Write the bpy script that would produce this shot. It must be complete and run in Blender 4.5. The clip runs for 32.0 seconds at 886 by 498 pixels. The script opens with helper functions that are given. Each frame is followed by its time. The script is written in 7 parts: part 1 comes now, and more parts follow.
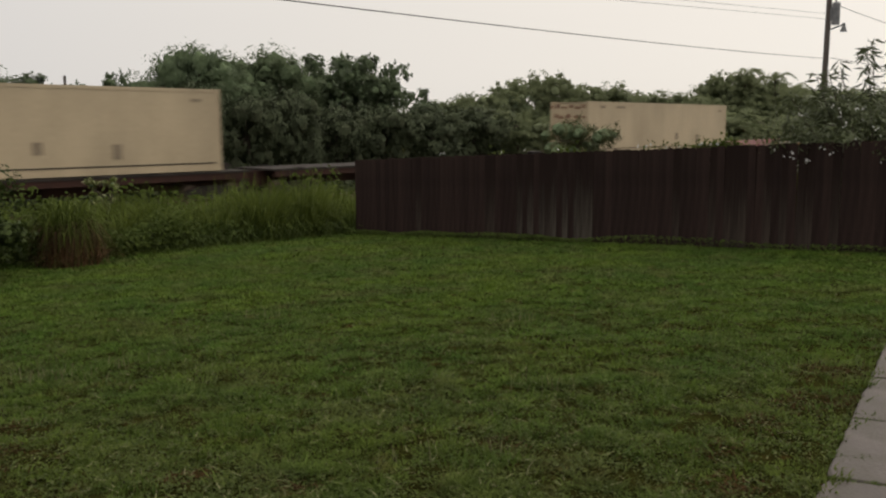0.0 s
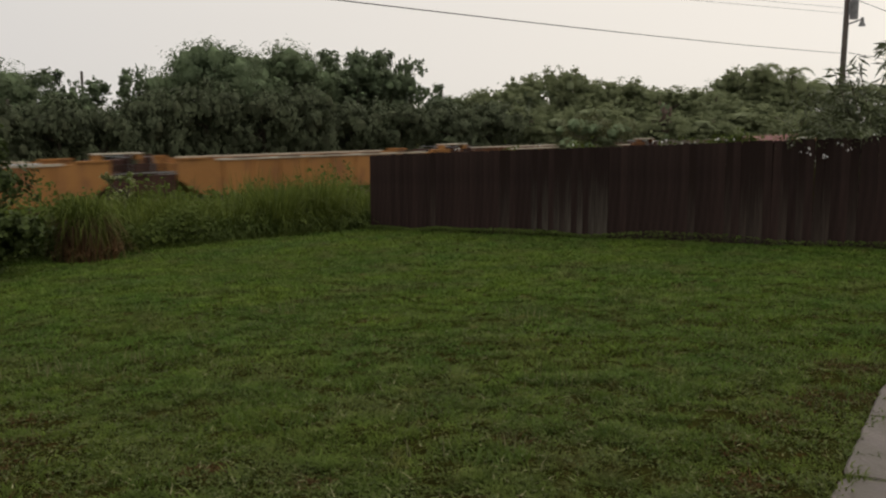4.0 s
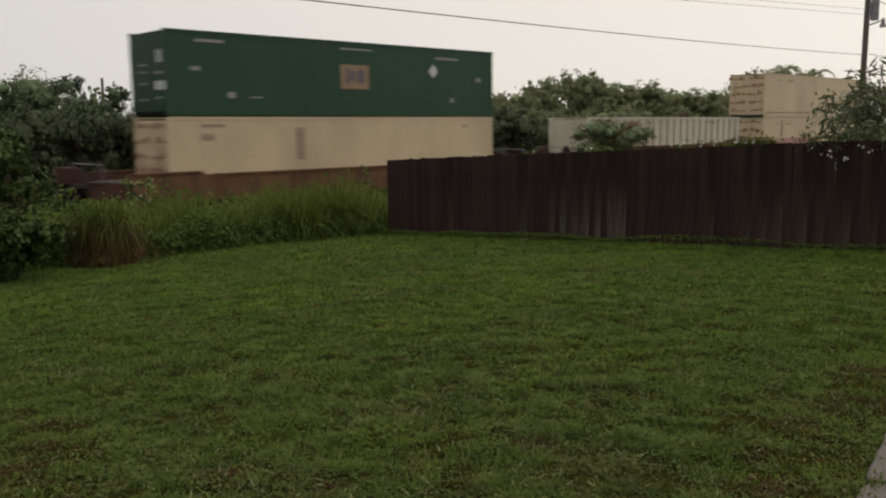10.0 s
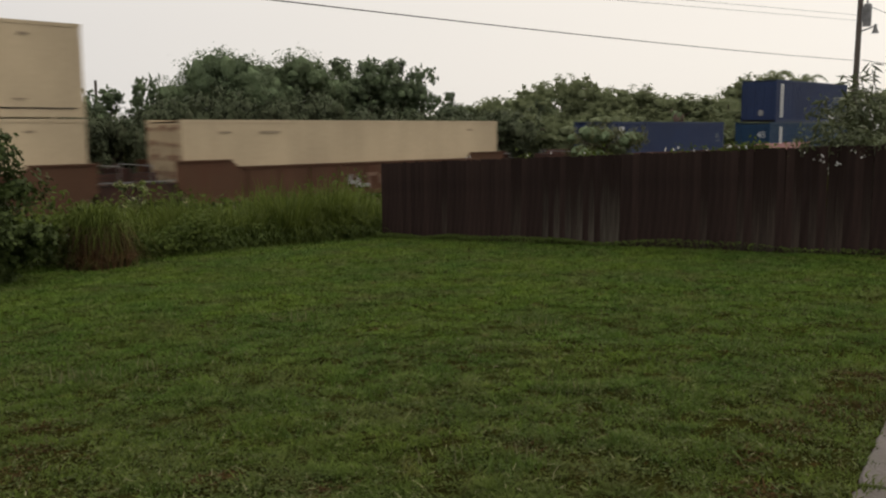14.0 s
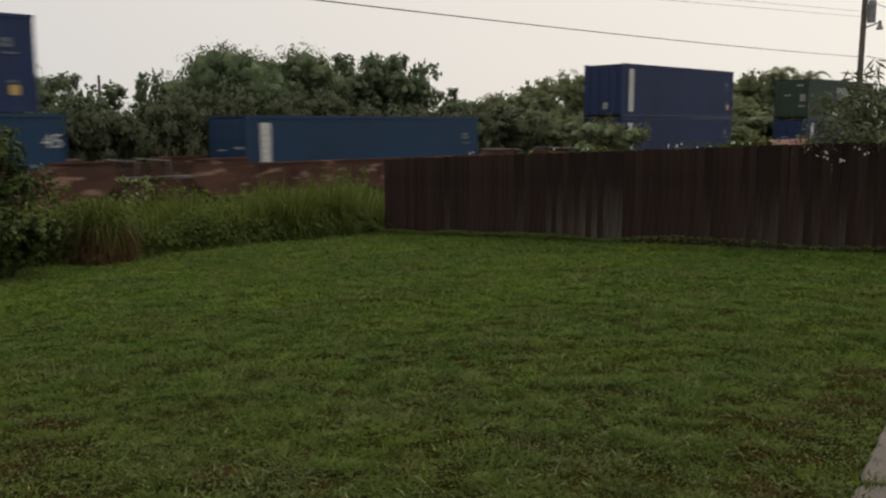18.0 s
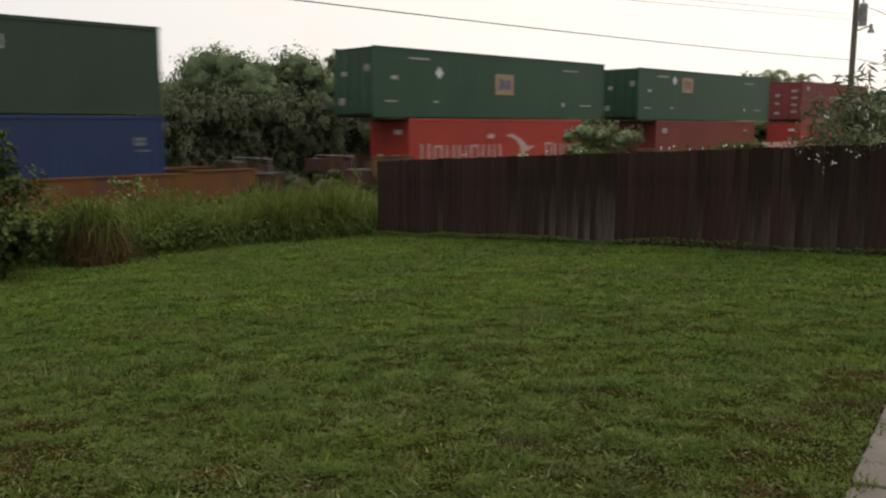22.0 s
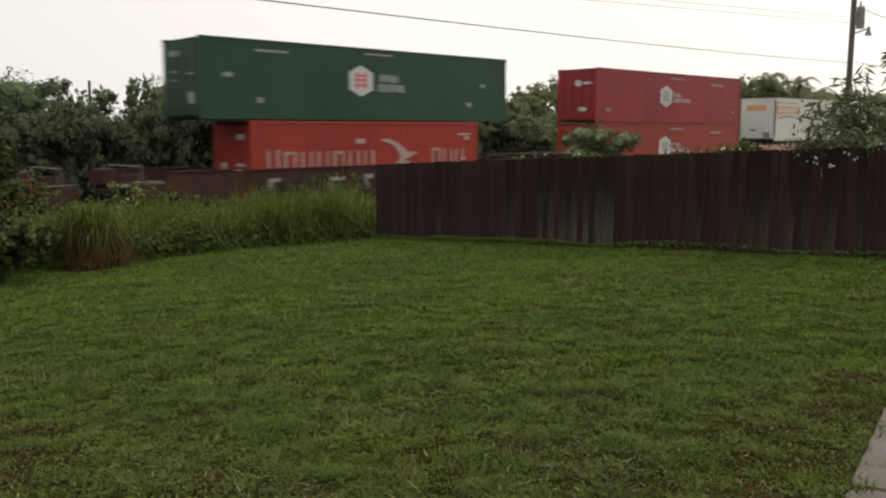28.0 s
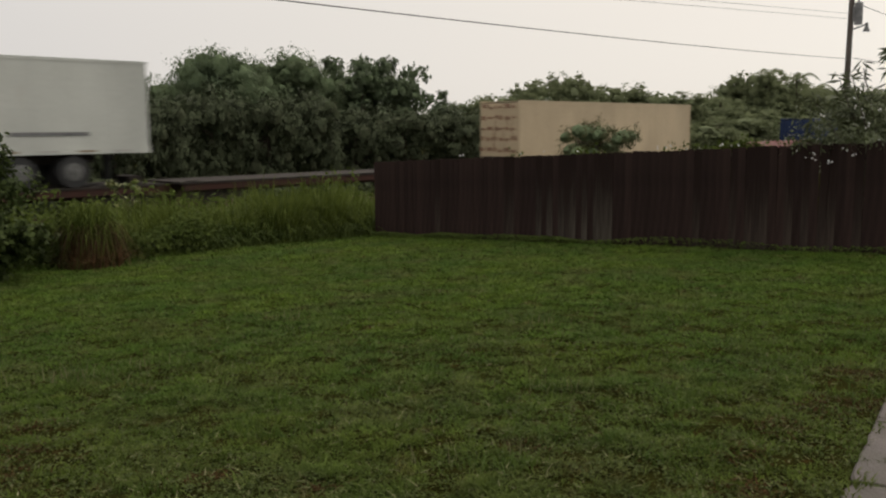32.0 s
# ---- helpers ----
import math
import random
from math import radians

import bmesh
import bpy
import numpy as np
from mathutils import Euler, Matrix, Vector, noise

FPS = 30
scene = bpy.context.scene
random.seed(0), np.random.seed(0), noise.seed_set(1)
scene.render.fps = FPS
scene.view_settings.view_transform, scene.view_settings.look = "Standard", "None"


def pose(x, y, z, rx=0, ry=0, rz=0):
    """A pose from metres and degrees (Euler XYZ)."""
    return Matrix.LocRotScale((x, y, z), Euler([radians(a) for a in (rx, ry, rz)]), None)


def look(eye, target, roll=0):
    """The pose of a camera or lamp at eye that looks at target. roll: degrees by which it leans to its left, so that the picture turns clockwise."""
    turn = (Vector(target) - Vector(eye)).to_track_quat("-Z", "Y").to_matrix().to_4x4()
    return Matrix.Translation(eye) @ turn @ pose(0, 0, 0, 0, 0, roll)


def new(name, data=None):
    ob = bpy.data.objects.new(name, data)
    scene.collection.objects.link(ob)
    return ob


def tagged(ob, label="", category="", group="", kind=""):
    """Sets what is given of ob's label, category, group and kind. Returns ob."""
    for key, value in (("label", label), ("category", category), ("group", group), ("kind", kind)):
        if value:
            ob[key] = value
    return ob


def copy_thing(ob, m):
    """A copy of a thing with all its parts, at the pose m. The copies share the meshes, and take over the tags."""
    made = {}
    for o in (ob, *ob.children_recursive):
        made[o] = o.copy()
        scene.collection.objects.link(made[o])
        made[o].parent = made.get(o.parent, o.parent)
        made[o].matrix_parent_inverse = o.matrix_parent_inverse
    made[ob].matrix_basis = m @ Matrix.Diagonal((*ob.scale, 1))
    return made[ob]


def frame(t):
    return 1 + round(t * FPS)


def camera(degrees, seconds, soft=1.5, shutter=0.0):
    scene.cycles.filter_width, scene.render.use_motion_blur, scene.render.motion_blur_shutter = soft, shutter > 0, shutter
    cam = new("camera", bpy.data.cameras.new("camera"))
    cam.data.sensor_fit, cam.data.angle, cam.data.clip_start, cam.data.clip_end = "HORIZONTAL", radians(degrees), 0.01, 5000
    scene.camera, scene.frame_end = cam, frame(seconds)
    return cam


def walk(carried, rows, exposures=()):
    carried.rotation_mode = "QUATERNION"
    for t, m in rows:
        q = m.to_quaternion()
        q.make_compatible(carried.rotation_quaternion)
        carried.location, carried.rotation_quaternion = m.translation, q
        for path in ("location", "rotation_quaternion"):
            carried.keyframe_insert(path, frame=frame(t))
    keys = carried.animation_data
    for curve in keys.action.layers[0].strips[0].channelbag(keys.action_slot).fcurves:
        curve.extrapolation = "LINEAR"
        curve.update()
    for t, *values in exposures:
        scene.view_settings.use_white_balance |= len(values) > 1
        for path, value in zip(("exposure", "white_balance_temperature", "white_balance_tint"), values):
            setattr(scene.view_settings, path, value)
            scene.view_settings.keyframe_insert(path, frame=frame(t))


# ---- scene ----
cam = camera(53.13, 32.0, soft=2.25, shutter=0.5)
EXPOSURES = [(0, 0.0), (11, 0.0), (13, 0.1), (15, 0.05), (17, 0.0), (20, 0.0), (20.8, 0.33), (22, 0.35), (25, 0.36), (29, 0.4), (30, 0.46), (30.5, 0.4), (31, 0.05), (32, 0.0)]
walk(cam, [
    (0, pose(0, 0, 1.6, 82.144, 0.215, -1.986)),
    (0.5, pose(0, 0, 1.6, 81.962, 0.378, -1.933)),
    (1, pose(0, 0, 1.6, 81.700, 0.467, -1.702)),
    (1.5, pose(0, 0, 1.6, 81.646, 0.383, -1.617)),
    (2, pose(0, 0, 1.6, 81.689, 0.265, -1.465)),
    (2.5, pose(0, 0, 1.6, 81.723, 0.293, -1.252)),
    (3, pose(0, 0, 1.6, 81.828, 0.296, -1.148)),
    (3.5, pose(0, 0, 1.6, 81.855, 0.225, -1.136)),
    (5.5, pose(0, 0, 1.6, 81.983, 0.265, -0.600)),
    (6, pose(0, 0, 1.6, 82.099, 0.275, -0.523)),
    (6.5, pose(0, 0, 1.6, 82.080, 0.404, -0.557)),
    (7, pose(0, 0, 1.6, 81.895, 0.415, -0.609)),
    (7.5, pose(0, 0, 1.6, 81.873, 0.238, -0.508)),
    (8, pose(0, 0, 1.6, 81.857, 0.156, -0.361)),
    (8.5, pose(0, 0, 1.6, 81.885, 0.287, -0.194)),
    (9, pose(0, 0, 1.6, 81.834, 0.471, -0.068)),
    (9.5, pose(0, 0, 1.6, 81.872, 0.551, 0.073)),
    (10, pose(0, 0, 1.6, 82.134, 0.529, 0.070)),
    (10.5, pose(0, 0, 1.6, 82.295, 0.519, 0.041)),
    (11, pose(0, 0, 1.6, 82.245, 0.541, 0.092)),
    (11.5, pose(0, 0, 1.6, 82.188, 0.533, -0.020)),
    (12, pose(0, 0, 1.6, 82.249, 0.488, -0.125)),
    (12.5, pose(0, 0, 1.6, 82.390, 0.389, -0.179)),
    (13, pose(0, 0, 1.6, 82.527, 0.325, -0.210)),
    (13.5, pose(0, 0, 1.6, 82.516, 0.356, -0.210)),
    (14, pose(0, 0, 1.6, 82.369, 0.315, -0.314)),
    (14.5, pose(0, 0, 1.6, 82.219, 0.251, -0.318)),
    (16.5, pose(0, 0, 1.6, 82.001, 0.298, -0.084)),
    (17, pose(0, 0, 1.6, 82.027, 0.204, -0.166)),
    (17.5, pose(0, 0, 1.6, 82.027, 0.195, -0.134)),
    (18, pose(0, 0, 1.6, 82.102, 0.190, -0.117)),
    (18.5, pose(0, 0, 1.6, 82.384, 0.120, -0.370)),
    (19, pose(0, 0, 1.6, 82.345, 0.025, -0.831)),
    (19.5, pose(0, 0, 1.6, 82.224, 0.097, -0.961)),
    (20, pose(0, 0, 1.6, 82.077, 0.098, -1.020)),
    (20.5, pose(0, 0, 1.6, 81.983, 0.013, -0.975)),
    (21, pose(0, 0, 1.6, 82.046, 0.077, -0.735)),
    (21.5, pose(0, 0, 1.6, 82.108, 0.113, -0.567)),
    (22, pose(0, 0, 1.6, 82.224, 0.079, -0.564)),
    (22.5, pose(0, 0, 1.6, 82.320, 0.047, -0.605)),
    (23, pose(0, 0, 1.6, 82.290, 0.134, -0.617)),
    (23.5, pose(0, 0, 1.6, 82.143, 0.341, -0.622)),
    (24, pose(0, 0, 1.6, 82.033, 0.418, -0.557)),
    (24.5, pose(0, 0, 1.6, 82.147, 0.404, -0.300)),
    (25, pose(0, 0, 1.6, 82.256, 0.354, -0.203)),
    (25.5, pose(0, 0, 1.6, 82.309, 0.351, -0.231)),
    (27.5, pose(0, 0, 1.6, 82.513, 0.161, -0.717)),
    (28, pose(0, 0, 1.6, 82.440, 0.187, -0.667)),
    (28.5, pose(0, 0, 1.6, 82.389, 0.220, -0.688)),
    (29, pose(0, 0, 1.6, 82.447, 0.122, -0.700)),
    (29.5, pose(0, 0, 1.6, 82.592, 0.096, -0.657)),
    (30, pose(0, 0, 1.6, 82.614, 0.058, -0.696)),
    (30.5, pose(0, 0, 1.6, 82.548, 0.062, -0.767)),
    (31, pose(0, 0, 1.6, 82.539, 0.168, -0.653)),
    (31.5, pose(0, 0, 1.6, 82.486, 0.272, -0.676)),
    (32, pose(0, 0, 1.6, 82.270, 0.371, -0.771)),
], exposures=EXPOSURES)

# ---------------------------------------------------------------- light
ZENITH = 2.1
world = bpy.data.worlds.new("overcast_sky")
scene.world = world
world.use_nodes = True
wn, wl = world.node_tree.nodes, world.node_tree.links
wn.clear()
w_out = wn.new("ShaderNodeOutputWorld")
w_bg = wn.new("ShaderNodeBackground")
w_sky = wn.new("ShaderNodeTexSky")
w_sky.sky_type = "NISHITA"
w_sky.sun_disc = False
w_sky.sun_elevation, w_sky.sun_rotation = radians(38), radians(55)
w_sky.dust_density = 4.0
w_grey = wn.new("ShaderNodeHueSaturation")          # cloud takes the colour out of the sky
w_grey.inputs["Saturation"].default_value = 0.15
w_grey.inputs["Value"].default_value = 0.10
w_coord = wn.new("ShaderNodeTexCoord")
w_dot = wn.new("ShaderNodeVectorMath")
w_dot.operation = "DOT_PRODUCT"
w_dot.inputs[1].default_value = (0.66, 0.62, 0.42)
w_map = wn.new("ShaderNodeMapRange")
w_map.inputs["From Min"].default_value = 0.25
w_map.inputs["From Max"].default_value = 1.0
w_ramp = wn.new("ShaderNodeMix")
w_ramp.data_type = "RGBA"
w_ramp.inputs["A"].default_value = (0.73, 0.7, 0.672, 1)
w_ramp.inputs["B"].default_value = (0.965, 0.89, 0.79, 1)
w_mix = wn.new("ShaderNodeMix")
w_mix.data_type = "RGBA"
w_mix.inputs["Factor"].default_value = 0.9
wl.new(w_coord.outputs["Generated"], w_dot.inputs[0])
wl.new(w_dot.outputs["Value"], w_map.inputs["Value"])
wl.new(w_map.outputs["Result"], w_ramp.inputs["Factor"])
wl.new(w_sky.outputs["Color"], w_grey.inputs["Color"])
wl.new(w_grey.outputs["Color"], w_mix.inputs["A"])
wl.new(w_ramp.outputs["Result"], w_mix.inputs["B"])
# an overcast sky is brightest overhead
w_sep = wn.new("ShaderNodeSeparateXYZ")
w_up = wn.new("ShaderNodeMapRange")
w_up.interpolation_type = "SMOOTHSTEP"
w_up.inputs["From Min"].default_value, w_up.inputs["From Max"].default_value = 0.16, 0.95
w_up.inputs["To Min"].default_value, w_up.inputs["To Max"].default_value = 1.0, ZENITH
w_gain = wn.new("ShaderNodeVectorMath")
w_gain.operation = "SCALE"
wl.new(w_coord.outputs["Generated"], w_sep.inputs[0])
wl.new(w_sep.outputs["Z"], w_up.inputs["Value"])
wl.new(w_mix.outputs["Result"], w_gain.inputs[0])
wl.new(w_up.outputs["Result"], w_gain.inputs["Scale"])
wl.new(w_gain.outputs["Vector"], w_bg.inputs["Color"])
w_bg.inputs["Strength"].default_value = 1.0
wl.new(w_bg.outputs["Background"], w_out.inputs["Surface"])

sun = new("sun", bpy.data.lights.new("sun", "SUN"))
sun.data.energy, sun.data.angle, sun.data.color = 0.35, radians(40), (1.0, 0.96, 0.9)
sun.matrix_basis = look((30, 25, 40), (0, 0, 0))

# ---------------------------------------------------------------- materials
def rgb(c):
    return (c[0], c[1], c[2], 1.0)


def material(name, dark, light, rough=0.7, metal=0.0, scale=3.0, fine=40.0, bump=0.2, stretch=(1, 1, 1),
             island=0.0, objects=0.0, spec=0.5, stain=None, stain_at=(0.55, 0.75), stain_scale=1.2):
    """Two scales of noise between two tones, with bump; stain: a third tone in blotches; island, objects: how far pieces differ."""
    m = bpy.data.materials.new(name)
    m.use_nodes = True
    nt = m.node_tree
    n, l = nt.nodes, nt.links
    b = n["Principled BSDF"]
    b.inputs["Roughness"].default_value, b.inputs["Metallic"].default_value = rough, metal
    b.inputs["Specular IOR Level"].default_value = spec
    tc = n.new("ShaderNodeTexCoord")
    mp = n.new("ShaderNodeMapping")
    mp.inputs["Scale"].default_value = stretch
    l.new(tc.outputs["Object"], mp.inputs["Vector"])
    big, small = n.new("ShaderNodeTexNoise"), n.new("ShaderNodeTexNoise")
    big.inputs["Scale"].default_value, small.inputs["Scale"].default_value = scale, fine
    big.inputs["Detail"].default_value, small.inputs["Detail"].default_value = 5, 4
    for t in (big, small):
        l.new(mp.outputs["Vector"], t.inputs["Vector"])
    add = n.new("ShaderNodeMath")
    add.operation = "MULTIPLY_ADD"
    l.new(small.outputs["Fac"], add.inputs[0])
    add.inputs[1].default_value = 0.4
    l.new(big.outputs["Fac"], add.inputs[2])
    fac = add.outputs[0]
    low, high = 0.45, 0.95
    if island or objects:
        src = n.new("ShaderNodeNewGeometry") if island else n.new("ShaderNodeObjectInfo")
        out = src.outputs["Random Per Island"] if island else src.outputs["Random"]
        more = n.new("ShaderNodeMath")
        more.operation = "MULTIPLY_ADD"
        l.new(out, more.inputs[0])
        more.inputs[1].default_value = island or objects
        l.new(fac, more.inputs[2])
        fac = more.outputs[0]
        high += (island or objects)
    mr = n.new("ShaderNodeMapRange")
    mr.inputs["From Min"].default_value, mr.inputs["From Max"].default_value = low, high
    l.new(fac, mr.inputs["Value"])
    mix = n.new("ShaderNodeMix")
    mix.data_type = "RGBA"
    mix.inputs["A"].default_value, mix.inputs["B"].default_value = rgb(dark), rgb(light)
    l.new(mr.outputs["Result"], mix.inputs["Factor"])
    colour = mix.outputs["Result"]
    if stain:
        sn = n.new("ShaderNodeTexNoise")
        sn.inputs["Scale"].default_value, sn.inputs["Detail"].default_value = stain_scale, 6
        l.new(mp.outputs["Vector"], sn.inputs["Vector"])
        sr = n.new("ShaderNodeMapRange")
        sr.inputs["From Min"].default_value, sr.inputs["From Max"].default_value = stain_at
        l.new(sn.outputs["Fac"], sr.inputs["Value"])
        sm = n.new("ShaderNodeMix")
        sm.data_type = "RGBA"
        sm.inputs["B"].default_value = rgb(stain)
        l.new(colour, sm.inputs["A"])
        l.new(sr.outputs["Result"], sm.inputs["Factor"])
        colour = sm.outputs["Result"]
    l.new(colour, b.inputs["Base Color"])
    if bump:
        bp = n.new("ShaderNodeBump")
        bp.inputs["Strength"].default_value, bp.inputs["Distance"].default_value = bump, 0.02
        l.new(small.outputs["Fac"], bp.inputs["Height"])
        l.new(bp.outputs["Normal"], b.inputs["Normal"])
    return m


def ground_material():
    """Lawn soil and thatch: greens, yellowish patches and bare brown spots, in world-sized noise."""
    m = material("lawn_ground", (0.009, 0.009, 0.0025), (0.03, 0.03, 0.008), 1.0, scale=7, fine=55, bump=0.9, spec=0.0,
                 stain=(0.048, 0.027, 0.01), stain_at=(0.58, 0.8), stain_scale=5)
    return m


def lawn_material():
    """Grass blades: cool and warm green patches, blade by blade lighter or darker, dry in spots."""
    m = bpy.data.materials.new("lawn_grass")
    m.use_nodes = True
    n, l = m.node_tree.nodes, m.node_tree.links
    b = n["Principled BSDF"]
    b.inputs["Roughness"].default_value, b.inputs["Specular IOR Level"].default_value = 0.75, 0.06
    tc, geo = n.new("ShaderNodeTexCoord"), n.new("ShaderNodeNewGeometry")

    def patch(scale, low, high, detail=4):
        t, r = n.new("ShaderNodeTexNoise"), n.new("ShaderNodeMapRange")
        t.inputs["Scale"].default_value, t.inputs["Detail"].default_value = scale, detail
        r.inputs["From Min"].default_value, r.inputs["From Max"].default_value = low, high
        l.new(tc.outputs["Object"], t.inputs["Vector"])
        l.new(t.outputs["Fac"], r.inputs["Value"])
        return r.outputs["Result"]

    def blend(a, c, fac, mode="MIX"):
        x = n.new("ShaderNodeMix")
        x.data_type, x.blend_type = "RGBA", mode
        for key, val in (("A", a), ("B", c), ("Factor", fac)):
            if isinstance(val, (tuple, float)):
                x.inputs[key].default_value = val if isinstance(val, float) else rgb(val)
            else:
                l.new(val, x.inputs[key])
        return x.outputs["Result"]

    green = blend((0.058, 0.105, 0.0175), (0.09, 0.136, 0.0185), patch(0.75, 0.36, 0.64))
    green = blend(green, (0.084, 0.114, 0.028), patch(2.3, 0.48, 0.72))
    green = blend(green, (0.092, 0.106, 0.032), patch(1.2, 0.52, 0.76))
    green = blend(green, (0.1, 0.07, 0.028), patch(3.5, 0.6, 0.8))
    # Blend to a duller, darker olive from y 8 m in to 3 m.
    sep, dry = n.new("ShaderNodeSeparateXYZ"), n.new("ShaderNodeMapRange")
    dry.inputs["From Min"].default_value, dry.inputs["From Max"].default_value = 8.0, 3.0
    dry.inputs["To Max"].default_value = 0.5
    l.new(tc.outputs["Object"], sep.inputs[0])
    l.new(sep.outputs["Y"], dry.inputs["Value"])
    green = blend(green, (0.079, 0.08, 0.0245), dry.outputs["Result"])
    tone = n.new("ShaderNodeMapRange")
    tone.inputs["To Min"].default_value, tone.inputs["To Max"].default_value = 0.68, 1.22
    l.new(geo.outputs["Random Per Island"], tone.inputs["Value"])
    grey = n.new("ShaderNodeCombineColor")
    for k in range(3):
        l.new(tone.outputs["Result"], grey.inputs[k])
    clump = n.new("ShaderNodeMapRange")
    clump.inputs["To Min"].default_value, clump.inputs["To Max"].default_value = 0.74, 1.16
    l.new(patch(4.6, 0.35, 0.64, 3), clump.inputs["Value"])
    lump = n.new("ShaderNodeCombineColor")
    for k in range(3):
        l.new(clump.outputs["Result"], lump.inputs[k])
    green = blend(green, lump.outputs["Color"], 1.0, "MULTIPLY")
    l.new(blend(green, grey.outputs["Color"], 1.0, "MULTIPLY"), b.inputs["Base Color"])
    return m


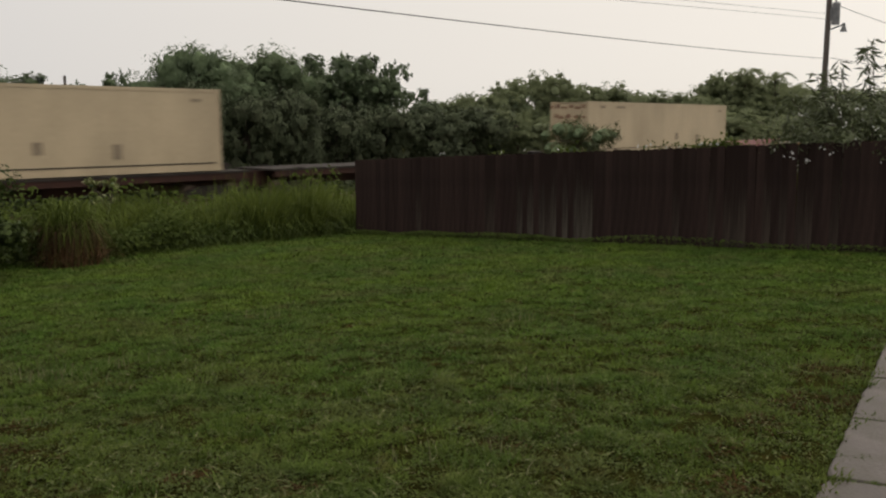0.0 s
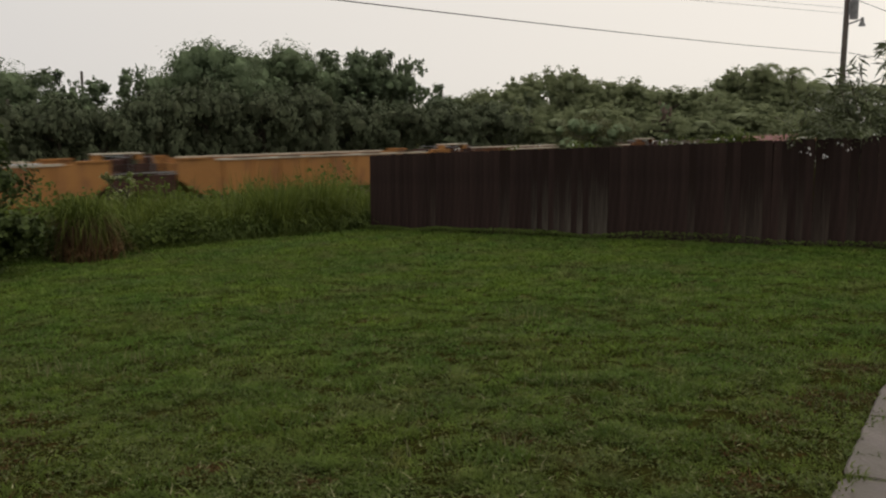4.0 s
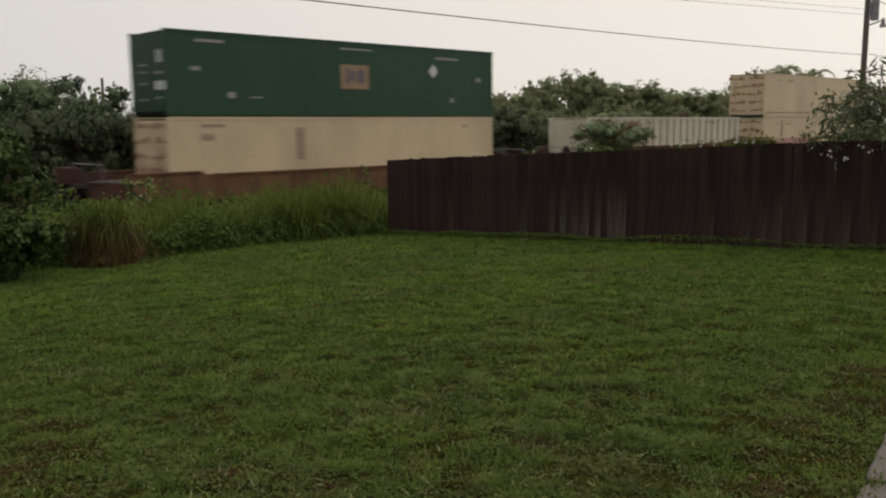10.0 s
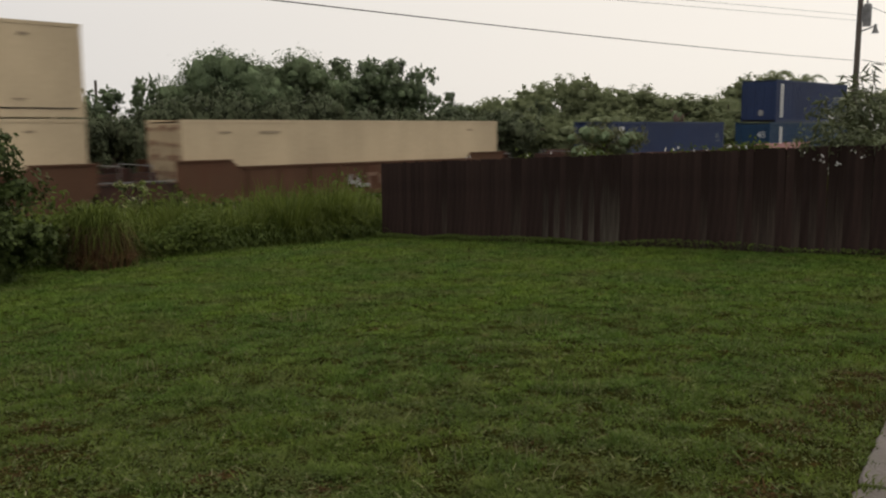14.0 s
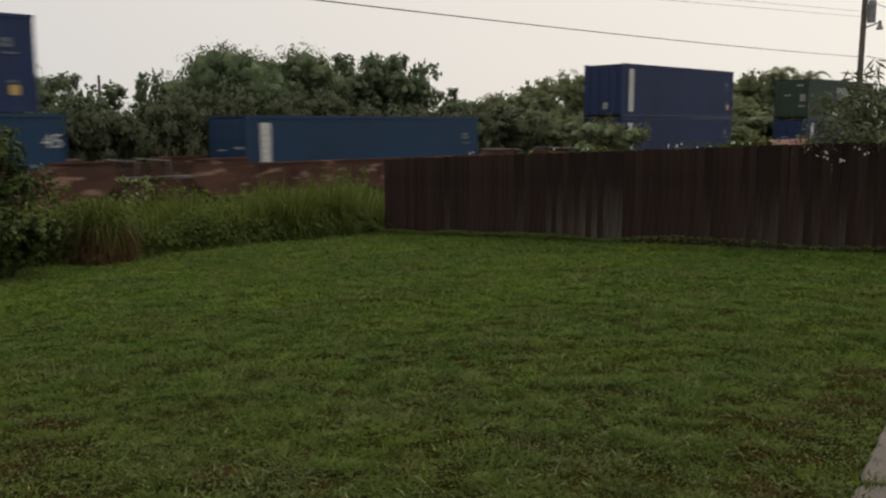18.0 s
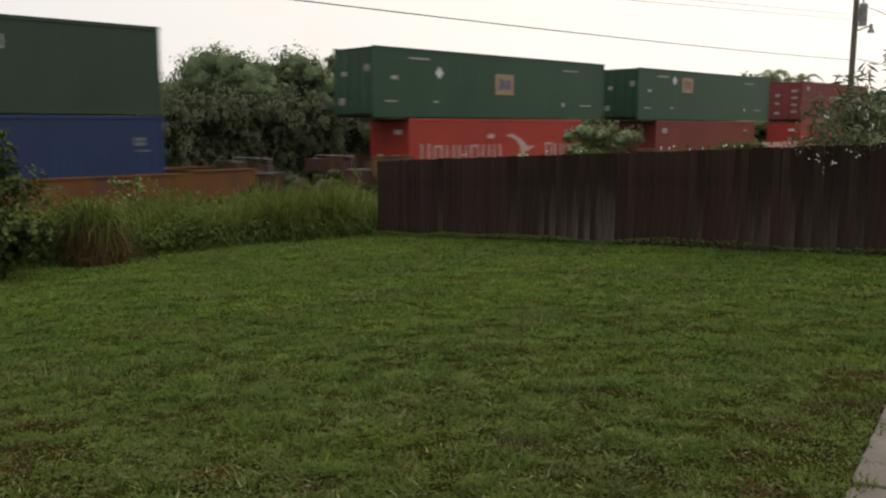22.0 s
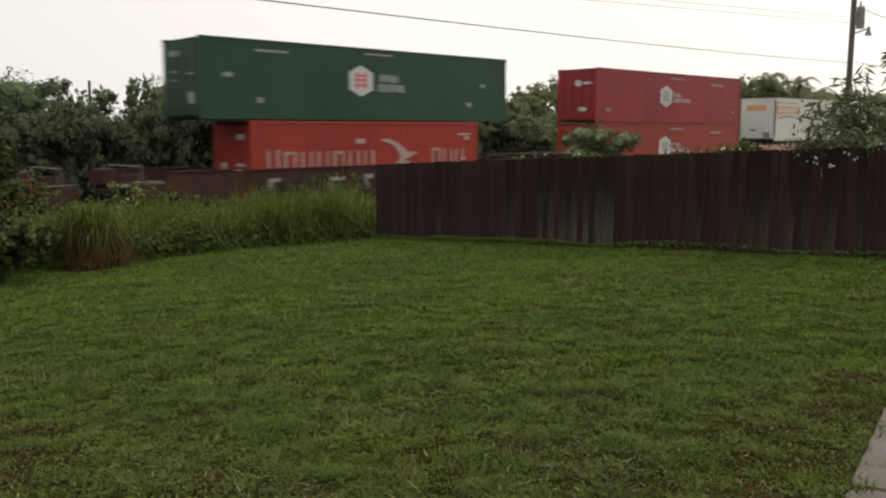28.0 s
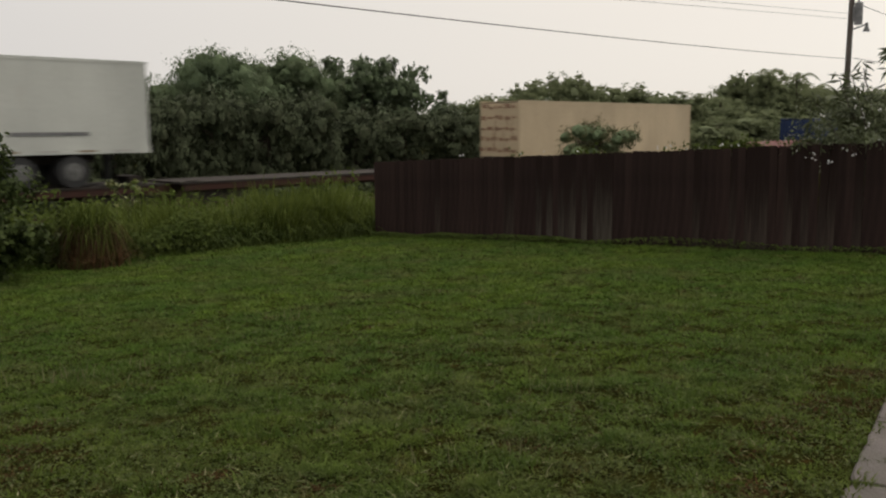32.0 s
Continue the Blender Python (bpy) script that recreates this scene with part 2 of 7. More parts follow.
M = dict(
    ground=ground_material(),
    blades=lawn_material(),
    lawn_weed=material("small_lawn_weed_leaf", (0.032, 0.05, 0.009), (0.11, 0.128, 0.04), 0.6, scale=5, fine=30, bump=0, island=0.7, spec=0.1),
    tuft=material("coarse_grass_blade", (0.03, 0.056, 0.009), (0.085, 0.125, 0.02), 0.6, scale=2, fine=12, bump=0, island=0.4, spec=0.15),
    weed=material("weed_leaf", (0.03312, 0.04968, 0.009936), (0.1012, 0.1306, 0.0287), 0.7, scale=1.2, fine=8, bump=0, island=0.4, spec=0.06),
    # Weed leaf in a darker tone, standing in for shade at the bank's foot.
    foot=material("shade_dark_weed_leaf", (0.02558, 0.03953, 0.008138), (0.07673, 0.1023, 0.02325), 0.7, scale=1.2, fine=8, bump=0, island=0.4, spec=0.06),
    oleander=material("long_shrub_leaf", (0.0368, 0.04637, 0.01822), (0.08464, 0.1003, 0.04057), 0.5, scale=0.9, fine=6, bump=0, island=0.5, spec=0.3),
    cane=material("tall_grass_blade", (0.03114, 0.0467, 0.008303), (0.1297, 0.1609, 0.03114), 0.65, scale=1.0, fine=8, bump=0, island=0.5, spec=0.08),
    straw=material("dry_grass_blade", (0.0189, 0.01215, 0.0081), (0.0891, 0.054, 0.027), 0.8, scale=1.5, fine=9, bump=0, island=0.5, spec=0.04),
    rusty=material("rusty_dry_grass_blade", (0.0675, 0.039, 0.018), (0.165, 0.093, 0.042), 0.8, scale=1.5, fine=9, bump=0, island=0.5, spec=0.04),
    straw_pale=material("bleached_grass", (0.091, 0.0858, 0.039), (0.221, 0.215, 0.117), 0.8, scale=2, fine=9, bump=0, island=0.6, spec=0.03),
    yellow_leaf=material("yellow_green_leaf", (0.09, 0.12, 0.03), (0.22, 0.22, 0.08), 0.5, scale=2, fine=9, bump=0, island=0.5),
    leaf=material("tree_leaf", (0.08779, 0.1178, 0.06417), (0.1404, 0.1812, 0.09838), 0.6, scale=0.5, fine=4, bump=0, island=0.25, spec=0.15),
    leaf_b=material("vine_leaf", (0.08984, 0.1158, 0.05959), (0.1442, 0.1782, 0.09662), 0.6, scale=0.5, fine=4, bump=0, island=0.25, spec=0.15),
    leaf_c=material("brush_leaf", (0.08082, 0.104, 0.05928), (0.1339, 0.1683, 0.0961), 0.6, scale=0.5, fine=4, bump=0, island=0.25, spec=0.15),
    # Darker foliage tone that imitates shade low in the tree line.
    leaf_low=material("shade_dark_shrub_leaf", (0.04368, 0.05282, 0.02924), (0.08723, 0.1037, 0.05406), 0.7, scale=0.5, fine=4, bump=0, island=0.25, spec=0.1),
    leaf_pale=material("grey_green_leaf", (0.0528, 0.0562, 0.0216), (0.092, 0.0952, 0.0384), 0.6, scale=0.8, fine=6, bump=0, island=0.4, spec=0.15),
    # Distance haze is put into these two paler foliage colours.
    leaf_far=material("haze_pale_leaf", (0.1306, 0.1516, 0.07861), (0.1947, 0.2156, 0.1153), 0.8, scale=0.5, fine=4, bump=0, island=0.2, spec=0.05),
    core_far=material("haze_pale_inner_foliage", (0.09572, 0.1093, 0.05988), (0.144, 0.1633, 0.09012), 0.9, scale=2, fine=9, bump=0.6, spec=0.04),
    leaf_side=material("shrub_leaf", (0.0189, 0.0294, 0.0084), (0.0693, 0.0924, 0.02625), 0.6, scale=0.9, fine=6, bump=0, island=0.4, spec=0.08),
    leaf_rust=material("rust_leaf", (0.085, 0.058, 0.046), (0.17, 0.112, 0.092), 0.6, scale=0.6, fine=4, bump=0, island=0.45, spec=0.15),
    core=material("inner_foliage", (0.08356, 0.1096, 0.05997), (0.1362, 0.1755, 0.0954), 0.9, scale=2, fine=9, bump=0.6, spec=0.04),
    # Inner foliage darkened to go with the low shade tone.
    core_low=material("shade_dark_inner_foliage", (0.04072, 0.04594, 0.02687), (0.07517, 0.08395, 0.04818), 0.9, scale=4, fine=15, bump=0.6, spec=0.04),
    # Darker than the shrub's own leaves, for the shade inside its crown.
    core_side=material("shaded_inner_foliage", (0.0125, 0.01875, 0.0075), (0.0375, 0.0525, 0.02), 0.9, scale=4, fine=15, bump=0.6, spec=0.04),
    bark=material("bark", (0.03, 0.024, 0.018), (0.1, 0.085, 0.065), 0.9, scale=4, fine=30, bump=0.6, stretch=(1, 1, 0.3), spec=0.04),
    petal=material("white_petal", (0.4, 0.4, 0.37), (0.6, 0.59, 0.56), 0.6, scale=9, fine=40, bump=0, island=0.2),
    board=material("wet_fence_board", (0.01382, 0.00976, 0.00876), (0.04096, 0.02623, 0.0222), 0.9, scale=2.5, fine=30, bump=0.5,
                   stretch=(6, 6, 0.5), objects=0.3, spec=0.04),
    board_grey=material("weathered_fence_board", (0.02464, 0.02016, 0.0168), (0.08736, 0.07616, 0.06048), 0.8, scale=2.5, fine=30, bump=0.5,
                        stretch=(6, 6, 0.5), objects=0.3, spec=0.04),
    board_dim=material("greyed_fence_board", (0.01932, 0.01443, 0.01207), (0.06054, 0.04767, 0.03819), 0.85, scale=2.5, fine=30, bump=0.5,
                       stretch=(6, 6, 0.5), objects=0.3, spec=0.04),
    concrete=material("wet_concrete", (0.04092, 0.03162, 0.02604), (0.07812, 0.06138, 0.05301), 0.7, scale=2, fine=45, bump=0.3,
                      stain=(0.05, 0.04, 0.03), stain_at=(0.5, 0.62), stain_scale=3.5),
    ballast=material("ballast_stone", (0.12, 0.11, 0.1), (0.28, 0.26, 0.24), 0.9, scale=5, fine=30, bump=0.9),
    tie=material("timber_tie", (0.03, 0.024, 0.02), (0.09, 0.075, 0.06), 0.9, scale=5, fine=30, bump=0.5),
    steel=material("rail_steel", (0.08, 0.05, 0.035), (0.2, 0.15, 0.12), 0.5, 0.6, scale=5, fine=40, bump=0.2),
    pole=material("weathered_pole_wood", (0.045, 0.036, 0.03), (0.115, 0.095, 0.08), 0.85, scale=3, fine=30, bump=0.5, stretch=(3, 3, 0.3)),
    grey_metal=material("grey_painted_metal", (0.1, 0.1, 0.1), (0.22, 0.22, 0.22), 0.5, 0.2, scale=4, fine=30, bump=0.1),
    wire=material("black_cable", (0.02, 0.02, 0.02), (0.05, 0.05, 0.05), 0.6, scale=4, fine=30, bump=0),
    roof_red=material("red_roof_sheet", (0.11, 0.036, 0.033), (0.19, 0.07, 0.062), 0.6, scale=3, fine=30, bump=0.3, spec=0.2),
    rubber=material("tyre_rubber", (0.012, 0.012, 0.012), (0.03, 0.03, 0.03), 0.8, scale=8, fine=40, bump=0.2),
    rim=material("aluminium_wheel", (0.1, 0.1, 0.095), (0.19, 0.19, 0.185), 0.45, 0.6, scale=8, fine=40, bump=0.05),
    dark_steel=material("grimy_black_steel", (0.018, 0.015, 0.013), (0.05, 0.042, 0.036), 0.8, 0.0, scale=2, fine=20, bump=0.3, spec=0.12),
    white_mark=material("white_lettering", (0.33, 0.34, 0.34), (0.46, 0.47, 0.46), 0.5, scale=3, fine=20, bump=0),
    black_mark=material("black_lettering", (0.015, 0.015, 0.015), (0.04, 0.04, 0.04), 0.6, scale=3, fine=20, bump=0),
    orange_mark=material("orange_lettering", (0.42, 0.21, 0.1), (0.54, 0.29, 0.15), 0.6, scale=3, fine=20, bump=0),
    pink_mark=material("faded_pinkish_lettering", (0.25, 0.165, 0.145), (0.36, 0.26, 0.23), 0.6, scale=3, fine=20, bump=0),
    tan_mark=material("orange_tan_placard", (0.17, 0.11, 0.06), (0.24, 0.16, 0.09), 0.5, scale=3, fine=20, bump=0),
    red_mark=material("red_lettering", (0.4, 0.05, 0.04), (0.55, 0.08, 0.06), 0.6, scale=3, fine=20, bump=0),
    navy_mark=material("navy_lettering", (0.03, 0.04, 0.09), (0.06, 0.07, 0.14), 0.6, scale=3, fine=20, bump=0),
    faint_mark=material("worn_grey_lettering", (0.3, 0.29, 0.27), (0.42, 0.4, 0.38), 0.6, scale=3, fine=20, bump=0),
    worn_edge=material("worn_pale_edge", (0.24, 0.2, 0.14), (0.44, 0.39, 0.31), 0.6, scale=3, fine=20, bump=0.1),
    dead=material("dead_grass", (0.02, 0.012, 0.005), (0.07, 0.04, 0.016), 0.9, scale=3, fine=20, bump=0, island=0.5, spec=0.04),
    w_patch=material("flaking_brown_paint", (0.09, 0.05, 0.032), (0.2, 0.12, 0.08), 0.8, scale=3, fine=20, bump=0.1),
    amber_tag=material("amber_square_sticker", (0.34, 0.21, 0.06), (0.46, 0.31, 0.11), 0.6, scale=3, fine=20, bump=0),
    dim_mark=material("faded_blue_grey_lettering", (0.054, 0.066, 0.084), (0.108, 0.12, 0.138), 0.7, scale=3, fine=20, bump=0),
    cream_mark=material("brown_grey_stain", (0.19, 0.145, 0.095), (0.28, 0.22, 0.15), 0.7, scale=3, fine=20, bump=0),
    recess=material("darker_beige_recess", (0.17, 0.145, 0.1), (0.27, 0.24, 0.16), 0.7, scale=1.5, fine=14, bump=0.1),
    rust_streak=material("rusted_bare_steel", (0.12, 0.065, 0.04), (0.26, 0.15, 0.09), 0.8, scale=3, fine=20, bump=0.2),
    pale_tag=material("faded_spray_paint", (0.14, 0.135, 0.13), (0.28, 0.27, 0.255), 0.7, scale=3, fine=20, bump=0.1),
)


def see_through(m, share):
    """Lets part of the light pass through thin leaves."""
    n, l = m.node_tree.nodes, m.node_tree.links
    b = n["Principled BSDF"]
    out = n["Material Output"]
    t, mix = n.new("ShaderNodeBsdfTranslucent"), n.new("ShaderNodeMixShader")
    l.new(b.inputs["Base Color"].links[0].from_socket, t.inputs["Color"])
    mix.inputs[0].default_value = share
    l.new(b.outputs[0], mix.inputs[1])
    l.new(t.outputs[0], mix.inputs[2])
    l.new(mix.outputs[0], out.inputs["Surface"])


for key, share in (("blades", 0.3), ("cane", 0.3), ("tuft", 0.25), ("weed", 0.3), ("lawn_weed", 0.3), ("leaf", 0.5), ("leaf_b", 0.5), ("leaf_c", 0.5), ("oleander", 0.25), ("leaf_side", 0.2), ("leaf_pale", 0.2), ("leaf_far", 0.55), ("leaf_low", 0.15)):
    see_through(M[key], share)


def weather_lower(m, clean):
    """Grey weathering that climbs unevenly from the foot of each board."""
    n, l = m.node_tree.nodes, m.node_tree.links
    b = n["Principled BSDF"]
    old = b.inputs["Base Color"].links[0].from_socket
    tc = n.new("ShaderNodeTexCoord")
    sep = n.new("ShaderNodeSeparateXYZ")
    l.new(tc.outputs["Object"], sep.inputs[0])
    nz = n.new("ShaderNodeTexNoise")
    nz.inputs["Scale"].default_value = 4
    mp = n.new("ShaderNodeMapping")
    mp.inputs["Scale"].default_value = (14, 14, 0.3)
    l.new(tc.outputs["Object"], mp.inputs["Vector"])
    info, far = n.new("ShaderNodeObjectInfo"), n.new("ShaderNodeVectorMath")
    far.operation = "MULTIPLY_ADD"
    far.inputs[1].default_value = (37, 37, 37)
    l.new(info.outputs["Random"], far.inputs[0])
    l.new(mp.outputs["Vector"], far.inputs[2])
    l.new(far.outputs["Vector"], nz.inputs["Vector"])
    add = n.new("ShaderNodeMath")
    add.operation = "MULTIPLY_ADD"
    l.new(nz.outputs["Fac"], add.inputs[0])
    add.inputs[1].default_value = 2.4
    l.new(sep.outputs["Z"], add.inputs[2])
    mr = n.new("ShaderNodeMapRange")
    mr.inputs["From Min"].default_value, mr.inputs["From Max"].default_value = 1.3, 2.5
    l.new(add.outputs[0], mr.inputs["Value"])
    mix = n.new("ShaderNodeMix")
    mix.data_type = "RGBA"
    l.new(mr.outputs["Result"], mix.inputs["Factor"])
    l.new(old, mix.inputs["A"])
    mix.inputs["B"].default_value = rgb(clean)
    l.new(mix.outputs["Result"], b.inputs["Base Color"])


for key in ("board_grey", "board_dim"):
    weather_lower(M[key], (0.018, 0.0118, 0.01))


def paint(name, base, rust=(0.16, 0.075, 0.04), rust_at=(0.66, 0.8), rough=0.5, spec=0.28):
    dark = tuple(0.78 * c for c in base)
    light = tuple(min(1, 1.12 * c) for c in base)
    return material(name, dark, light, rough, scale=0.5, fine=14, bump=0.08, stretch=(1, 1, 0.5), stain=rust, stain_at=rust_at, stain_scale=1.6, spec=0.1 if rough > 0.65 else spec)


P = dict(
    cream=paint("cream_container_paint", (0.457, 0.365, 0.241), (0.42, 0.31, 0.19), (0.64, 0.9)),
    pale=paint("pale_grey_container_paint", (0.442, 0.408, 0.323), (0.3, 0.25, 0.2), (0.62, 0.8)),
    green=paint("dark_green_container_paint", (0.0142, 0.0459, 0.0237), (0.03, 0.06, 0.04)),
    moss=paint("deep_green_container_paint", (0.0202, 0.0374, 0.0245), (0.035, 0.055, 0.04)),
    navy=paint("navy_container_paint", (0.0118, 0.0241, 0.0706), (0.04, 0.05, 0.09)),
    teal=paint("slate_blue_container_paint", (0.00872, 0.0326, 0.0716), (0.04, 0.06, 0.09)),
    red=paint("red_container_paint", (0.257, 0.0292, 0.0196), (0.2, 0.05, 0.04)),
    brick=paint("brick_red_container_paint", (0.138, 0.0283, 0.0226), (0.14, 0.05, 0.04)),
    maroon=paint("maroon_container_paint", (0.14, 0.0288, 0.0284), (0.12, 0.05, 0.04)),
    crimson=paint("crimson_container_paint", (0.206, 0.0204, 0.0229), (0.16, 0.04, 0.04)),
    orange=paint("orange_red_container_paint", (0.218, 0.0285, 0.0168), (0.22, 0.06, 0.04)),
    white=paint("white_trailer_paint", (0.48, 0.488, 0.448), (0.42, 0.4, 0.35), (0.62, 0.85)),
    w_yellow=paint("faded_yellow_car_paint", (0.284, 0.138, 0.0473), (0.16, 0.078, 0.04), (0.48, 0.7), 0.7),
    w_dull=paint("dull_yellow_car_paint", (0.17, 0.095, 0.042), (0.1, 0.058, 0.034), (0.48, 0.7), 0.7),
    w_ochre=paint("grimy_ochre_car_paint", (0.115, 0.0525, 0.0215), (0.08, 0.04, 0.026), (0.48, 0.68), 0.7),
    w_amber=paint("faded_amber_car_paint", (0.1474, 0.06628, 0.02384), (0.085, 0.042, 0.028), (0.48, 0.68), 0.7),
    w_tan=paint("brown_car_paint", (0.119, 0.0634, 0.0352), (0.07, 0.04, 0.028), (0.48, 0.68), 0.7),
    w_rust=paint("red_brown_car_paint", (0.088, 0.047, 0.029), (0.085, 0.04, 0.025), (0.48, 0.68), 0.7),
    w_dark=paint("dark_brown_car_paint", (0.0527, 0.0263, 0.0204), (0.036, 0.022, 0.018), (0.48, 0.68), 0.7),
    w_drab=paint("drab_grey_car_paint", (0.1428, 0.1296, 0.1102), (0.07, 0.05, 0.04), (0.44, 0.6), 0.75),
    w_peel=material("peeling_dark_car_paint", (0.04, 0.022, 0.018), (0.09, 0.046, 0.034), 0.8, scale=1.2, fine=14, bump=0.1, stretch=(0.5, 1, 1.8), spec=0.1,
                    stain=(0.2, 0.125, 0.095), stain_at=(0.56, 0.62), stain_scale=2.0),
)

# ---------------------------------------------------------------- mesh helpers
def mesh_object(name, verts, faces, mat, parent=None, label="", smooth=False):
    me = bpy.data.meshes.new(name)
    me.from_pydata(verts, [], faces)
    me.materials.append(mat)
    if smooth:
        me.polygons.foreach_set("use_smooth", [True] * len(me.polygons))
    me.update()
    ob = new(name, me)
    if parent:
        ob.parent = parent
    if label:
        ob["label"] = label
    return ob


def part(name, bm, mat, parent=None, label="", smooth=False):
    me = bpy.data.meshes.new(name)
    bm.normal_update()
    bm.to_mesh(me)
    bm.free()
    me.materials.append(mat)
    if smooth:
        me.polygons.foreach_set("use_smooth", [True] * len(me.polygons))
    ob = new(name, me)
    if parent:
        ob.parent = parent
    if label:
        ob["label"] = label
    return ob


def thing(name, label, category, m=Matrix(), group="", kind=""):
    ob = new(name)
    ob.empty_display_size = 0.2
    ob.matrix_basis = m
    return tagged(ob, label, category, group, kind)


def add_box(bm, x0, x1, y0, y1, z0, z1, bevel=0.0):
    g = bmesh.ops.create_cube(bm, size=1.0)
    for v in g["verts"]:
        v.co = Vector(((x0 + x1) / 2 + v.co.x * (x1 - x0), (y0 + y1) / 2 + v.co.y * (y1 - y0), (z0 + z1) / 2 + v.co.z * (z1 - z0)))
    if bevel:
        edges = list({e for v in g["verts"] for e in v.link_edges})
        bmesh.ops.bevel(bm, geom=edges, offset=bevel, segments=1, affect="EDGES", profile=0.5)
    return g["verts"]


def box(name, x0, x1, y0, y1, z0, z1, mat, parent, label="", bevel=0.0):
    bm = bmesh.new()
    add_box(bm, x0, x1, y0, y1, z0, z1, bevel)
    return part(name, bm, mat, parent, label)


def add_tube(bm, a, b, r0, r1=None, sides=8):
    a, b = Vector(a), Vector(b)
    r1 = r0 if r1 is None else r1
    q = (b - a).to_track_quat("Z", "Y")
    rings = []
    for p, r in ((a, r0), (b, r1)):
        rings.append([bm.verts.new(p + q @ Vector((r * math.cos(2 * math.pi * i / sides), r * math.sin(2 * math.pi * i / sides), 0))) for i in range(sides)])
    for i in range(sides):
        j = (i + 1) % sides
        bm.faces.new((rings[0][i], rings[0][j], rings[1][j], rings[1][i]))
    bm.faces.new(rings[0][::-1])
    bm.faces.new(rings[1])


def tube(name, a, b, r, mat, parent, label="", r1=None, sides=8):
    bm = bmesh.new()
    add_tube(bm, a, b, r, r1, sides)
    return part(name, bm, mat, parent, label)


def prism(name, outline, x0, x1, mat, parent, label=""):
    """An outline in y, z drawn out along x."""
    n = len(outline)
    verts = [(x0, y, z) for y, z in outline] + [(x1, y, z) for y, z in outline]
    faces = [(i, (i + 1) % n, n + (i + 1) % n, n + i) for i in range(n)] + [tuple(range(n))[::-1], tuple(range(n, 2 * n))]
    return mesh_object(name, verts, faces, mat, parent, label)


def polygon_plate(name, outline, y, thick, mat, parent, label=""):
    """A flat shape in x, z standing at y, facing -y."""
    n = len(outline)
    verts = [(x, y - thick, z) for x, z in outline] + [(x, y, z) for x, z in outline]
    faces = [tuple(range(n)), tuple(range(n, 2 * n))[::-1]] + [(i, n + i, n + (i + 1) % n, (i + 1) % n) for i in range(n)]
    return mesh_object(name, verts, faces, mat, parent, label)


rng = np.random.default_rng(7)


def leaves(centres, size, spread=0.35, aspect=0.5, droop=0.3, out=None, face=None, gen=rng, flat=False, jitter=0.38):
    """Bent diamond leaves, five corners each, at the centres given; out: where their tips point, face: where their blades look."""
    n = len(centres)
    d = gen.normal(size=(n, 3))
    if out is not None:
        d = d * 0.7 + out
    d[:, 2] -= droop
    if face is not None:
        up = face + gen.normal(0, jitter, (n, 3))
        up /= np.linalg.norm(up, axis=1)[:, None] + 1e-9
        d -= up * (d * up).sum(1)[:, None]
    d /= np.linalg.norm(d, axis=1)[:, None] + 1e-9
    s = np.cross(d, gen.normal(size=(n, 3)) if face is None else up)
    s /= np.linalg.norm(s, axis=1)[:, None] + 1e-9
    up = np.cross(s, d)
    ln = size * gen.uniform(1 - spread, 1 + spread, n)[:, None]
    a = centres - d * ln * 0.5
    mid = centres + up * ln * 0.08
    tip = centres + d * ln * 0.5 - up * ln * 0.05
    left, right = centres + s * ln * aspect * 0.5, centres - s * ln * aspect * 0.5
    if flat:
        return np.stack([a, left, tip, right], 1).reshape(-1, 3), np.arange(4 * n).reshape(-1, 4)
    v = np.stack([a, left, tip, right, mid], 1).reshape(-1, 3)
    k = np.arange(n)[:, None] * 5
    return v, np.concatenate([k + np.array([[0, 1, 2, 4]]), k + np.array([[0, 4, 2, 3]])], 0)


def fast_mesh(name, v, f, mat, parent=None, label=""):
    me = bpy.data.meshes.new(name)
    nv, nf, w = len(v), len(f), f.shape[1]
    me.vertices.add(nv)
    me.vertices.foreach_set("co", np.asarray(v, np.float32).ravel())
    me.loops.add(nf * w)
    me.loops.foreach_set("vertex_index", np.asarray(f, np.int32).ravel())
    me.polygons.add(nf)
    me.polygons.foreach_set("loop_start", np.arange(0, nf * w, w, dtype=np.int32))
    me.update(calc_edges=True)
    me.validate()
    me.materials.append(mat)
    ob = new(name, me)
    if parent:
        ob.parent = parent
    if label:
        ob["label"] = label
    return ob


# ---------------------------------------------------------------- plan
# The railway runs along TRACK, at right angles to AWAY; the lawn falls gently towards it.
TURN = 45.917
TRACK = Vector((math.sin(radians(TURN)), math.cos(radians(TURN)), 0))
AWAY = Vector((-math.cos(radians(TURN)), math.sin(radians(TURN)), 0))
NEAR_SIDE = 28.28
RAIL_Z = -1.27


def ground_z(x, y):
    """Height of the ground; takes numbers or arrays."""
    px, py = np.clip(x, -30, 40), np.clip(y, -20, 24)
    lawn = 0.0223 * px - 0.0452 * py
    away = AWAY.x * x + AWAY.y * y
    k = np.clip((away - 18.5) / 6.0, 0, 1)
    k = k * k * (3 - 2 * k)
    return lawn * (1 - k) - 1.72 * k


PATH_A, PATH_D = Vector((1.826, 3.802, 0)), Vector((0.541, 0.841, 0)).normalized()


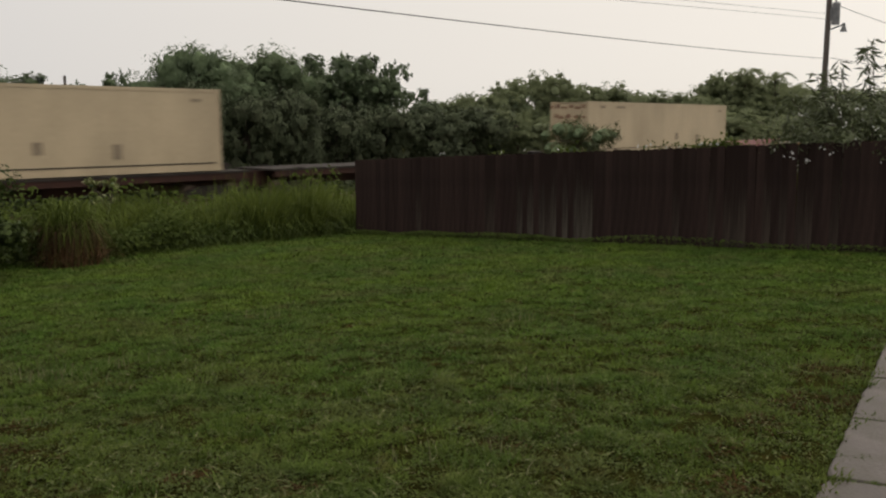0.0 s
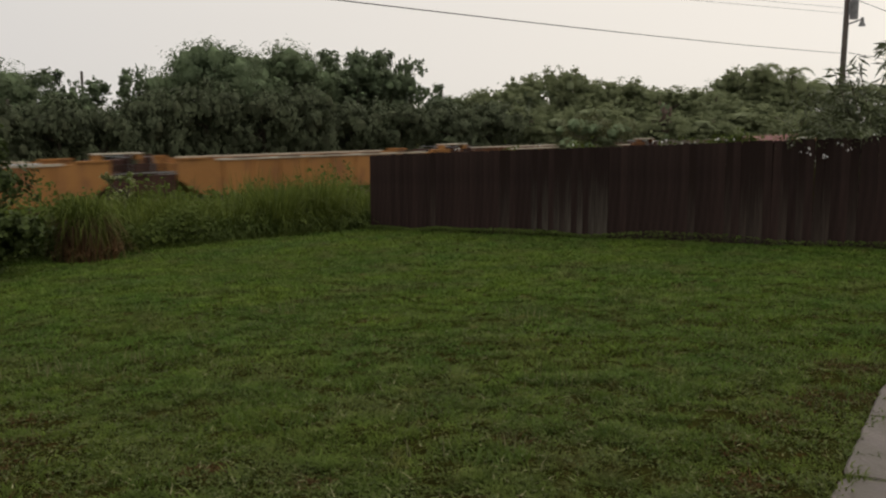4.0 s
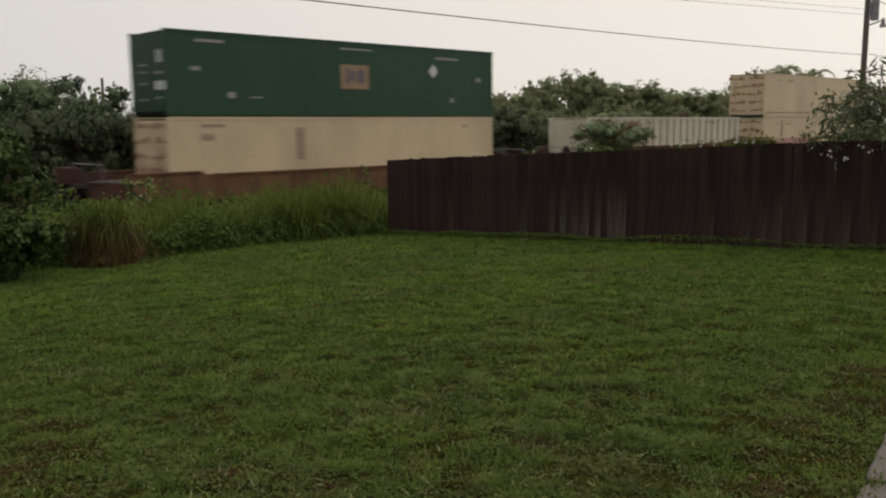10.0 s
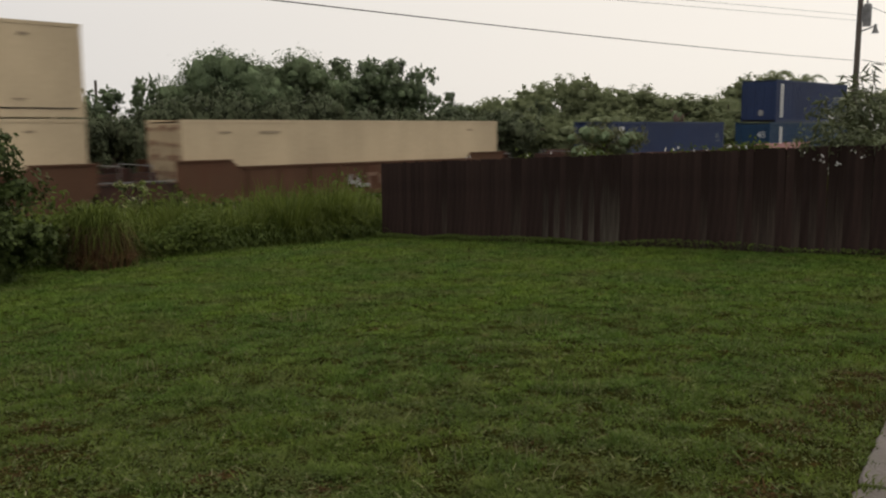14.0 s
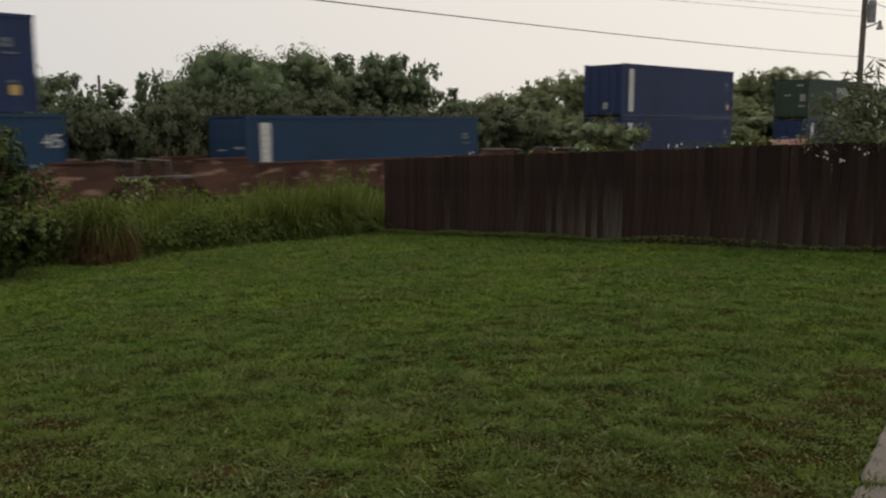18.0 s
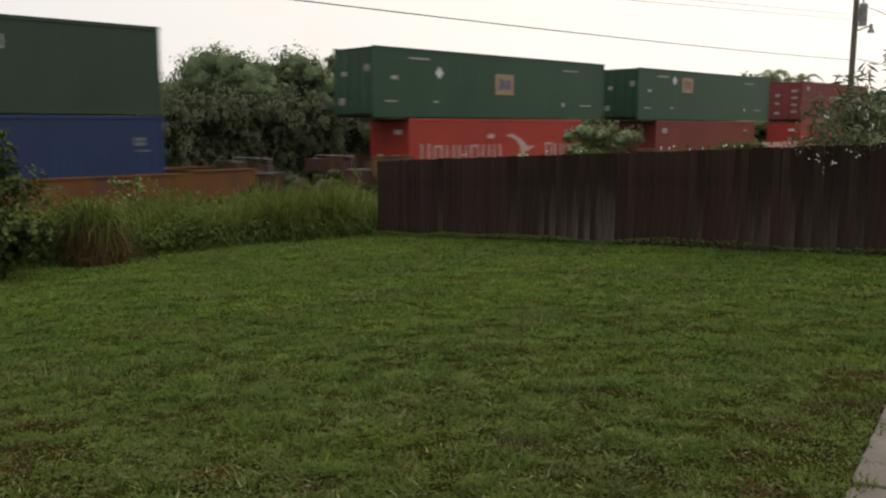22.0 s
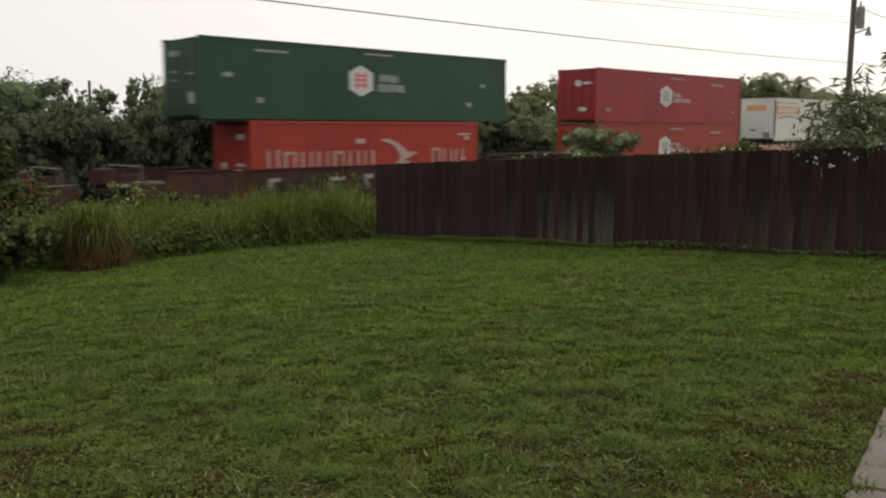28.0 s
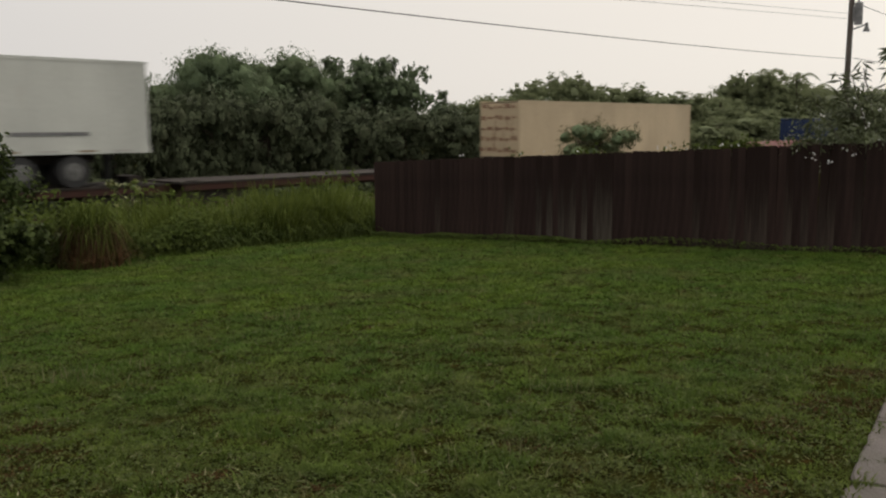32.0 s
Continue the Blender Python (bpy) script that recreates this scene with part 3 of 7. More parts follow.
def lumps(x, y, per_metre, seed):
    """Smooth noise over the plan, about -0.7 to 0.7; takes arrays."""
    u, v = np.asarray(x) * per_metre + seed * 17.3, np.asarray(y) * per_metre - seed * 9.1
    iu, iv = np.floor(u), np.floor(v)
    fu, fv = u - iu, v - iv
    su, sv = fu * fu * (3 - 2 * fu), fv * fv * (3 - 2 * fv)

    def corner(a, b):
        h = np.sin((iu + a) * 127.1 + (iv + b) * 311.7 + seed * 74.7) * 43758.5453
        ang = (h - np.floor(h)) * 2 * math.pi
        return np.cos(ang) * (fu - a) + np.sin(ang) * (fv - b)

    low = corner(0, 0) * (1 - su) + corner(1, 0) * su
    high = corner(0, 1) * (1 - su) + corner(1, 1) * su
    return low * (1 - sv) + high * sv


def relief(x, y):
    """Hummocks of the lawn, flat beside the path and towards the railway."""
    side = (x - PATH_A.x) * PATH_D.y - (y - PATH_A.y) * PATH_D.x
    k = np.clip(-side / 0.5, 0, 1) * np.clip((17.5 - (AWAY.x * x + AWAY.y * y)) / 2.0, 0, 1) * np.interp(y, [8, 14], [1.0, 0.55])
    return k * (0.03 * lumps(x, y, 1.1, 1) + 0.03 * lumps(x, y, 2.7, 2) + 0.02 * lumps(x, y, 6.0, 3))


def at(s, away, z=0.0):
    return TRACK * s + AWAY * away + Vector((0, 0, z))


# ---------------------------------------------------------------- ground
def build_ground():
    far = np.array([30, 35, 50, 80, 130, 220, 400, 800, 1600, 3000.])
    xs = np.unique(np.concatenate([-far, np.linspace(-14, 26, 161), np.linspace(-8, 8, 201), far]))
    ys = np.unique(np.concatenate([-far, np.linspace(-6, 30, 145), np.linspace(2.5, 14, 145), far]))
    gx, gy = np.meshgrid(xs, ys, indexing="ij")
    gz = ground_z(gx, gy) + relief(gx, gy) - 0.006
    v = np.stack([gx, gy, gz], -1).reshape(-1, 3)
    ny = len(ys)
    i, j = np.meshgrid(np.arange(len(xs) - 1), np.arange(ny - 1), indexing="ij")
    k = (i * ny + j).ravel()
    f = np.stack([k, k + ny, k + ny + 1, k + 1], 1)
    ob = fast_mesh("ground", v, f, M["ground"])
    ob.data.polygons.foreach_set("use_smooth", [True] * len(ob.data.polygons))
    tagged(ob, "mown green lawn with bare brown patches sloping to the railway", "ground", kind="structure")


build_ground()


# ---------------------------------------------------------------- railway
def build_track():
    bed = prism("ballast_bed", [(-2.6, -1.9), (-1.75, -0.36), (1.75, -0.36), (2.6, -1.9)], -160, 260, M["ballast"], None)
    bed.matrix_basis = Matrix.Translation(at(0, NEAR_SIDE + 1.295, RAIL_Z)) @ Matrix.Rotation(radians(90 - TURN), 4, "Z")
    tagged(bed, "grey crushed-stone railway ballast bed behind the weeds", "ballast", kind="structure")
    v, f = [], []
    for i in range(700):
        x = -160 + i * 0.6
        k = len(v)
        v += [(x + a, b, c) for a in (0, 0.23) for b in (-1.3, 1.3) for c in (-0.358, -0.18)]
        f += [(k, k + 1, k + 3, k + 2), (k + 4, k + 6, k + 7, k + 5), (k, k + 4, k + 5, k + 1), (k + 2, k + 3, k + 7, k + 6), (k + 1, k + 5, k + 7, k + 3)]
    ties = mesh_object("railway_ties", v, f, M["tie"])
    ties.matrix_basis = bed.matrix_basis
    tagged(ties, "dark timber railway ties laid in ballast", "railway ties", kind="stuff")
    for y in (-0.7525, 0.7525):
        rail = prism("rail", [(y - 0.07, -0.178), (y + 0.07, -0.178), (y + 0.07, -0.165), (y + 0.012, -0.14), (y + 0.012, -0.04), (y + 0.037, -0.035),
                              (y + 0.037, 0), (y - 0.037, 0), (y - 0.037, -0.035), (y - 0.012, -0.04), (y - 0.012, -0.14), (y - 0.07, -0.165)], -160, 260, M["steel"], None)
        rail.matrix_basis = bed.matrix_basis
        tagged(rail, "long brown steel rail on timber ties", "rail", "rails", "structure")


build_track()


# ---------------------------------------------------------------- garden fence
FENCE_A = Vector((-1.4, 21.9, 0))
FENCE_D = Vector((0.752, -0.659, 0)).normalized()
FENCE_TURN = math.atan2(FENCE_D.y, FENCE_D.x)


def board_mesh(name, w, h, mat, gen):
    bm = bmesh.new()
    lean = gen.uniform(-0.006, 0.006)
    top = [gen.uniform(-0.006, 0.006) for _ in range(2)]
    vs = []
    for y in (0, 0.019):
        vs.append([bm.verts.new(p) for p in ((0, y, 0), (w, y, 0), (w + lean, y, h - 0.025 + top[1]), (w - 0.025 + lean, y, h + top[1]), (0.025 + lean, y, h + top[0]), (lean, y, h - 0.025 + top[0]))])
    bm.faces.new(vs[0])
    bm.faces.new(vs[1][::-1])
    for i in range(6):
        j = (i + 1) % 6
        bm.faces.new((vs[0][j], vs[0][i], vs[1][i], vs[1][j]))
    me = bpy.data.meshes.new(name)
    bm.normal_update()
    bm.to_mesh(me)
    bm.free()
    me.materials.append(mat)
    return me


def build_fence():
    gen = random.Random(11)
    z0 = float(ground_z(FENCE_A.x, FENCE_A.y))
    fence = thing("fence", "dark wet wooden board fence along the lawn edge, some boards weathered grey", "fence",
                  Matrix.Translation(FENCE_A + Vector((0, 0, z0))) @ Matrix.Rotation(FENCE_TURN, 4, "Z"), kind="structure")
    length = 16.6
    e = FENCE_A + FENCE_D * length
    rise = (float(ground_z(e.x, e.y)) - z0) / length
    dark = [board_mesh("board", 0.143, 1.83, M["board"], gen) for _ in range(6)]
    grey = [board_mesh("board", 0.143, 1.83, M["board_grey"], gen) for _ in range(4)]
    dim = [board_mesh("board", 0.143, 1.83, M["board_dim"], gen) for _ in range(4)]
    s = 0.0
    while s < length:
        pale = 4.75 < s < 6.5 and (int(s / 0.141) % 2 == 0 or gen.random() < 0.12)
        worn = 8.3 < s < 14.5 and gen.random() < 0.28 or gen.random() < 0.06
        ob = new("board", gen.choice(grey if pale else dim if worn else dark))
        ob.parent = fence
        ob.matrix_basis = Matrix.Translation((s, gen.uniform(-0.014, 0.004), rise * s + gen.uniform(-0.014, 0.012))) @ Matrix.Rotation(gen.uniform(-0.006, 0.006), 4, "Y")
        s += 0.1395 + gen.uniform(0, 0.0033)
    for h in (0.35, 0.95, 1.55):
        v = [(x, y, rise * x + z) for x in (0, length) for y in (0.026, 0.064) for z in (h, h + 0.09)]
        mesh_object("rail", v, [(0, 1, 3, 2), (4, 6, 7, 5), (0, 4, 5, 1), (2, 3, 7, 6), (1, 5, 7, 3), (0, 2, 6, 4)], M["board"], fence)
    for i in range(8):
        x = 0.02 + i * 2.35
        box("post", x, x + 0.09, 0.066, 0.156, rise * x - 0.3, rise * x + 1.72, M["board"], fence)


build_fence()


# ---------------------------------------------------------------- garden path
def build_path():
    gen = random.Random(5)
    a, d = PATH_A, PATH_D
    path = thing("pavement", "weathered wet concrete slab path with grass over its edges", "path", kind="structure")
    up = Vector((-0.0223, 0.0452, 1)).normalized()
    ahead = (d - up * d.dot(up)).normalized()
    lie = Matrix((ahead, up.cross(ahead), up)).transposed().to_4x4()
    for i in range(-9, 8):
        p = a + d * (i * 1.115 + 0.353)
        wide, long, n = 1.25, 1.1, 12
        rim = [(0.0, -wide), (long, -wide)]
        for k in range(n + 1):
            worn = 0.025 if k in (0, n) and gen.random() < 0.7 else 0.0
            rim.append((long * (1 - k / n), 0.012 * noise.noise(Vector((i * 3.1, k * 0.9, 1))) - worn))
        bm = bmesh.new()
        lower = [bm.verts.new((x, y, -0.08)) for x, y in rim]
        upper = [bm.verts.new((x, y, 0.012)) for x, y in rim]
        top = [bm.verts.new((x * 0.982 + 0.01, y - 0.012 if y > -1 else y + 0.012, 0.024 + 0.003 * noise.noise(Vector((x * 3, y * 3, i))))) for x, y in rim]
        m = len(rim)
        for k in range(m):
            q = (k + 1) % m
            bm.faces.new((lower[k], lower[q], upper[q], upper[k]))
            bm.faces.new((upper[k], upper[q], top[q], top[k]))
        bm.faces.new(top)
        bm.faces.new(lower[::-1])
        ob = part("slab", bm, M["concrete"], path)
        ob.matrix_basis = Matrix.Translation((p.x, p.y, float(ground_z(p.x, p.y)) + 0.012 + gen.uniform(-0.004, 0.006))) @ lie


build_path()


# ---------------------------------------------------------------- grass and weeds
def blade_strips(base, height, lean, width, rows=3, curve=0.7, gen=rng, flat=0.0):
    """Curved tapering blades. base (n,3), height (n,), lean (n,2) in metres at the tip, width (n,); flat: how far they lie face up."""
    n = len(base)
    ang = gen.uniform(0, 2 * math.pi, n)
    if flat:                                        # blades that turn their faces up
        ang = np.arctan2(lean[:, 0], -lean[:, 1]) + gen.normal(0, 1 - flat, n)
    side = np.stack([np.cos(ang), np.sin(ang), np.zeros(n)], 1)
    out = []
    for r in range(rows + 1):
        k = r / rows
        c = base.copy()
        c[:, 2] += height * (k - curve * 0.45 * k ** 3 * np.clip(np.linalg.norm(lean, axis=1) / (height + 1e-6), 0, 1))
        c[:, :2] += lean * (k ** 2)[..., None] if np.ndim(k) else lean * k ** 2
        w = (width * (1 - k ** 1.6) + 0.0015)[:, None] * 0.5
        out += [c - side * w, c + side * w]
    v = np.stack(out, 1).reshape(-1, 3)
    m = 2 * (rows + 1)
    k = np.arange(n)[:, None] * m
    f = np.concatenate([k + np.array([[2 * r, 2 * r + 1, 2 * r + 3, 2 * r + 2]]) for r in range(rows)], 0)
    return v, f


def off_path(x, y, margin=0.03):
    rx, ry = x - PATH_A.x, y - PATH_A.y
    side = rx * PATH_D.y - ry * PATH_D.x
    return side < margin


# thin spots where the soil shows: place and radius
BARE = [(-1.9, 4.0, 0.3), (-2.3, 4.6, 0.22), (-1.3, 3.6, 0.22), (2.65, 5.5, 0.34), (3.1, 6.3, 0.28), (2.4, 5.42, 0.2), (2.83, 5.5, 0.17), (2.05, 5.02, 0.2), (1.54, 4.1, 0.2), (1.66, 4.58, 0.17), (0.5, 4.85, 0.14), (-0.6, 4.3, 0.14), (-2.6, 5.6, 0.2), (-2.4, 5.0, 0.18), (-1.2, 4.5, 0.16)]


def build_lawn():
    gen = np.random.default_rng(21)
    parts_v, parts_f, k = [], [], 0
    # stretch of the lawn, tufts a square metre, blade height and width, blades a tuft, rows
    for y0, y1, dens, hgt, wid, per, rows in ((-4.0, 2.8, 330, 0.03, 0.014, 6, 1), (2.8, 4.4, 900, 0.032, 0.0085, 10, 2), (4.4, 6.5, 620, 0.034, 0.0095, 10, 2),
                                              (6.5, 10.0, 420, 0.04, 0.0125, 9, 1), (10.0, 15.5, 320, 0.05, 0.019, 7, 1), (15.5, 24.5, 190, 0.06, 0.024, 6, 1)):
        reach = 0.58 * max(y1, 6) + 1.8
        n = int((y1 - y0) * 2 * reach * dens)
        x, y = gen.uniform(-reach, reach, n), gen.uniform(y0, y1, n)
        away = AWAY.x * x + AWAY.y * y
        front = (x - FENCE_A.x) * FENCE_D.y - (y - FENCE_A.y) * FENCE_D.x
        even = 1.25 if y1 < 5 else 1.0 if y1 < 7 else 0.75 if y1 < 11 else 0.42
        tuft = 0.5 + 0.75 * even * lumps(x, y, 4.2, 5) + 0.55 * lumps(x, y, 9.5, 6) + 0.35 * lumps(x, y, 1.5, 7)
        bare = np.zeros(n)
        for bx, by, br in BARE:
            bare = np.maximum(bare, 1 - ((x - bx) ** 2 + (y - by) ** 2) / br ** 2)
        # trodden strip beside the path
        worn = 0.62 * np.exp(-(np.minimum(0, (x - PATH_A.x) * PATH_D.y - (y - PATH_A.y) * PATH_D.x) / 0.75) ** 2) * np.clip((9.5 - y) / 3, 0, 1)
        bare = np.maximum(bare, worn)
        ragged = 0.005 + 0.035 * gen.random(n) ** 2 + 0.05 * np.clip(np.sin(5.3 * y) + np.sin(12.7 * y + 1), 0, 2)
        thin = 0.4 if y1 < 5 else 0.34 if y1 < 7 else 0.12 if y1 < 11 else 0.0
        beyond = ~off_path(x, y, 1.24) if y1 < 7 else False
        keep = (away < 17.4) & (off_path(x, y, ragged) | beyond) & (front > 0.02) & (tuft > thin + gen.uniform(-0.15, 0.15, n)) & (gen.random(n) > bare * 0.9)
        x, y, tuft = x[keep], y[keep], tuft[keep]
        n = len(x)
        tall = np.where(gen.random(n) < 0.02, 1.7, 1.0) * np.clip(0.3 + 1.35 * tuft, 0.4, 1.9)
        b = np.repeat(np.stack([x, y, ground_z(x, y) + relief(x, y) - 0.012], 1), per, 0)
        m = len(b)
        b[:, 2] += np.where(off_path(b[:, 0], b[:, 1], 0.0) | ~off_path(b[:, 0], b[:, 1], 1.24), 0.0, 0.04)
        apart = gen.normal(0, 0.02 + wid, (m, 2))
        b[:, :2] += apart
        h = np.repeat(tall, per) * hgt * gen.uniform(0.45, 1.25, m)
        lean = (gen.normal(0, 0.65, (m, 2)) + apart / (0.02 + wid) * 0.55) * h[:, None]
        v, f = blade_strips(b, h, lean, wid * gen.uniform(0.7, 1.4, m), rows, 0.9, gen, 0.6)
        parts_v.append(v)
        parts_f.append(f + k)
        k += len(v)
    ob = fast_mesh("lawn_grass", np.concatenate(parts_v), np.concatenate(parts_f), M["blades"])
    tagged(ob, "short mown wet green lawn grass with yellowish patches", "grass", kind="stuff")
    # bleached cut stalks lying in the grass
    n = 4600
    y = 2.9 + 11 * gen.random(n) ** 1.6
    x = gen.uniform(-0.6, 0.6, n) * (y + 1)
    ok = off_path(x, y, -0.02)
    b = np.stack([x, y, ground_z(x, y) + relief(x, y) + gen.uniform(0.004, 0.034, n)], 1)[ok]
    m = len(b)
    lean = gen.normal(0, 0.035, (m, 2))
    v, f = blade_strips(b, gen.uniform(0.004, 0.03, m), lean, gen.uniform(0.004, 0.007, m), 1, 0.3, gen)
    tagged(fast_mesh("cut_stalks", v, f, M["straw_pale"]), "bleached cut grass stalks lying in the lawn", "cut grass", kind="stuff")
    # brown dead stalks where the grass is thin, and dirt-grown tufts in the joints of the path
    spots = [np.stack([gen.normal(bx, br * 0.5, int(2600 * br * br) + 60), gen.normal(by, br * 0.5, int(2600 * br * br) + 60)], 1) for bx, by, br in BARE]
    xy = np.concatenate(spots)
    m = len(xy)
    b = np.stack([xy[:, 0], xy[:, 1], ground_z(xy[:, 0], xy[:, 1]) + relief(xy[:, 0], xy[:, 1]) + gen.uniform(0.002, 0.015, m)], 1)
    v, f = blade_strips(b, gen.uniform(0.004, 0.02, m), gen.normal(0, 0.035, (m, 2)), gen.uniform(0.005, 0.01, m), 1, 0.3, gen)
    tagged(fast_mesh("dead_stalks", v, f, M["dead"]), "brown dead grass lying on thin spots of the lawn", "dead grass", kind="stuff")
    tufts = []
    for i in range(-1, 5):
        p = PATH_A + PATH_D * (i * 1.115 + 0.345)
        r = np.abs(gen.normal(0, 0.16, 130)) if i else np.concatenate([np.abs(gen.normal(0, 0.1, 90)), gen.normal(0.23, 0.025, 60)])
        tufts.append(np.stack([p.x + PATH_D.y * r + gen.normal(0, 0.012, len(r)), p.y - PATH_D.x * r + gen.normal(0, 0.012, len(r))], 1))
    tufts.append(np.array([2.22, 4.37]) + gen.normal(0, 0.03, (110, 2)))
    tufts.append(np.array([2.33, 4.335]) + gen.normal(0, 0.018, (50, 2)))
    xy = np.concatenate(tufts)
    m = len(xy)
    b = np.stack([xy[:, 0], xy[:, 1], ground_z(xy[:, 0], xy[:, 1]) + 0.02], 1)
    v, f = blade_strips(b, gen.uniform(0.01, 0.03, m), gen.normal(0, 0.02, (m, 2)), gen.uniform(0.005, 0.009, m), 2, 0.7, gen)
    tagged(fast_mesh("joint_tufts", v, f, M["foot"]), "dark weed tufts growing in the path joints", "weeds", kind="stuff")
    # pale seed heads on taller grass
    pts = []
    for cx, cy, n in ((-2.85, 6.85, 34), (-2.5, 7.3, 10), (1.15, 8.8, 16), (0.9, 6.1, 12), (0.2, 4.6, 8), (-1.6, 9.5, 12)):
        pts.append(np.stack([gen.normal(cx, 0.22, n), gen.normal(cy, 0.08, n), np.zeros(n)], 1))
    b = np.concatenate(pts)
    b[:, 2] = ground_z(b[:, 0], b[:, 1]) + relief(b[:, 0], b[:, 1])
    m = len(b)
    v, f = blade_strips(b, gen.uniform(0.1, 0.19, m), gen.normal(0, 0.03, (m, 2)), gen.uniform(0.005, 0.008, m), 3, 1.2, gen)
    tagged(fast_mesh("seed_grass", v, f, M["straw_pale"]), "pale seed stalks standing above the lawn", "grass", kind="stuff")
    # coarse darker tufts that the mower left
    pts = []
    for i in range(95):
        y = 3.2 + 11 * gen.random() ** 1.3
        x = gen.uniform(-0.6, 0.6) * (y + 0.5)
        if off_path(x, y, -0.1):
            pts.append(np.array([x, y, 0]) + gen.normal(0, 0.035 + 0.03 * gen.random(), (34, 3)) * np.array([1.5, 1, 0]))
    for x, y in ((1.12, 9.0), (1.22, 9.1), (-2.85, 6.9), (0.9, 6.15), (0.35, 4.55), (-0.95, 5.2)):
        pts.append(np.array([x, y, 0]) + gen.normal(0, 0.07, (70, 3)) * np.array([1.6, 0.8, 0]))
    b = np.concatenate(pts)
    b[:, 2] = ground_z(b[:, 0], b[:, 1]) + relief(b[:, 0], b[:, 1]) - 0.01
    m = len(b)
    h = gen.uniform(0.05, 0.12, m)
    v, f = blade_strips(b, h, gen.normal(0, 0.5, (m, 2)) * h[:, None], gen.uniform(0.006, 0.011, m), 3, 1.2, gen)
    tagged(fast_mesh("coarse_tufts", v, f, M["tuft"]), "coarse dark green grass tufts in the lawn", "grass tufts", kind="stuff")
    # flat broad-leaved weeds among the grass
    n = 60000
    y = 2.8 + 7 * gen.random(n) ** 1.5
    x = gen.uniform(-0.62, 0.62, n) * (y + 1)
    wild = lumps(x, y, 1.1, 9) + 0.6 * lumps(x, y, 5.5, 10)
    keep = off_path(x, y, 0.0) & (wild > -0.12) & (AWAY.x * x + AWAY.y * y < 17)
    c = np.stack([x, y, ground_z(x, y) + relief(x, y) + gen.uniform(0.006, 0.036, n) * np.clip(0.6 + wild, 0.5, 1.5)], 1)[keep]
    flat = np.concatenate([gen.normal(0, 1, (len(c), 2)), gen.uniform(-0.1, 0.4, (len(c), 1))], 1)
    v, f = leaves(c, 0.021, 0.45, 0.6, 0.0, out=flat, face=gen.normal(0, 0.3, (len(c), 3)) + np.array([0, 0, 1.0]), gen=gen)
    ob = fast_mesh("lawn_weeds", v, f, M["lawn_weed"])
    tagged(ob, "small broad-leaved weeds growing flat in the lawn", "weeds", kind="stuff")


build_lawn()


def grass_clump(name, s, away, height, radius, count, mat_mix, label, category, width=0.018, curve=1.75, foot=0.55):
    """A tussock: arching green blades over a skirt of dry ones."""
    gen = np.random.default_rng(int(abs(s * 91 + away * 17)) + 3)
    p = at(s, away)
    t = thing(name, label, category, Matrix.Translation((p.x, p.y, float(ground_z(p.x, p.y)) - 0.02)))
    for key, share, h0, spill, nm in mat_mix:
        n = int(count * share)
        r = radius * foot * np.sqrt(gen.random(n))
        a = gen.uniform(0, 2 * math.pi, n)
        b = np.stack([r * np.cos(a), r * np.sin(a), np.zeros(n)], 1)
        h = height * h0 * gen.uniform(0.6, 1.1, n)
        lean = np.stack([np.cos(a), np.sin(a)], 1) * (radius * spill * gen.uniform(0.3, 1.1, n))[:, None] + gen.normal(0, 0.1, (n, 2))
        v, f = blade_strips(b, h, lean, width * gen.uniform(0.7, 1.3, n), 7, curve, gen)
        fast_mesh(nm, v, f, M[key], t)
    return t


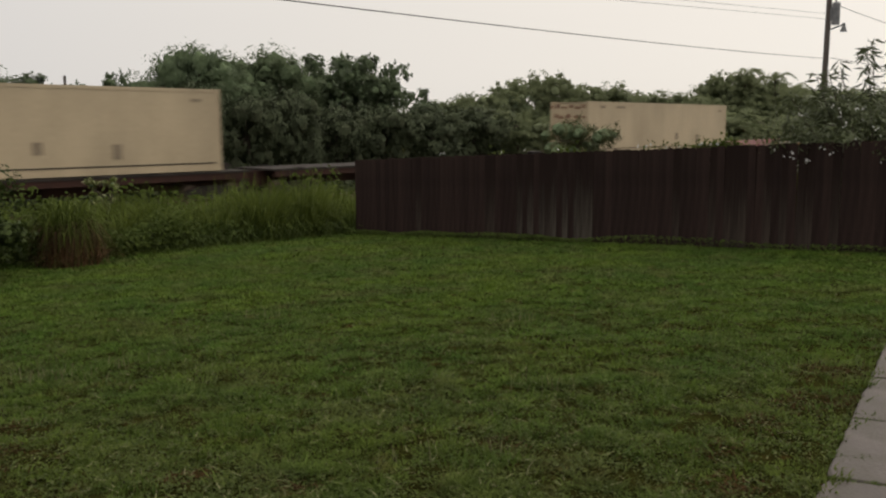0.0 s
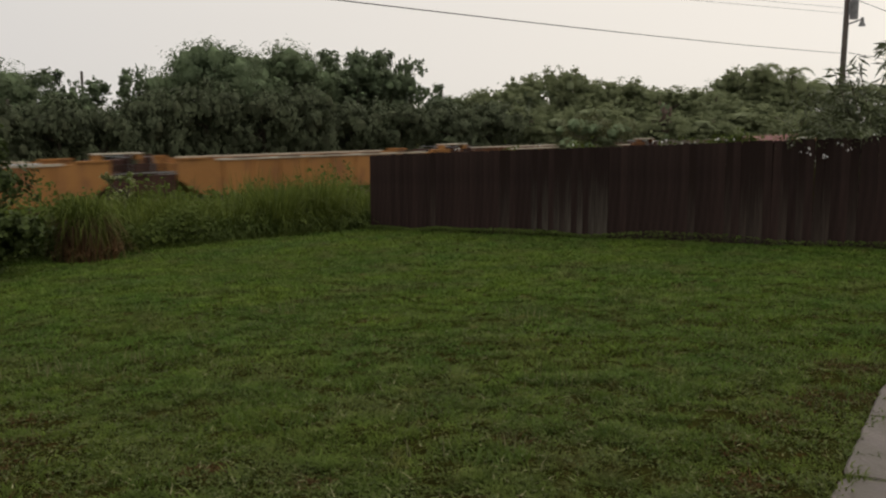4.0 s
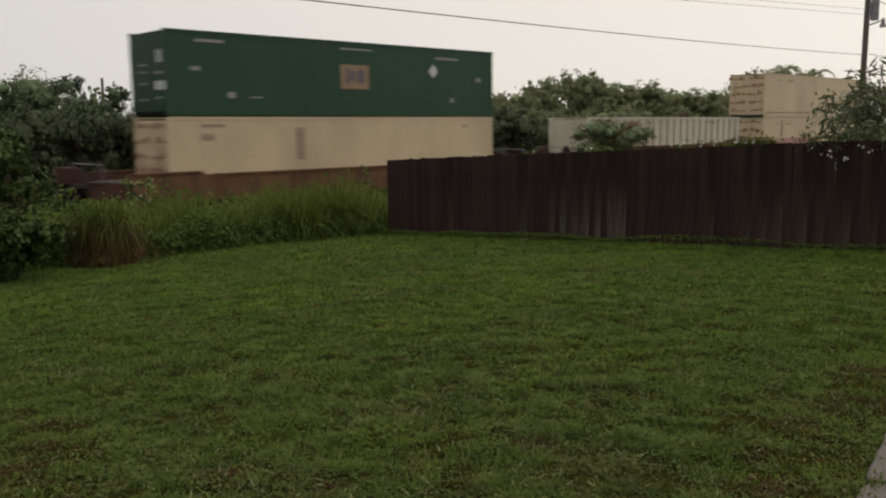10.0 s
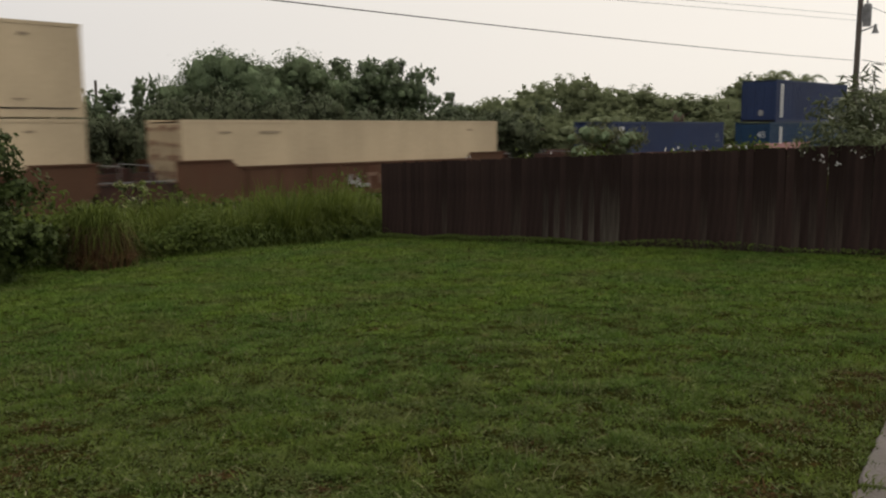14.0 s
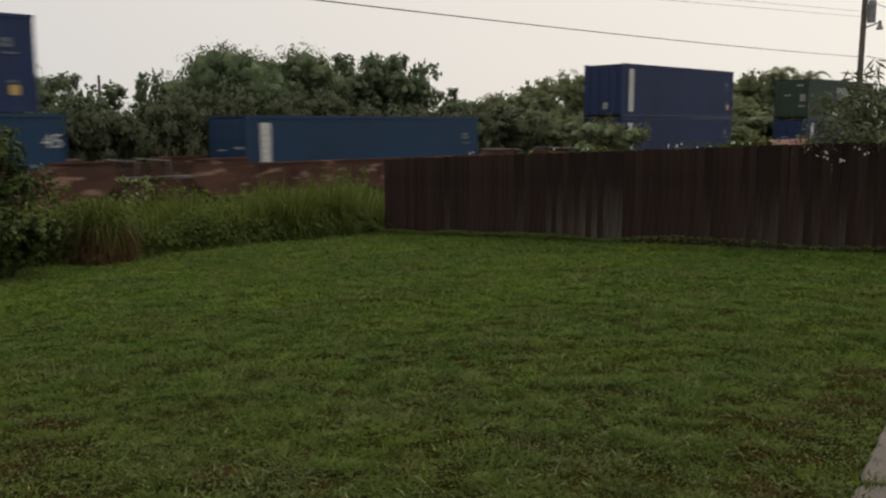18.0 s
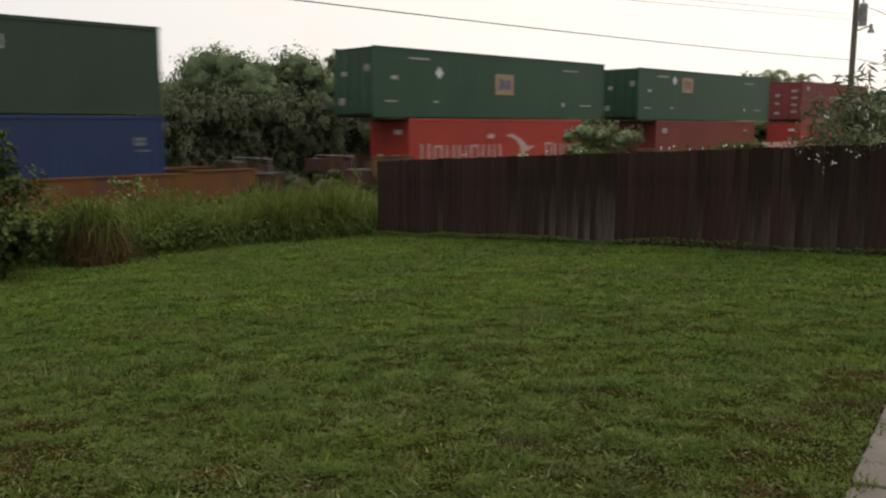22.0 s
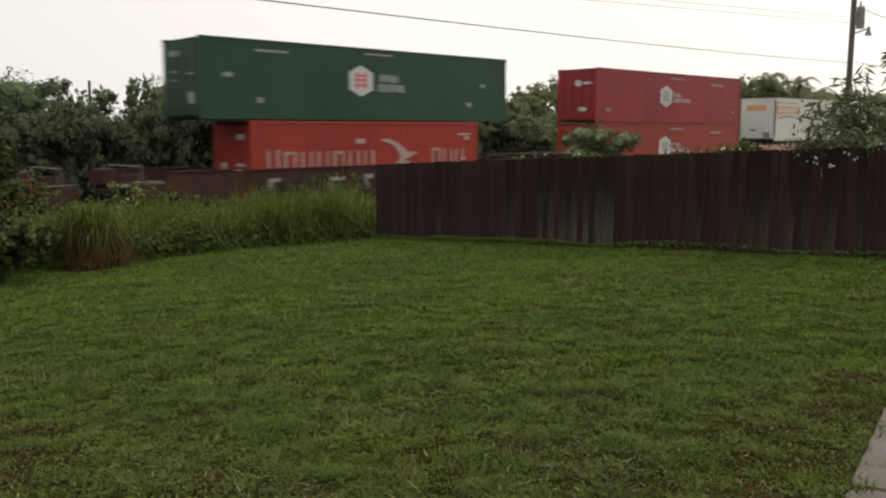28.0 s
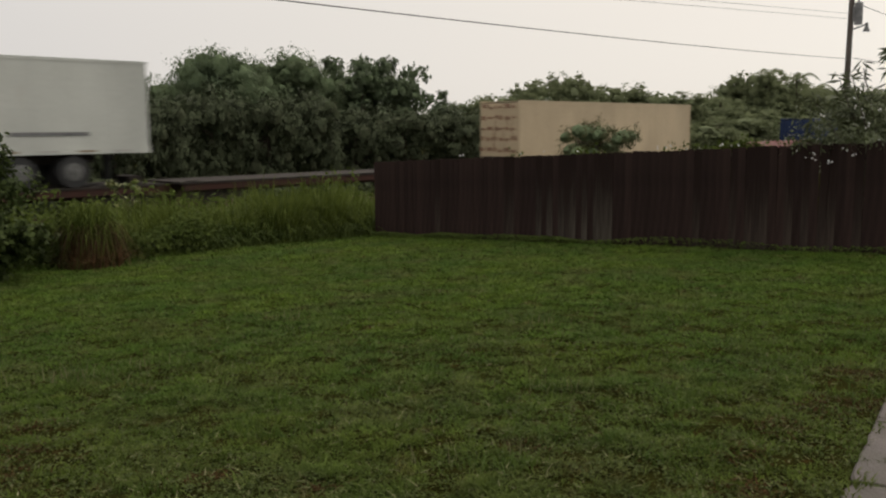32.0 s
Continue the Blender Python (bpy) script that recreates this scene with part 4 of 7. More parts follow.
def wild_grass():
    gen = np.random.default_rng(33)
    # bank of cane-like grass beside the end of the fence
    for name, s0, s1, a0, a1, h0, h1, n, key, label, w, loose in (
            ("cane_grass", 8.2, 15.2, 17.2, 20.2, 0.75, 1.4, 5200, "cane", "bank of tall green cane grass beside the fence end", 0.044, 0.34),
            ("tall_weeds", 6.2, 9.4, 18.2, 21.0, 0.7, 1.3, 2000, "cane", "tangled tall grass and weeds behind the lawn", 0.03, 0.5),
            ("far_weeds", -6.0, 22.0, 20.5, 26.2, 1.15, 1.8, 8500, "cane", "rough weeds along the railway embankment", 0.032, 0.45),
            ("bank_front_grass", 7.6, 15.3, 16.9, 18.4, 0.3, 0.95, 7800, "foot", "tangled grass along the bank front, toned dark for shade", 0.026, 0.55),
            ("edge_grass", 0.0, 15.0, 16.4, 17.6, 0.08, 0.24, 2200, "cane", "ragged uncut grass edging the mown lawn", 0.02, 0.6)):
        s, a = gen.uniform(s0, s1, n), gen.uniform(a0, a1, n)
        x, y = TRACK.x * s + AWAY.x * a, TRACK.y * s + AWAY.y * a
        fx, fy = x - FENCE_A.x, y - FENCE_A.y
        ok = fx * FENCE_D.x + fy * FENCE_D.y < -0.05
        x, y = x[ok], y[ok]
        n = len(x)
        big = np.array([noise.noise(Vector((p * 0.8, q * 0.8, 2))) for p, q in zip(x, y)])
        # Height varies with bearing from the camera, to fit the top line seen there.
        along = (TRACK.x * x + TRACK.y * y) * 17.5 / (AWAY.x * x + AWAY.y * y)
        view_height = 0.78 + 0.24 * np.clip((along - 8.5) / 4, 0, 1) + 0.1 * np.sin(2.4 * along)
        h = gen.uniform(h0, h1, n) * (1 + 0.6 * big) * view_height
        b = np.stack([x, y, ground_z(x, y) - 0.02], 1)
        lean = gen.normal(0, loose, (n, 2)) * h[:, None] + np.array([[0.05, -0.06]])
        v, f = blade_strips(b, h, lean, w * gen.uniform(0.6, 1.4, n), 6, 1.9, gen, 0.45)
        tagged(fast_mesh(name, v, f, M[key]), label, "tall grass", kind="stuff")
    # broad-leaved growth between the grasses
    for name, s0, s1, a0, a1, top, n, key, label, size in (
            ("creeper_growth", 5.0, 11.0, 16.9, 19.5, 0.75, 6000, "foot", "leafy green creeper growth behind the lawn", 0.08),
            ("vine_growth", 7.2, 9.6, 16.3, 18.6, 0.95, 4800, "weed", "bright green leafy vines beside the grass tussock", 0.09),
            ("cane_foot_growth", 9.6, 15.4, 17.0, 18.6, 0.5, 1600, "foot", "leafy weeds at the cane grass foot, toned dark for shade", 0.11),
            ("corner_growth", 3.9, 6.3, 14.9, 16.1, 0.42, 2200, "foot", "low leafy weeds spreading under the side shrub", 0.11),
            ("shade_growth", 2.4, 7.3, 16.2, 18.6, 1.15, 5200, "foot", "leafy weeds between shrub and tussock, toned dark for shade", 0.12),
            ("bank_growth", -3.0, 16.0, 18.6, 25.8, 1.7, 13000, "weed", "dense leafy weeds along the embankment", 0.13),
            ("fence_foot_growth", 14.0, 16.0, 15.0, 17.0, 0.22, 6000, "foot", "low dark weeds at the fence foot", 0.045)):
        s, a = gen.uniform(s0, s1, n), gen.uniform(a0, a1, n)
        x, y = TRACK.x * s + AWAY.x * a, TRACK.y * s + AWAY.y * a
        if name == "fence_foot_growth":
            t = np.where(gen.random(n) < 0.4, gen.random(n) ** 1.4 * 3.4, np.where(gen.random(n) < 0.35, gen.normal(5.2, 0.9, n), gen.random(n) * 14))
            off = np.abs(gen.normal(0, 0.1, n)) + 0.03
            x, y = FENCE_A.x + FENCE_D.x * t - 0.659 * off, FENCE_A.y + FENCE_D.y * t - 0.752 * off
        else:
            ok = (x - FENCE_A.x) * FENCE_D.x + (y - FENCE_A.y) * FENCE_D.y < -0.08
            x, y = x[ok], y[ok]
        n = len(x)
        lump = np.array([0.6 + 0.7 * noise.noise(Vector((p * 0.7, q * 0.7, 8))) for p, q in zip(x, y)])
        z = ground_z(x, y) + top * np.clip(lump, 0.15, 1.3) * gen.random(n) ** 0.6
        v, f = leaves(np.stack([x, y, z], 1), size, 0.4, 0.6, 0.2, face=gen.normal(0, 0.5, (n, 3)) + np.array([0.1, -0.3, 0.8]), gen=gen)
        tagged(fast_mesh(name, v, f, M[key]), label, "weeds", kind="stuff")


wild_grass()


def mop(n, top, reach, rise, fall, width, gen, rows=9):
    """Blades that rise from a crown, arch outwards and hang down round it."""
    a = gen.uniform(0, 2 * math.pi, n)
    dr = np.stack([np.cos(a), np.sin(a)], 1)
    r0 = 0.16 * np.sqrt(gen.random(n))
    out, up, down = reach * gen.uniform(0.12, 1.12, n), rise * gen.uniform(0.35, 1.3, n), fall * gen.uniform(0.2, 1.2, n)
    sway, side = gen.normal(0, 0.24, (n, 2)), np.stack([-dr[:, 1], dr[:, 0], gen.normal(0, 0.25, n)], 1)
    w, z0 = width * gen.uniform(0.7, 1.3, n), top * gen.uniform(0.9, 1.05, n)
    pts = []
    for i in range(rows + 1):
        k = i / rows
        r = r0 + (out - r0) * np.sin(min(1.0, 1.25 * k) * math.pi / 2)
        z = z0 + up * np.sin(min(1.0, 1.7 * k) * math.pi / 2) - down * max(0.0, k - 0.3) ** 1.5 / 0.586
        c = np.concatenate([dr * r[:, None] + sway * k, np.maximum(z, 0.01)[:, None]], 1)
        half = (w * (1 - 0.85 * k ** 2) * 0.5)[:, None]
        pts += [c - side * half, c + side * half]
    v = np.stack(pts, 1).reshape(-1, 3)
    q = np.arange(n)[:, None] * 2 * (rows + 1)
    return v, np.concatenate([q + np.array([[2 * i, 2 * i + 1, 2 * i + 3, 2 * i + 2]]) for i in range(rows)], 0)


def skirted_tussock(s, away):
    gen = np.random.default_rng(77)
    p = at(s, away)
    t = thing("grass_tussock", "arching green grass tussock with a dark brown dry skirt", "grass tussock", Matrix.Translation((p.x, p.y, float(ground_z(p.x, p.y)) - 0.02)))
    for key, n, top, reach, rise, fall, wide, nm in (("cane", 1000, 0.62, 0.6, 0.52, 0.62, 0.016, "green_foliage"), ("straw", 1000, 0.72, 0.5, 0.16, 0.9, 0.013, "dry_skirt")):
        vs, fs, k = [], [], 0
        for cx, cy, hi in ((-0.05, 0, 1.0), (-0.22, 0.05, 0.9), (0.1, -0.06, 0.94), (0.02, 0.18, 1.04), (-0.1, -0.15, 0.86), (0.18, 0.08, 0.72)):
            v, f = mop(n // 6, top * hi, reach * gen.uniform(0.7, 1.0), rise * gen.uniform(0.8, 1.2), fall, wide, gen)
            vs.append(v + np.array([cx, cy, 0]))
            fs.append(f + k)
            k += len(v)
        fast_mesh(nm, np.concatenate(vs), np.concatenate(fs), M[key], t)
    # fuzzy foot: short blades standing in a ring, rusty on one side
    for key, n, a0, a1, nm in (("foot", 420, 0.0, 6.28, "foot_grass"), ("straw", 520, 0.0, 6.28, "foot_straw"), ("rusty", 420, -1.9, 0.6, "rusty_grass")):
        a, r = gen.uniform(a0, a1, n), gen.uniform(0.3, 0.56, n)
        b = np.stack([r * np.cos(a), r * np.sin(a), np.zeros(n)], 1)
        h = gen.uniform(0.1, 0.46, n) * (1.5 if key == "rusty" else 1.0)
        v, f = blade_strips(b, h, gen.normal(0, 0.5, (n, 2)) * h[:, None], gen.uniform(0.01, 0.02, n), 4, 1.4, gen)
        fast_mesh(nm, v, f, M[key], t)
    bm = bmesh.new()
    add_tube(bm, (0, 0, -0.02), (0, 0, 0.6), 0.36, 0.2, 12)
    part("root_crown", bm, M["dead"], t)


skirted_tussock(6.75, 15.95)
grass_clump("grass_tussock", 9.6, 17.9, 1.55, 0.8, 420, (("cane", 1.0, 1.0, 0.8, "green_foliage"),), "pale green tall grass tussock on the bank", "grass tussock", 0.02)
grass_clump("grass_tussock", 13.2, 17.6, 1.85, 1.0, 900, (("cane", 1.0, 1.0, 0.8, "green_foliage"),), "dense green grass tussock beside the fence end", "grass tussock", 0.024, 3.0)
grass_clump("grass_tussock", 12.0, 17.5, 1.7, 1.0, 850, (("cane", 1.0, 1.0, 0.8, "green_foliage"),), "dense green grass tussock beside the fence end", "grass tussock", 0.024, 3.0)


# ---------------------------------------------------------------- trees and shrubs
def blob_core(bm, c, r, seed, fine=2):
    g = bmesh.ops.create_icosphere(bm, subdivisions=fine, radius=1.0)
    for v in g["verts"]:
        k = 1 + 0.5 * noise.noise(v.co * 1.9 + Vector((seed, 0, 0)))
        v.co = Vector(c) + Vector((v.co.x * r * k, v.co.y * r * k, v.co.z * r * 0.85 * k))


def make_tree(name, height, radius, base, blobs, leaf_n, leaf_size, key, seed, label, category, aspect=0.65, sprigs=5, core=0.6, clump=(0.2, 0.42), jitter=0.32):
    """A tapered trunk with limbs, and a crown of leafy clumps; clump: their sizes, core: how dense they are."""
    gen = np.random.default_rng(seed)
    t = thing(name, label, category)
    bm = bmesh.new()
    add_tube(bm, (0, 0, -0.2), (0.1, 0.05, height * 0.35), radius * 0.09 + 0.03, radius * 0.06 + 0.02, 8)
    add_tube(bm, (0.1, 0.05, height * 0.35), (0, 0, height * 0.7), radius * 0.06 + 0.02, radius * 0.03 + 0.01, 8)
    part("trunk", bm, M["bark"], t)
    cs, rs = [], []
    for i in range(blobs):
        a, k = gen.uniform(0, 2 * math.pi), gen.random() ** 0.42
        zc = gen.uniform(base, 0.88) if i else 0.86
        wide = math.sin(math.pi * min(1, (1.12 - zc) / 0.95)) ** 0.6 if i else 0.15
        r = radius * gen.uniform(*clump)
        c = np.array([math.cos(a) * k * wide * (radius - r * 0.6), math.sin(a) * k * wide * (radius - r * 0.6), zc * height])
        c[2] = min(c[2], height - r * 0.85)
        cs.append(c)
        rs.append(r)
    for i in range(4 if core > 0.6 else 9):
        q = cs[(i * 3 + 1) % blobs]
        tube("limb", (0.08, 0.04, height * (0.25 + 0.06 * i)), tuple(q), radius * 0.035 + 0.012, M["bark"], t, r1=0.012, sides=6)
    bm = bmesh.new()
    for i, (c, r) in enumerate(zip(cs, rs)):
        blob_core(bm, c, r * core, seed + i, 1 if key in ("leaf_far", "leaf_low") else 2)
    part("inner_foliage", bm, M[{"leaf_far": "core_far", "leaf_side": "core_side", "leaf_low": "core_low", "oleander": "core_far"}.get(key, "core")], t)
    pts, outs, faces = [], [], []
    mean = sum(r * r for r in rs) / blobs
    for c, r in zip(cs, rs):
        n = int(leaf_n * r * r / mean / blobs)
        m = max(7, n // 20)
        d = gen.normal(size=(m, 3))
        d /= np.linalg.norm(d, axis=1)[:, None]
        ragged = np.array([1 + 0.4 * noise.noise(Vector(q * 1.7 + c)) for q in d]) * gen.uniform(0.78, 1.12, m)
        stretch = np.array([gen.uniform(0.8, 1.3), gen.uniform(0.8, 1.3), gen.uniform(0.7, 1.05)])
        bunch = c + d * (r * ragged)[:, None] * stretch
        pick = gen.integers(0, m, n)
        pts.append(bunch[pick] + gen.normal(0, 0.17 * r, (n, 3)) * np.array([1, 1, 0.75]))
        outs.append(d[pick] * 0.3)
        faces.append(d[pick] + np.array([0, 0, 0.5]))
    for i in range(sprigs):                         # twigs that stand out of the crown, each with its bunch of leaves
        j = gen.integers(blobs)
        c, r = cs[j], rs[j]
        d = gen.normal(size=3)
        d[2] = abs(d[2]) + 0.5
        d /= np.linalg.norm(d)
        tip, n = c + d * (r + radius * gen.uniform(0.04, 0.16)), 22
        way = gen.random((n, 1)) ** 0.6
        pts.append(c + d * r * 0.7 + (tip - c - d * r * 0.7) * way + gen.normal(0, 0.028 * radius, (n, 3)))
        outs.append(np.repeat(d[None], n, 0))
        faces.append(gen.normal(0, 0.6, (n, 3)) + np.array([0, 0, 0.8]))
    v, f = leaves(np.concatenate(pts), leaf_size, 0.45, aspect, 0.35, out=np.concatenate(outs), face=np.concatenate(faces), gen=gen, flat=True, jitter=jitter)
    fast_mesh("crown", v, f, M[key], t)
    return t


TREES = [
    make_tree("tree", 6.0, 2.6, 0.2, 56, 19000, 0.15, "leaf", 1, "dense dark green broadleaf tree beyond the railway", "tree", sprigs=3),
    make_tree("tree", 6.0, 2.2, 0.25, 50, 16000, 0.145, "leaf_b", 2, "vine-covered green tree in the tree line", "tree", sprigs=4),
    make_tree("tree", 6.0, 1.9, 0.3, 50, 8500, 0.15, "leaf_c", 3, "ragged grey-green tree with open branches", "tree", sprigs=26, core=0.5, clump=(0.12, 0.27)),
    make_tree("tree", 6.0, 1.5, 0.3, 34, 6000, 0.14, "leaf", 4, "slim dark tree with gaps in its crown", "tree", sprigs=26, core=0.45, clump=(0.13, 0.27)),
    make_tree("shrub", 3.5, 2.0, 0.05, 40, 12000, 0.15, "leaf_low", 5, "rounded shrub beside the railway, foliage toned dark for shade", "shrub", core=0.5),
    make_tree("shrub", 3.5, 2.0, 0.05, 38, 12000, 0.145, "leaf_low", 6, "green shrub beside the railway, foliage toned dark for shade", "shrub", core=0.5),
    make_tree("tree", 6.0, 2.4, 0.2, 60, 12000, 0.19, "leaf_far", 7, "grey-green tree far along the tree line, paled for haze", "tree", sprigs=16, core=0.54, clump=(0.16, 0.34)),
    make_tree("shrub", 3.5, 2.0, 0.05, 44, 9000, 0.165, "leaf_far", 8, "grey-green shrub far along the railway, paled for haze", "shrub", core=0.46),
]
TREE_LABELS = {"tree": "trees behind the railway", "shrub": "shrubs behind the railway"}


def plant(kind, s, away, top, wide, turn):
    """A copy of one of the trees with its top at that height and its crown that wide."""
    if s > 43:
        wide *= 1.4
    # Beyond 42 m the copies take the foliage paled for haze.
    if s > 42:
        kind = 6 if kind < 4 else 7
    src = TREES[kind]
    h0, r0 = ((6.0, 2.6), (6.0, 2.2), (6.0, 1.9), (6.0, 1.5), (3.5, 2.0), (3.5, 2.0), (6.0, 2.4), (3.5, 2.0))[kind]
    p = at(s, away)
    g = float(ground_z(p.x, p.y))
    m = Matrix.LocRotScale((p.x, p.y, g), Euler((0, 0, turn)), (wide / r0 / 2, wide / r0 / 2, (top - g) / h0))
    ob = copy_thing(src, m)
    tagged(ob, group=TREE_LABELS[src.name.split(".")[0]])
    return ob


# back row: which tree, place along the railway, distance from it, height of the top, width of the crown
BACK = [(1, 6, 41, 4.0, 5), (0, 10.2, 41, 3.8, 5), (1, 14.1, 41, 4.2, 4.4), (2, 16.4, 41.5, 4.5, 4), (3, 18.3, 41, 4.1, 3), (3, 20.2, 41, 4.7, 2.0), (1, 21.8, 41.5, 4.3, 3),
        (0, 24.7, 41, 6.0, 4.6), (1, 26.7, 41.4, 5.6, 4.6), (1, 29.3, 41, 6.1, 5), (2, 32.2, 41, 6.3, 4.6), (3, 34.2, 41.5, 6.4, 3.6), (2, 36.2, 41, 6.5, 4), (1, 31, 42.5, 5.4, 6), (1, 35, 42.5, 5.4, 6)]
BACK_B = [(3, 38.4, 41, 6.1, 2.6), (2, 41, 41, 4.5, 3), (3, 44, 41, 3.9, 3), (1, 47, 41, 4.2, 4.4), (2, 50.4, 41, 5.3, 3.6), (2, 53.4, 41, 6.0, 3.2), (1, 57.6, 41, 4.9, 4), (0, 61.2, 41, 5.4, 5),
          (1, 67, 41, 4.8, 6), (0, 72.8, 41, 4.3, 6), (2, 77.4, 41, 4.9, 5), (1, 84, 41, 6.2, 6)]
BACK_C = [(0, 82.6, 40.2, 7.3, 5.5), (1, 87.2, 40.6, 6.9, 4.2), (1, 93.5, 41, 5.6, 6), (1, 99, 41, 6.4, 8), (0, 108, 41, 6.3, 9), (1, 118, 41, 6.5, 9), (0, 130, 41, 6.6, 10), (1, 144, 41, 6.5, 11), (0, 160, 41, 6.8, 12), (0, 1, 41, 4.4, 6), (1, -5, 41, 4.6, 6)]
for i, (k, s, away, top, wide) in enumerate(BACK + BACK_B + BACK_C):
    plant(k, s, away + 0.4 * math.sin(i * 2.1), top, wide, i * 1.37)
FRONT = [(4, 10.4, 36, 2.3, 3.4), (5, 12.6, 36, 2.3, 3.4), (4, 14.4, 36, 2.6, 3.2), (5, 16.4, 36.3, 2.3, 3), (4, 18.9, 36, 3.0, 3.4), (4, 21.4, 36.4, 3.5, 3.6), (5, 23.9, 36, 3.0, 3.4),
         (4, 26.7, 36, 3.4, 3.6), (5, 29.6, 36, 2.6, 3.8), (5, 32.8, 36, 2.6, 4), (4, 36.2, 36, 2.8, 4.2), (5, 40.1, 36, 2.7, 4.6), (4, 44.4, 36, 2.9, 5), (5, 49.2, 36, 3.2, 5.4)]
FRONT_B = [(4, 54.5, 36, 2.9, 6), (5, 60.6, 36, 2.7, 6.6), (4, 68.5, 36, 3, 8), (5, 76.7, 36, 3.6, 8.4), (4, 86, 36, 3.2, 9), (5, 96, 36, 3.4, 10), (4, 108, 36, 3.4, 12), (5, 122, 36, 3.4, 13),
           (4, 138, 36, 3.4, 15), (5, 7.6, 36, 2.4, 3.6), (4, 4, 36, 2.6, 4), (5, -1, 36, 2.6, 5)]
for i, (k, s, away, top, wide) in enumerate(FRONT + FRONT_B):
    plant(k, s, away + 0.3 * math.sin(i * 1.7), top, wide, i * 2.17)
for src in TREES:                                   # the patterns themselves stand at the back of the wood
    i = TREES.index(src)
    p = at(25 + i * 9, 49)
    src.matrix_basis = Matrix.Translation((p.x, p.y, float(ground_z(p.x, p.y)))) @ Matrix.Scale(0.8, 4)


def undergrowth():
    gen = np.random.default_rng(44)
    n = 24000
    s, a = -12 + 172 * gen.random(n) ** 1.4, gen.uniform(33.2, 47, n)
    x, y = TRACK.x * s + AWAY.x * a, TRACK.y * s + AWAY.y * a
    lump = np.array([0.75 + 0.5 * noise.noise(Vector((p * 0.35, q * 0.35, 4))) for p, q in zip(x, y)])
    z = ground_z(x, y) + (1.2 + (a - 33.2) * 0.22) * lump * gen.random(n) ** 0.5
    size = np.interp(s, [0, 60, 160], [0.3, 0.42, 0.75])
    c = np.stack([x, y, z], 1)
    v, f = leaves(c, 1.0, 0.4, 0.6, 0.2, face=np.repeat(np.array([[0.35, -0.45, 0.6]]), n, 0), gen=gen)
    v = (v.reshape(-1, 5, 3) - c[:, None]) * size[:, None, None] + c[:, None]
    v, quads = v.reshape(-1, 5, 3), np.array([[0, 1, 2, 4], [0, 4, 2, 3]])
    for key, near, label in (("leaf_low", s < 36, "dense undergrowth beneath the trees, toned dark for shade"), ("leaf_far", s >= 36, "grey-green undergrowth along the tree line, paled for haze")):
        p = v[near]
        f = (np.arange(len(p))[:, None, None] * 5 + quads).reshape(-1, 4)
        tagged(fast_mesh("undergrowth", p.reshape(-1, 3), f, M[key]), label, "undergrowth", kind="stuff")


undergrowth()


def frond_palm(name, s, away, trunk_h, length, fronds, seed, label):
    gen = np.random.default_rng(seed)
    p = at(s, away)
    t = thing(name, label, "palm", Matrix.Translation((p.x, p.y, float(ground_z(p.x, p.y)))), "palms")
    bm = bmesh.new()
    for i in range(6):
        add_tube(bm, (0, 0, trunk_h * i / 6 - (0.1 if i == 0 else 0)), (0, 0, trunk_h * (i + 1) / 6), 0.17 - 0.012 * i, 0.15 - 0.012 * i, 9)
    part("trunk", bm, M["bark"], t)
    for i in range(fronds):
        a, up = 2 * math.pi * i / fronds + gen.uniform(-0.2, 0.2), gen.uniform(-0.2, 1.35)
        axis = []
        for k in np.linspace(0, 1, 13):
            r = length * k * (1 - 0.12 * k)
            z = trunk_h + length * (up * k - (0.55 + 0.5 * up) * k * k)
            axis.append((r * math.cos(a), r * math.sin(a), z))
        axis = np.array(axis)
        side = np.array([-math.sin(a), math.cos(a), 0])
        v, f = [], []
        for j in range(12):
            for sgn in (-1, 1):
                for sub in (0.25, 0.75):
                    q = axis[j] * (1 - sub) + axis[j + 1] * sub
                    ln = 0.32 * length * math.sin(math.pi * (0.12 + 0.8 * (j + sub) / 12))
                    tip = q + side * sgn * ln * 0.8 + (axis[j + 1] - axis[j]) * 1.2 + np.array([0, 0, -0.35 * ln])
                    w = (axis[j + 1] - axis[j]) * 0.34
                    n = len(v)
                    v += [q - w * 0.5, q + w * 0.5, (q + tip) / 2 + w * 0.4, tip]
                    f.append((n, n + 1, n + 2, n + 3))
        n = len(v)
        for j in range(13):
            v += [axis[j] - side * 0.02, axis[j] + side * 0.02]
        f += [(n + 2 * j, n + 2 * j + 1, n + 2 * j + 3, n + 2 * j + 2) for j in range(12)]
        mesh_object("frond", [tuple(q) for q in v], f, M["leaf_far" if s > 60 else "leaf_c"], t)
    return t


frond_palm("palm_tree", 81.0, 38.4, 7.95, 2.0, 17, 1, "tall palm rising from the trees beyond the railway")
frond_palm("palm_tree", 87.6, 38.4, 7.8, 2.4, 17, 2, "palm with drooping fronds beyond the railway")
frond_palm("palm_tree", 91.6, 38.5, 6.9, 2.6, 15, 6, "lower palm with arching fronds beyond the railway")
frond_palm("palm_tree", 72.6, 38.5, 5.5, 1.3, 12, 5, "small spiky palm in the tree line")
frond_palm("palm_tree", 49.2, 40, 4.9, 1.6, 11, 3, "small palm in the tree line")
frond_palm("palm_tree", 40.6, 40, 4.4, 1.4, 11, 4, "small palm in the tree line")

rust = make_tree("shrub", 2.4, 1.1, 0.05, 10, 1400, 0.14, "leaf_rust", 21, "rust-brown dying shrub beside the railway", "shrub")
rp = at(53.8, 32.5)
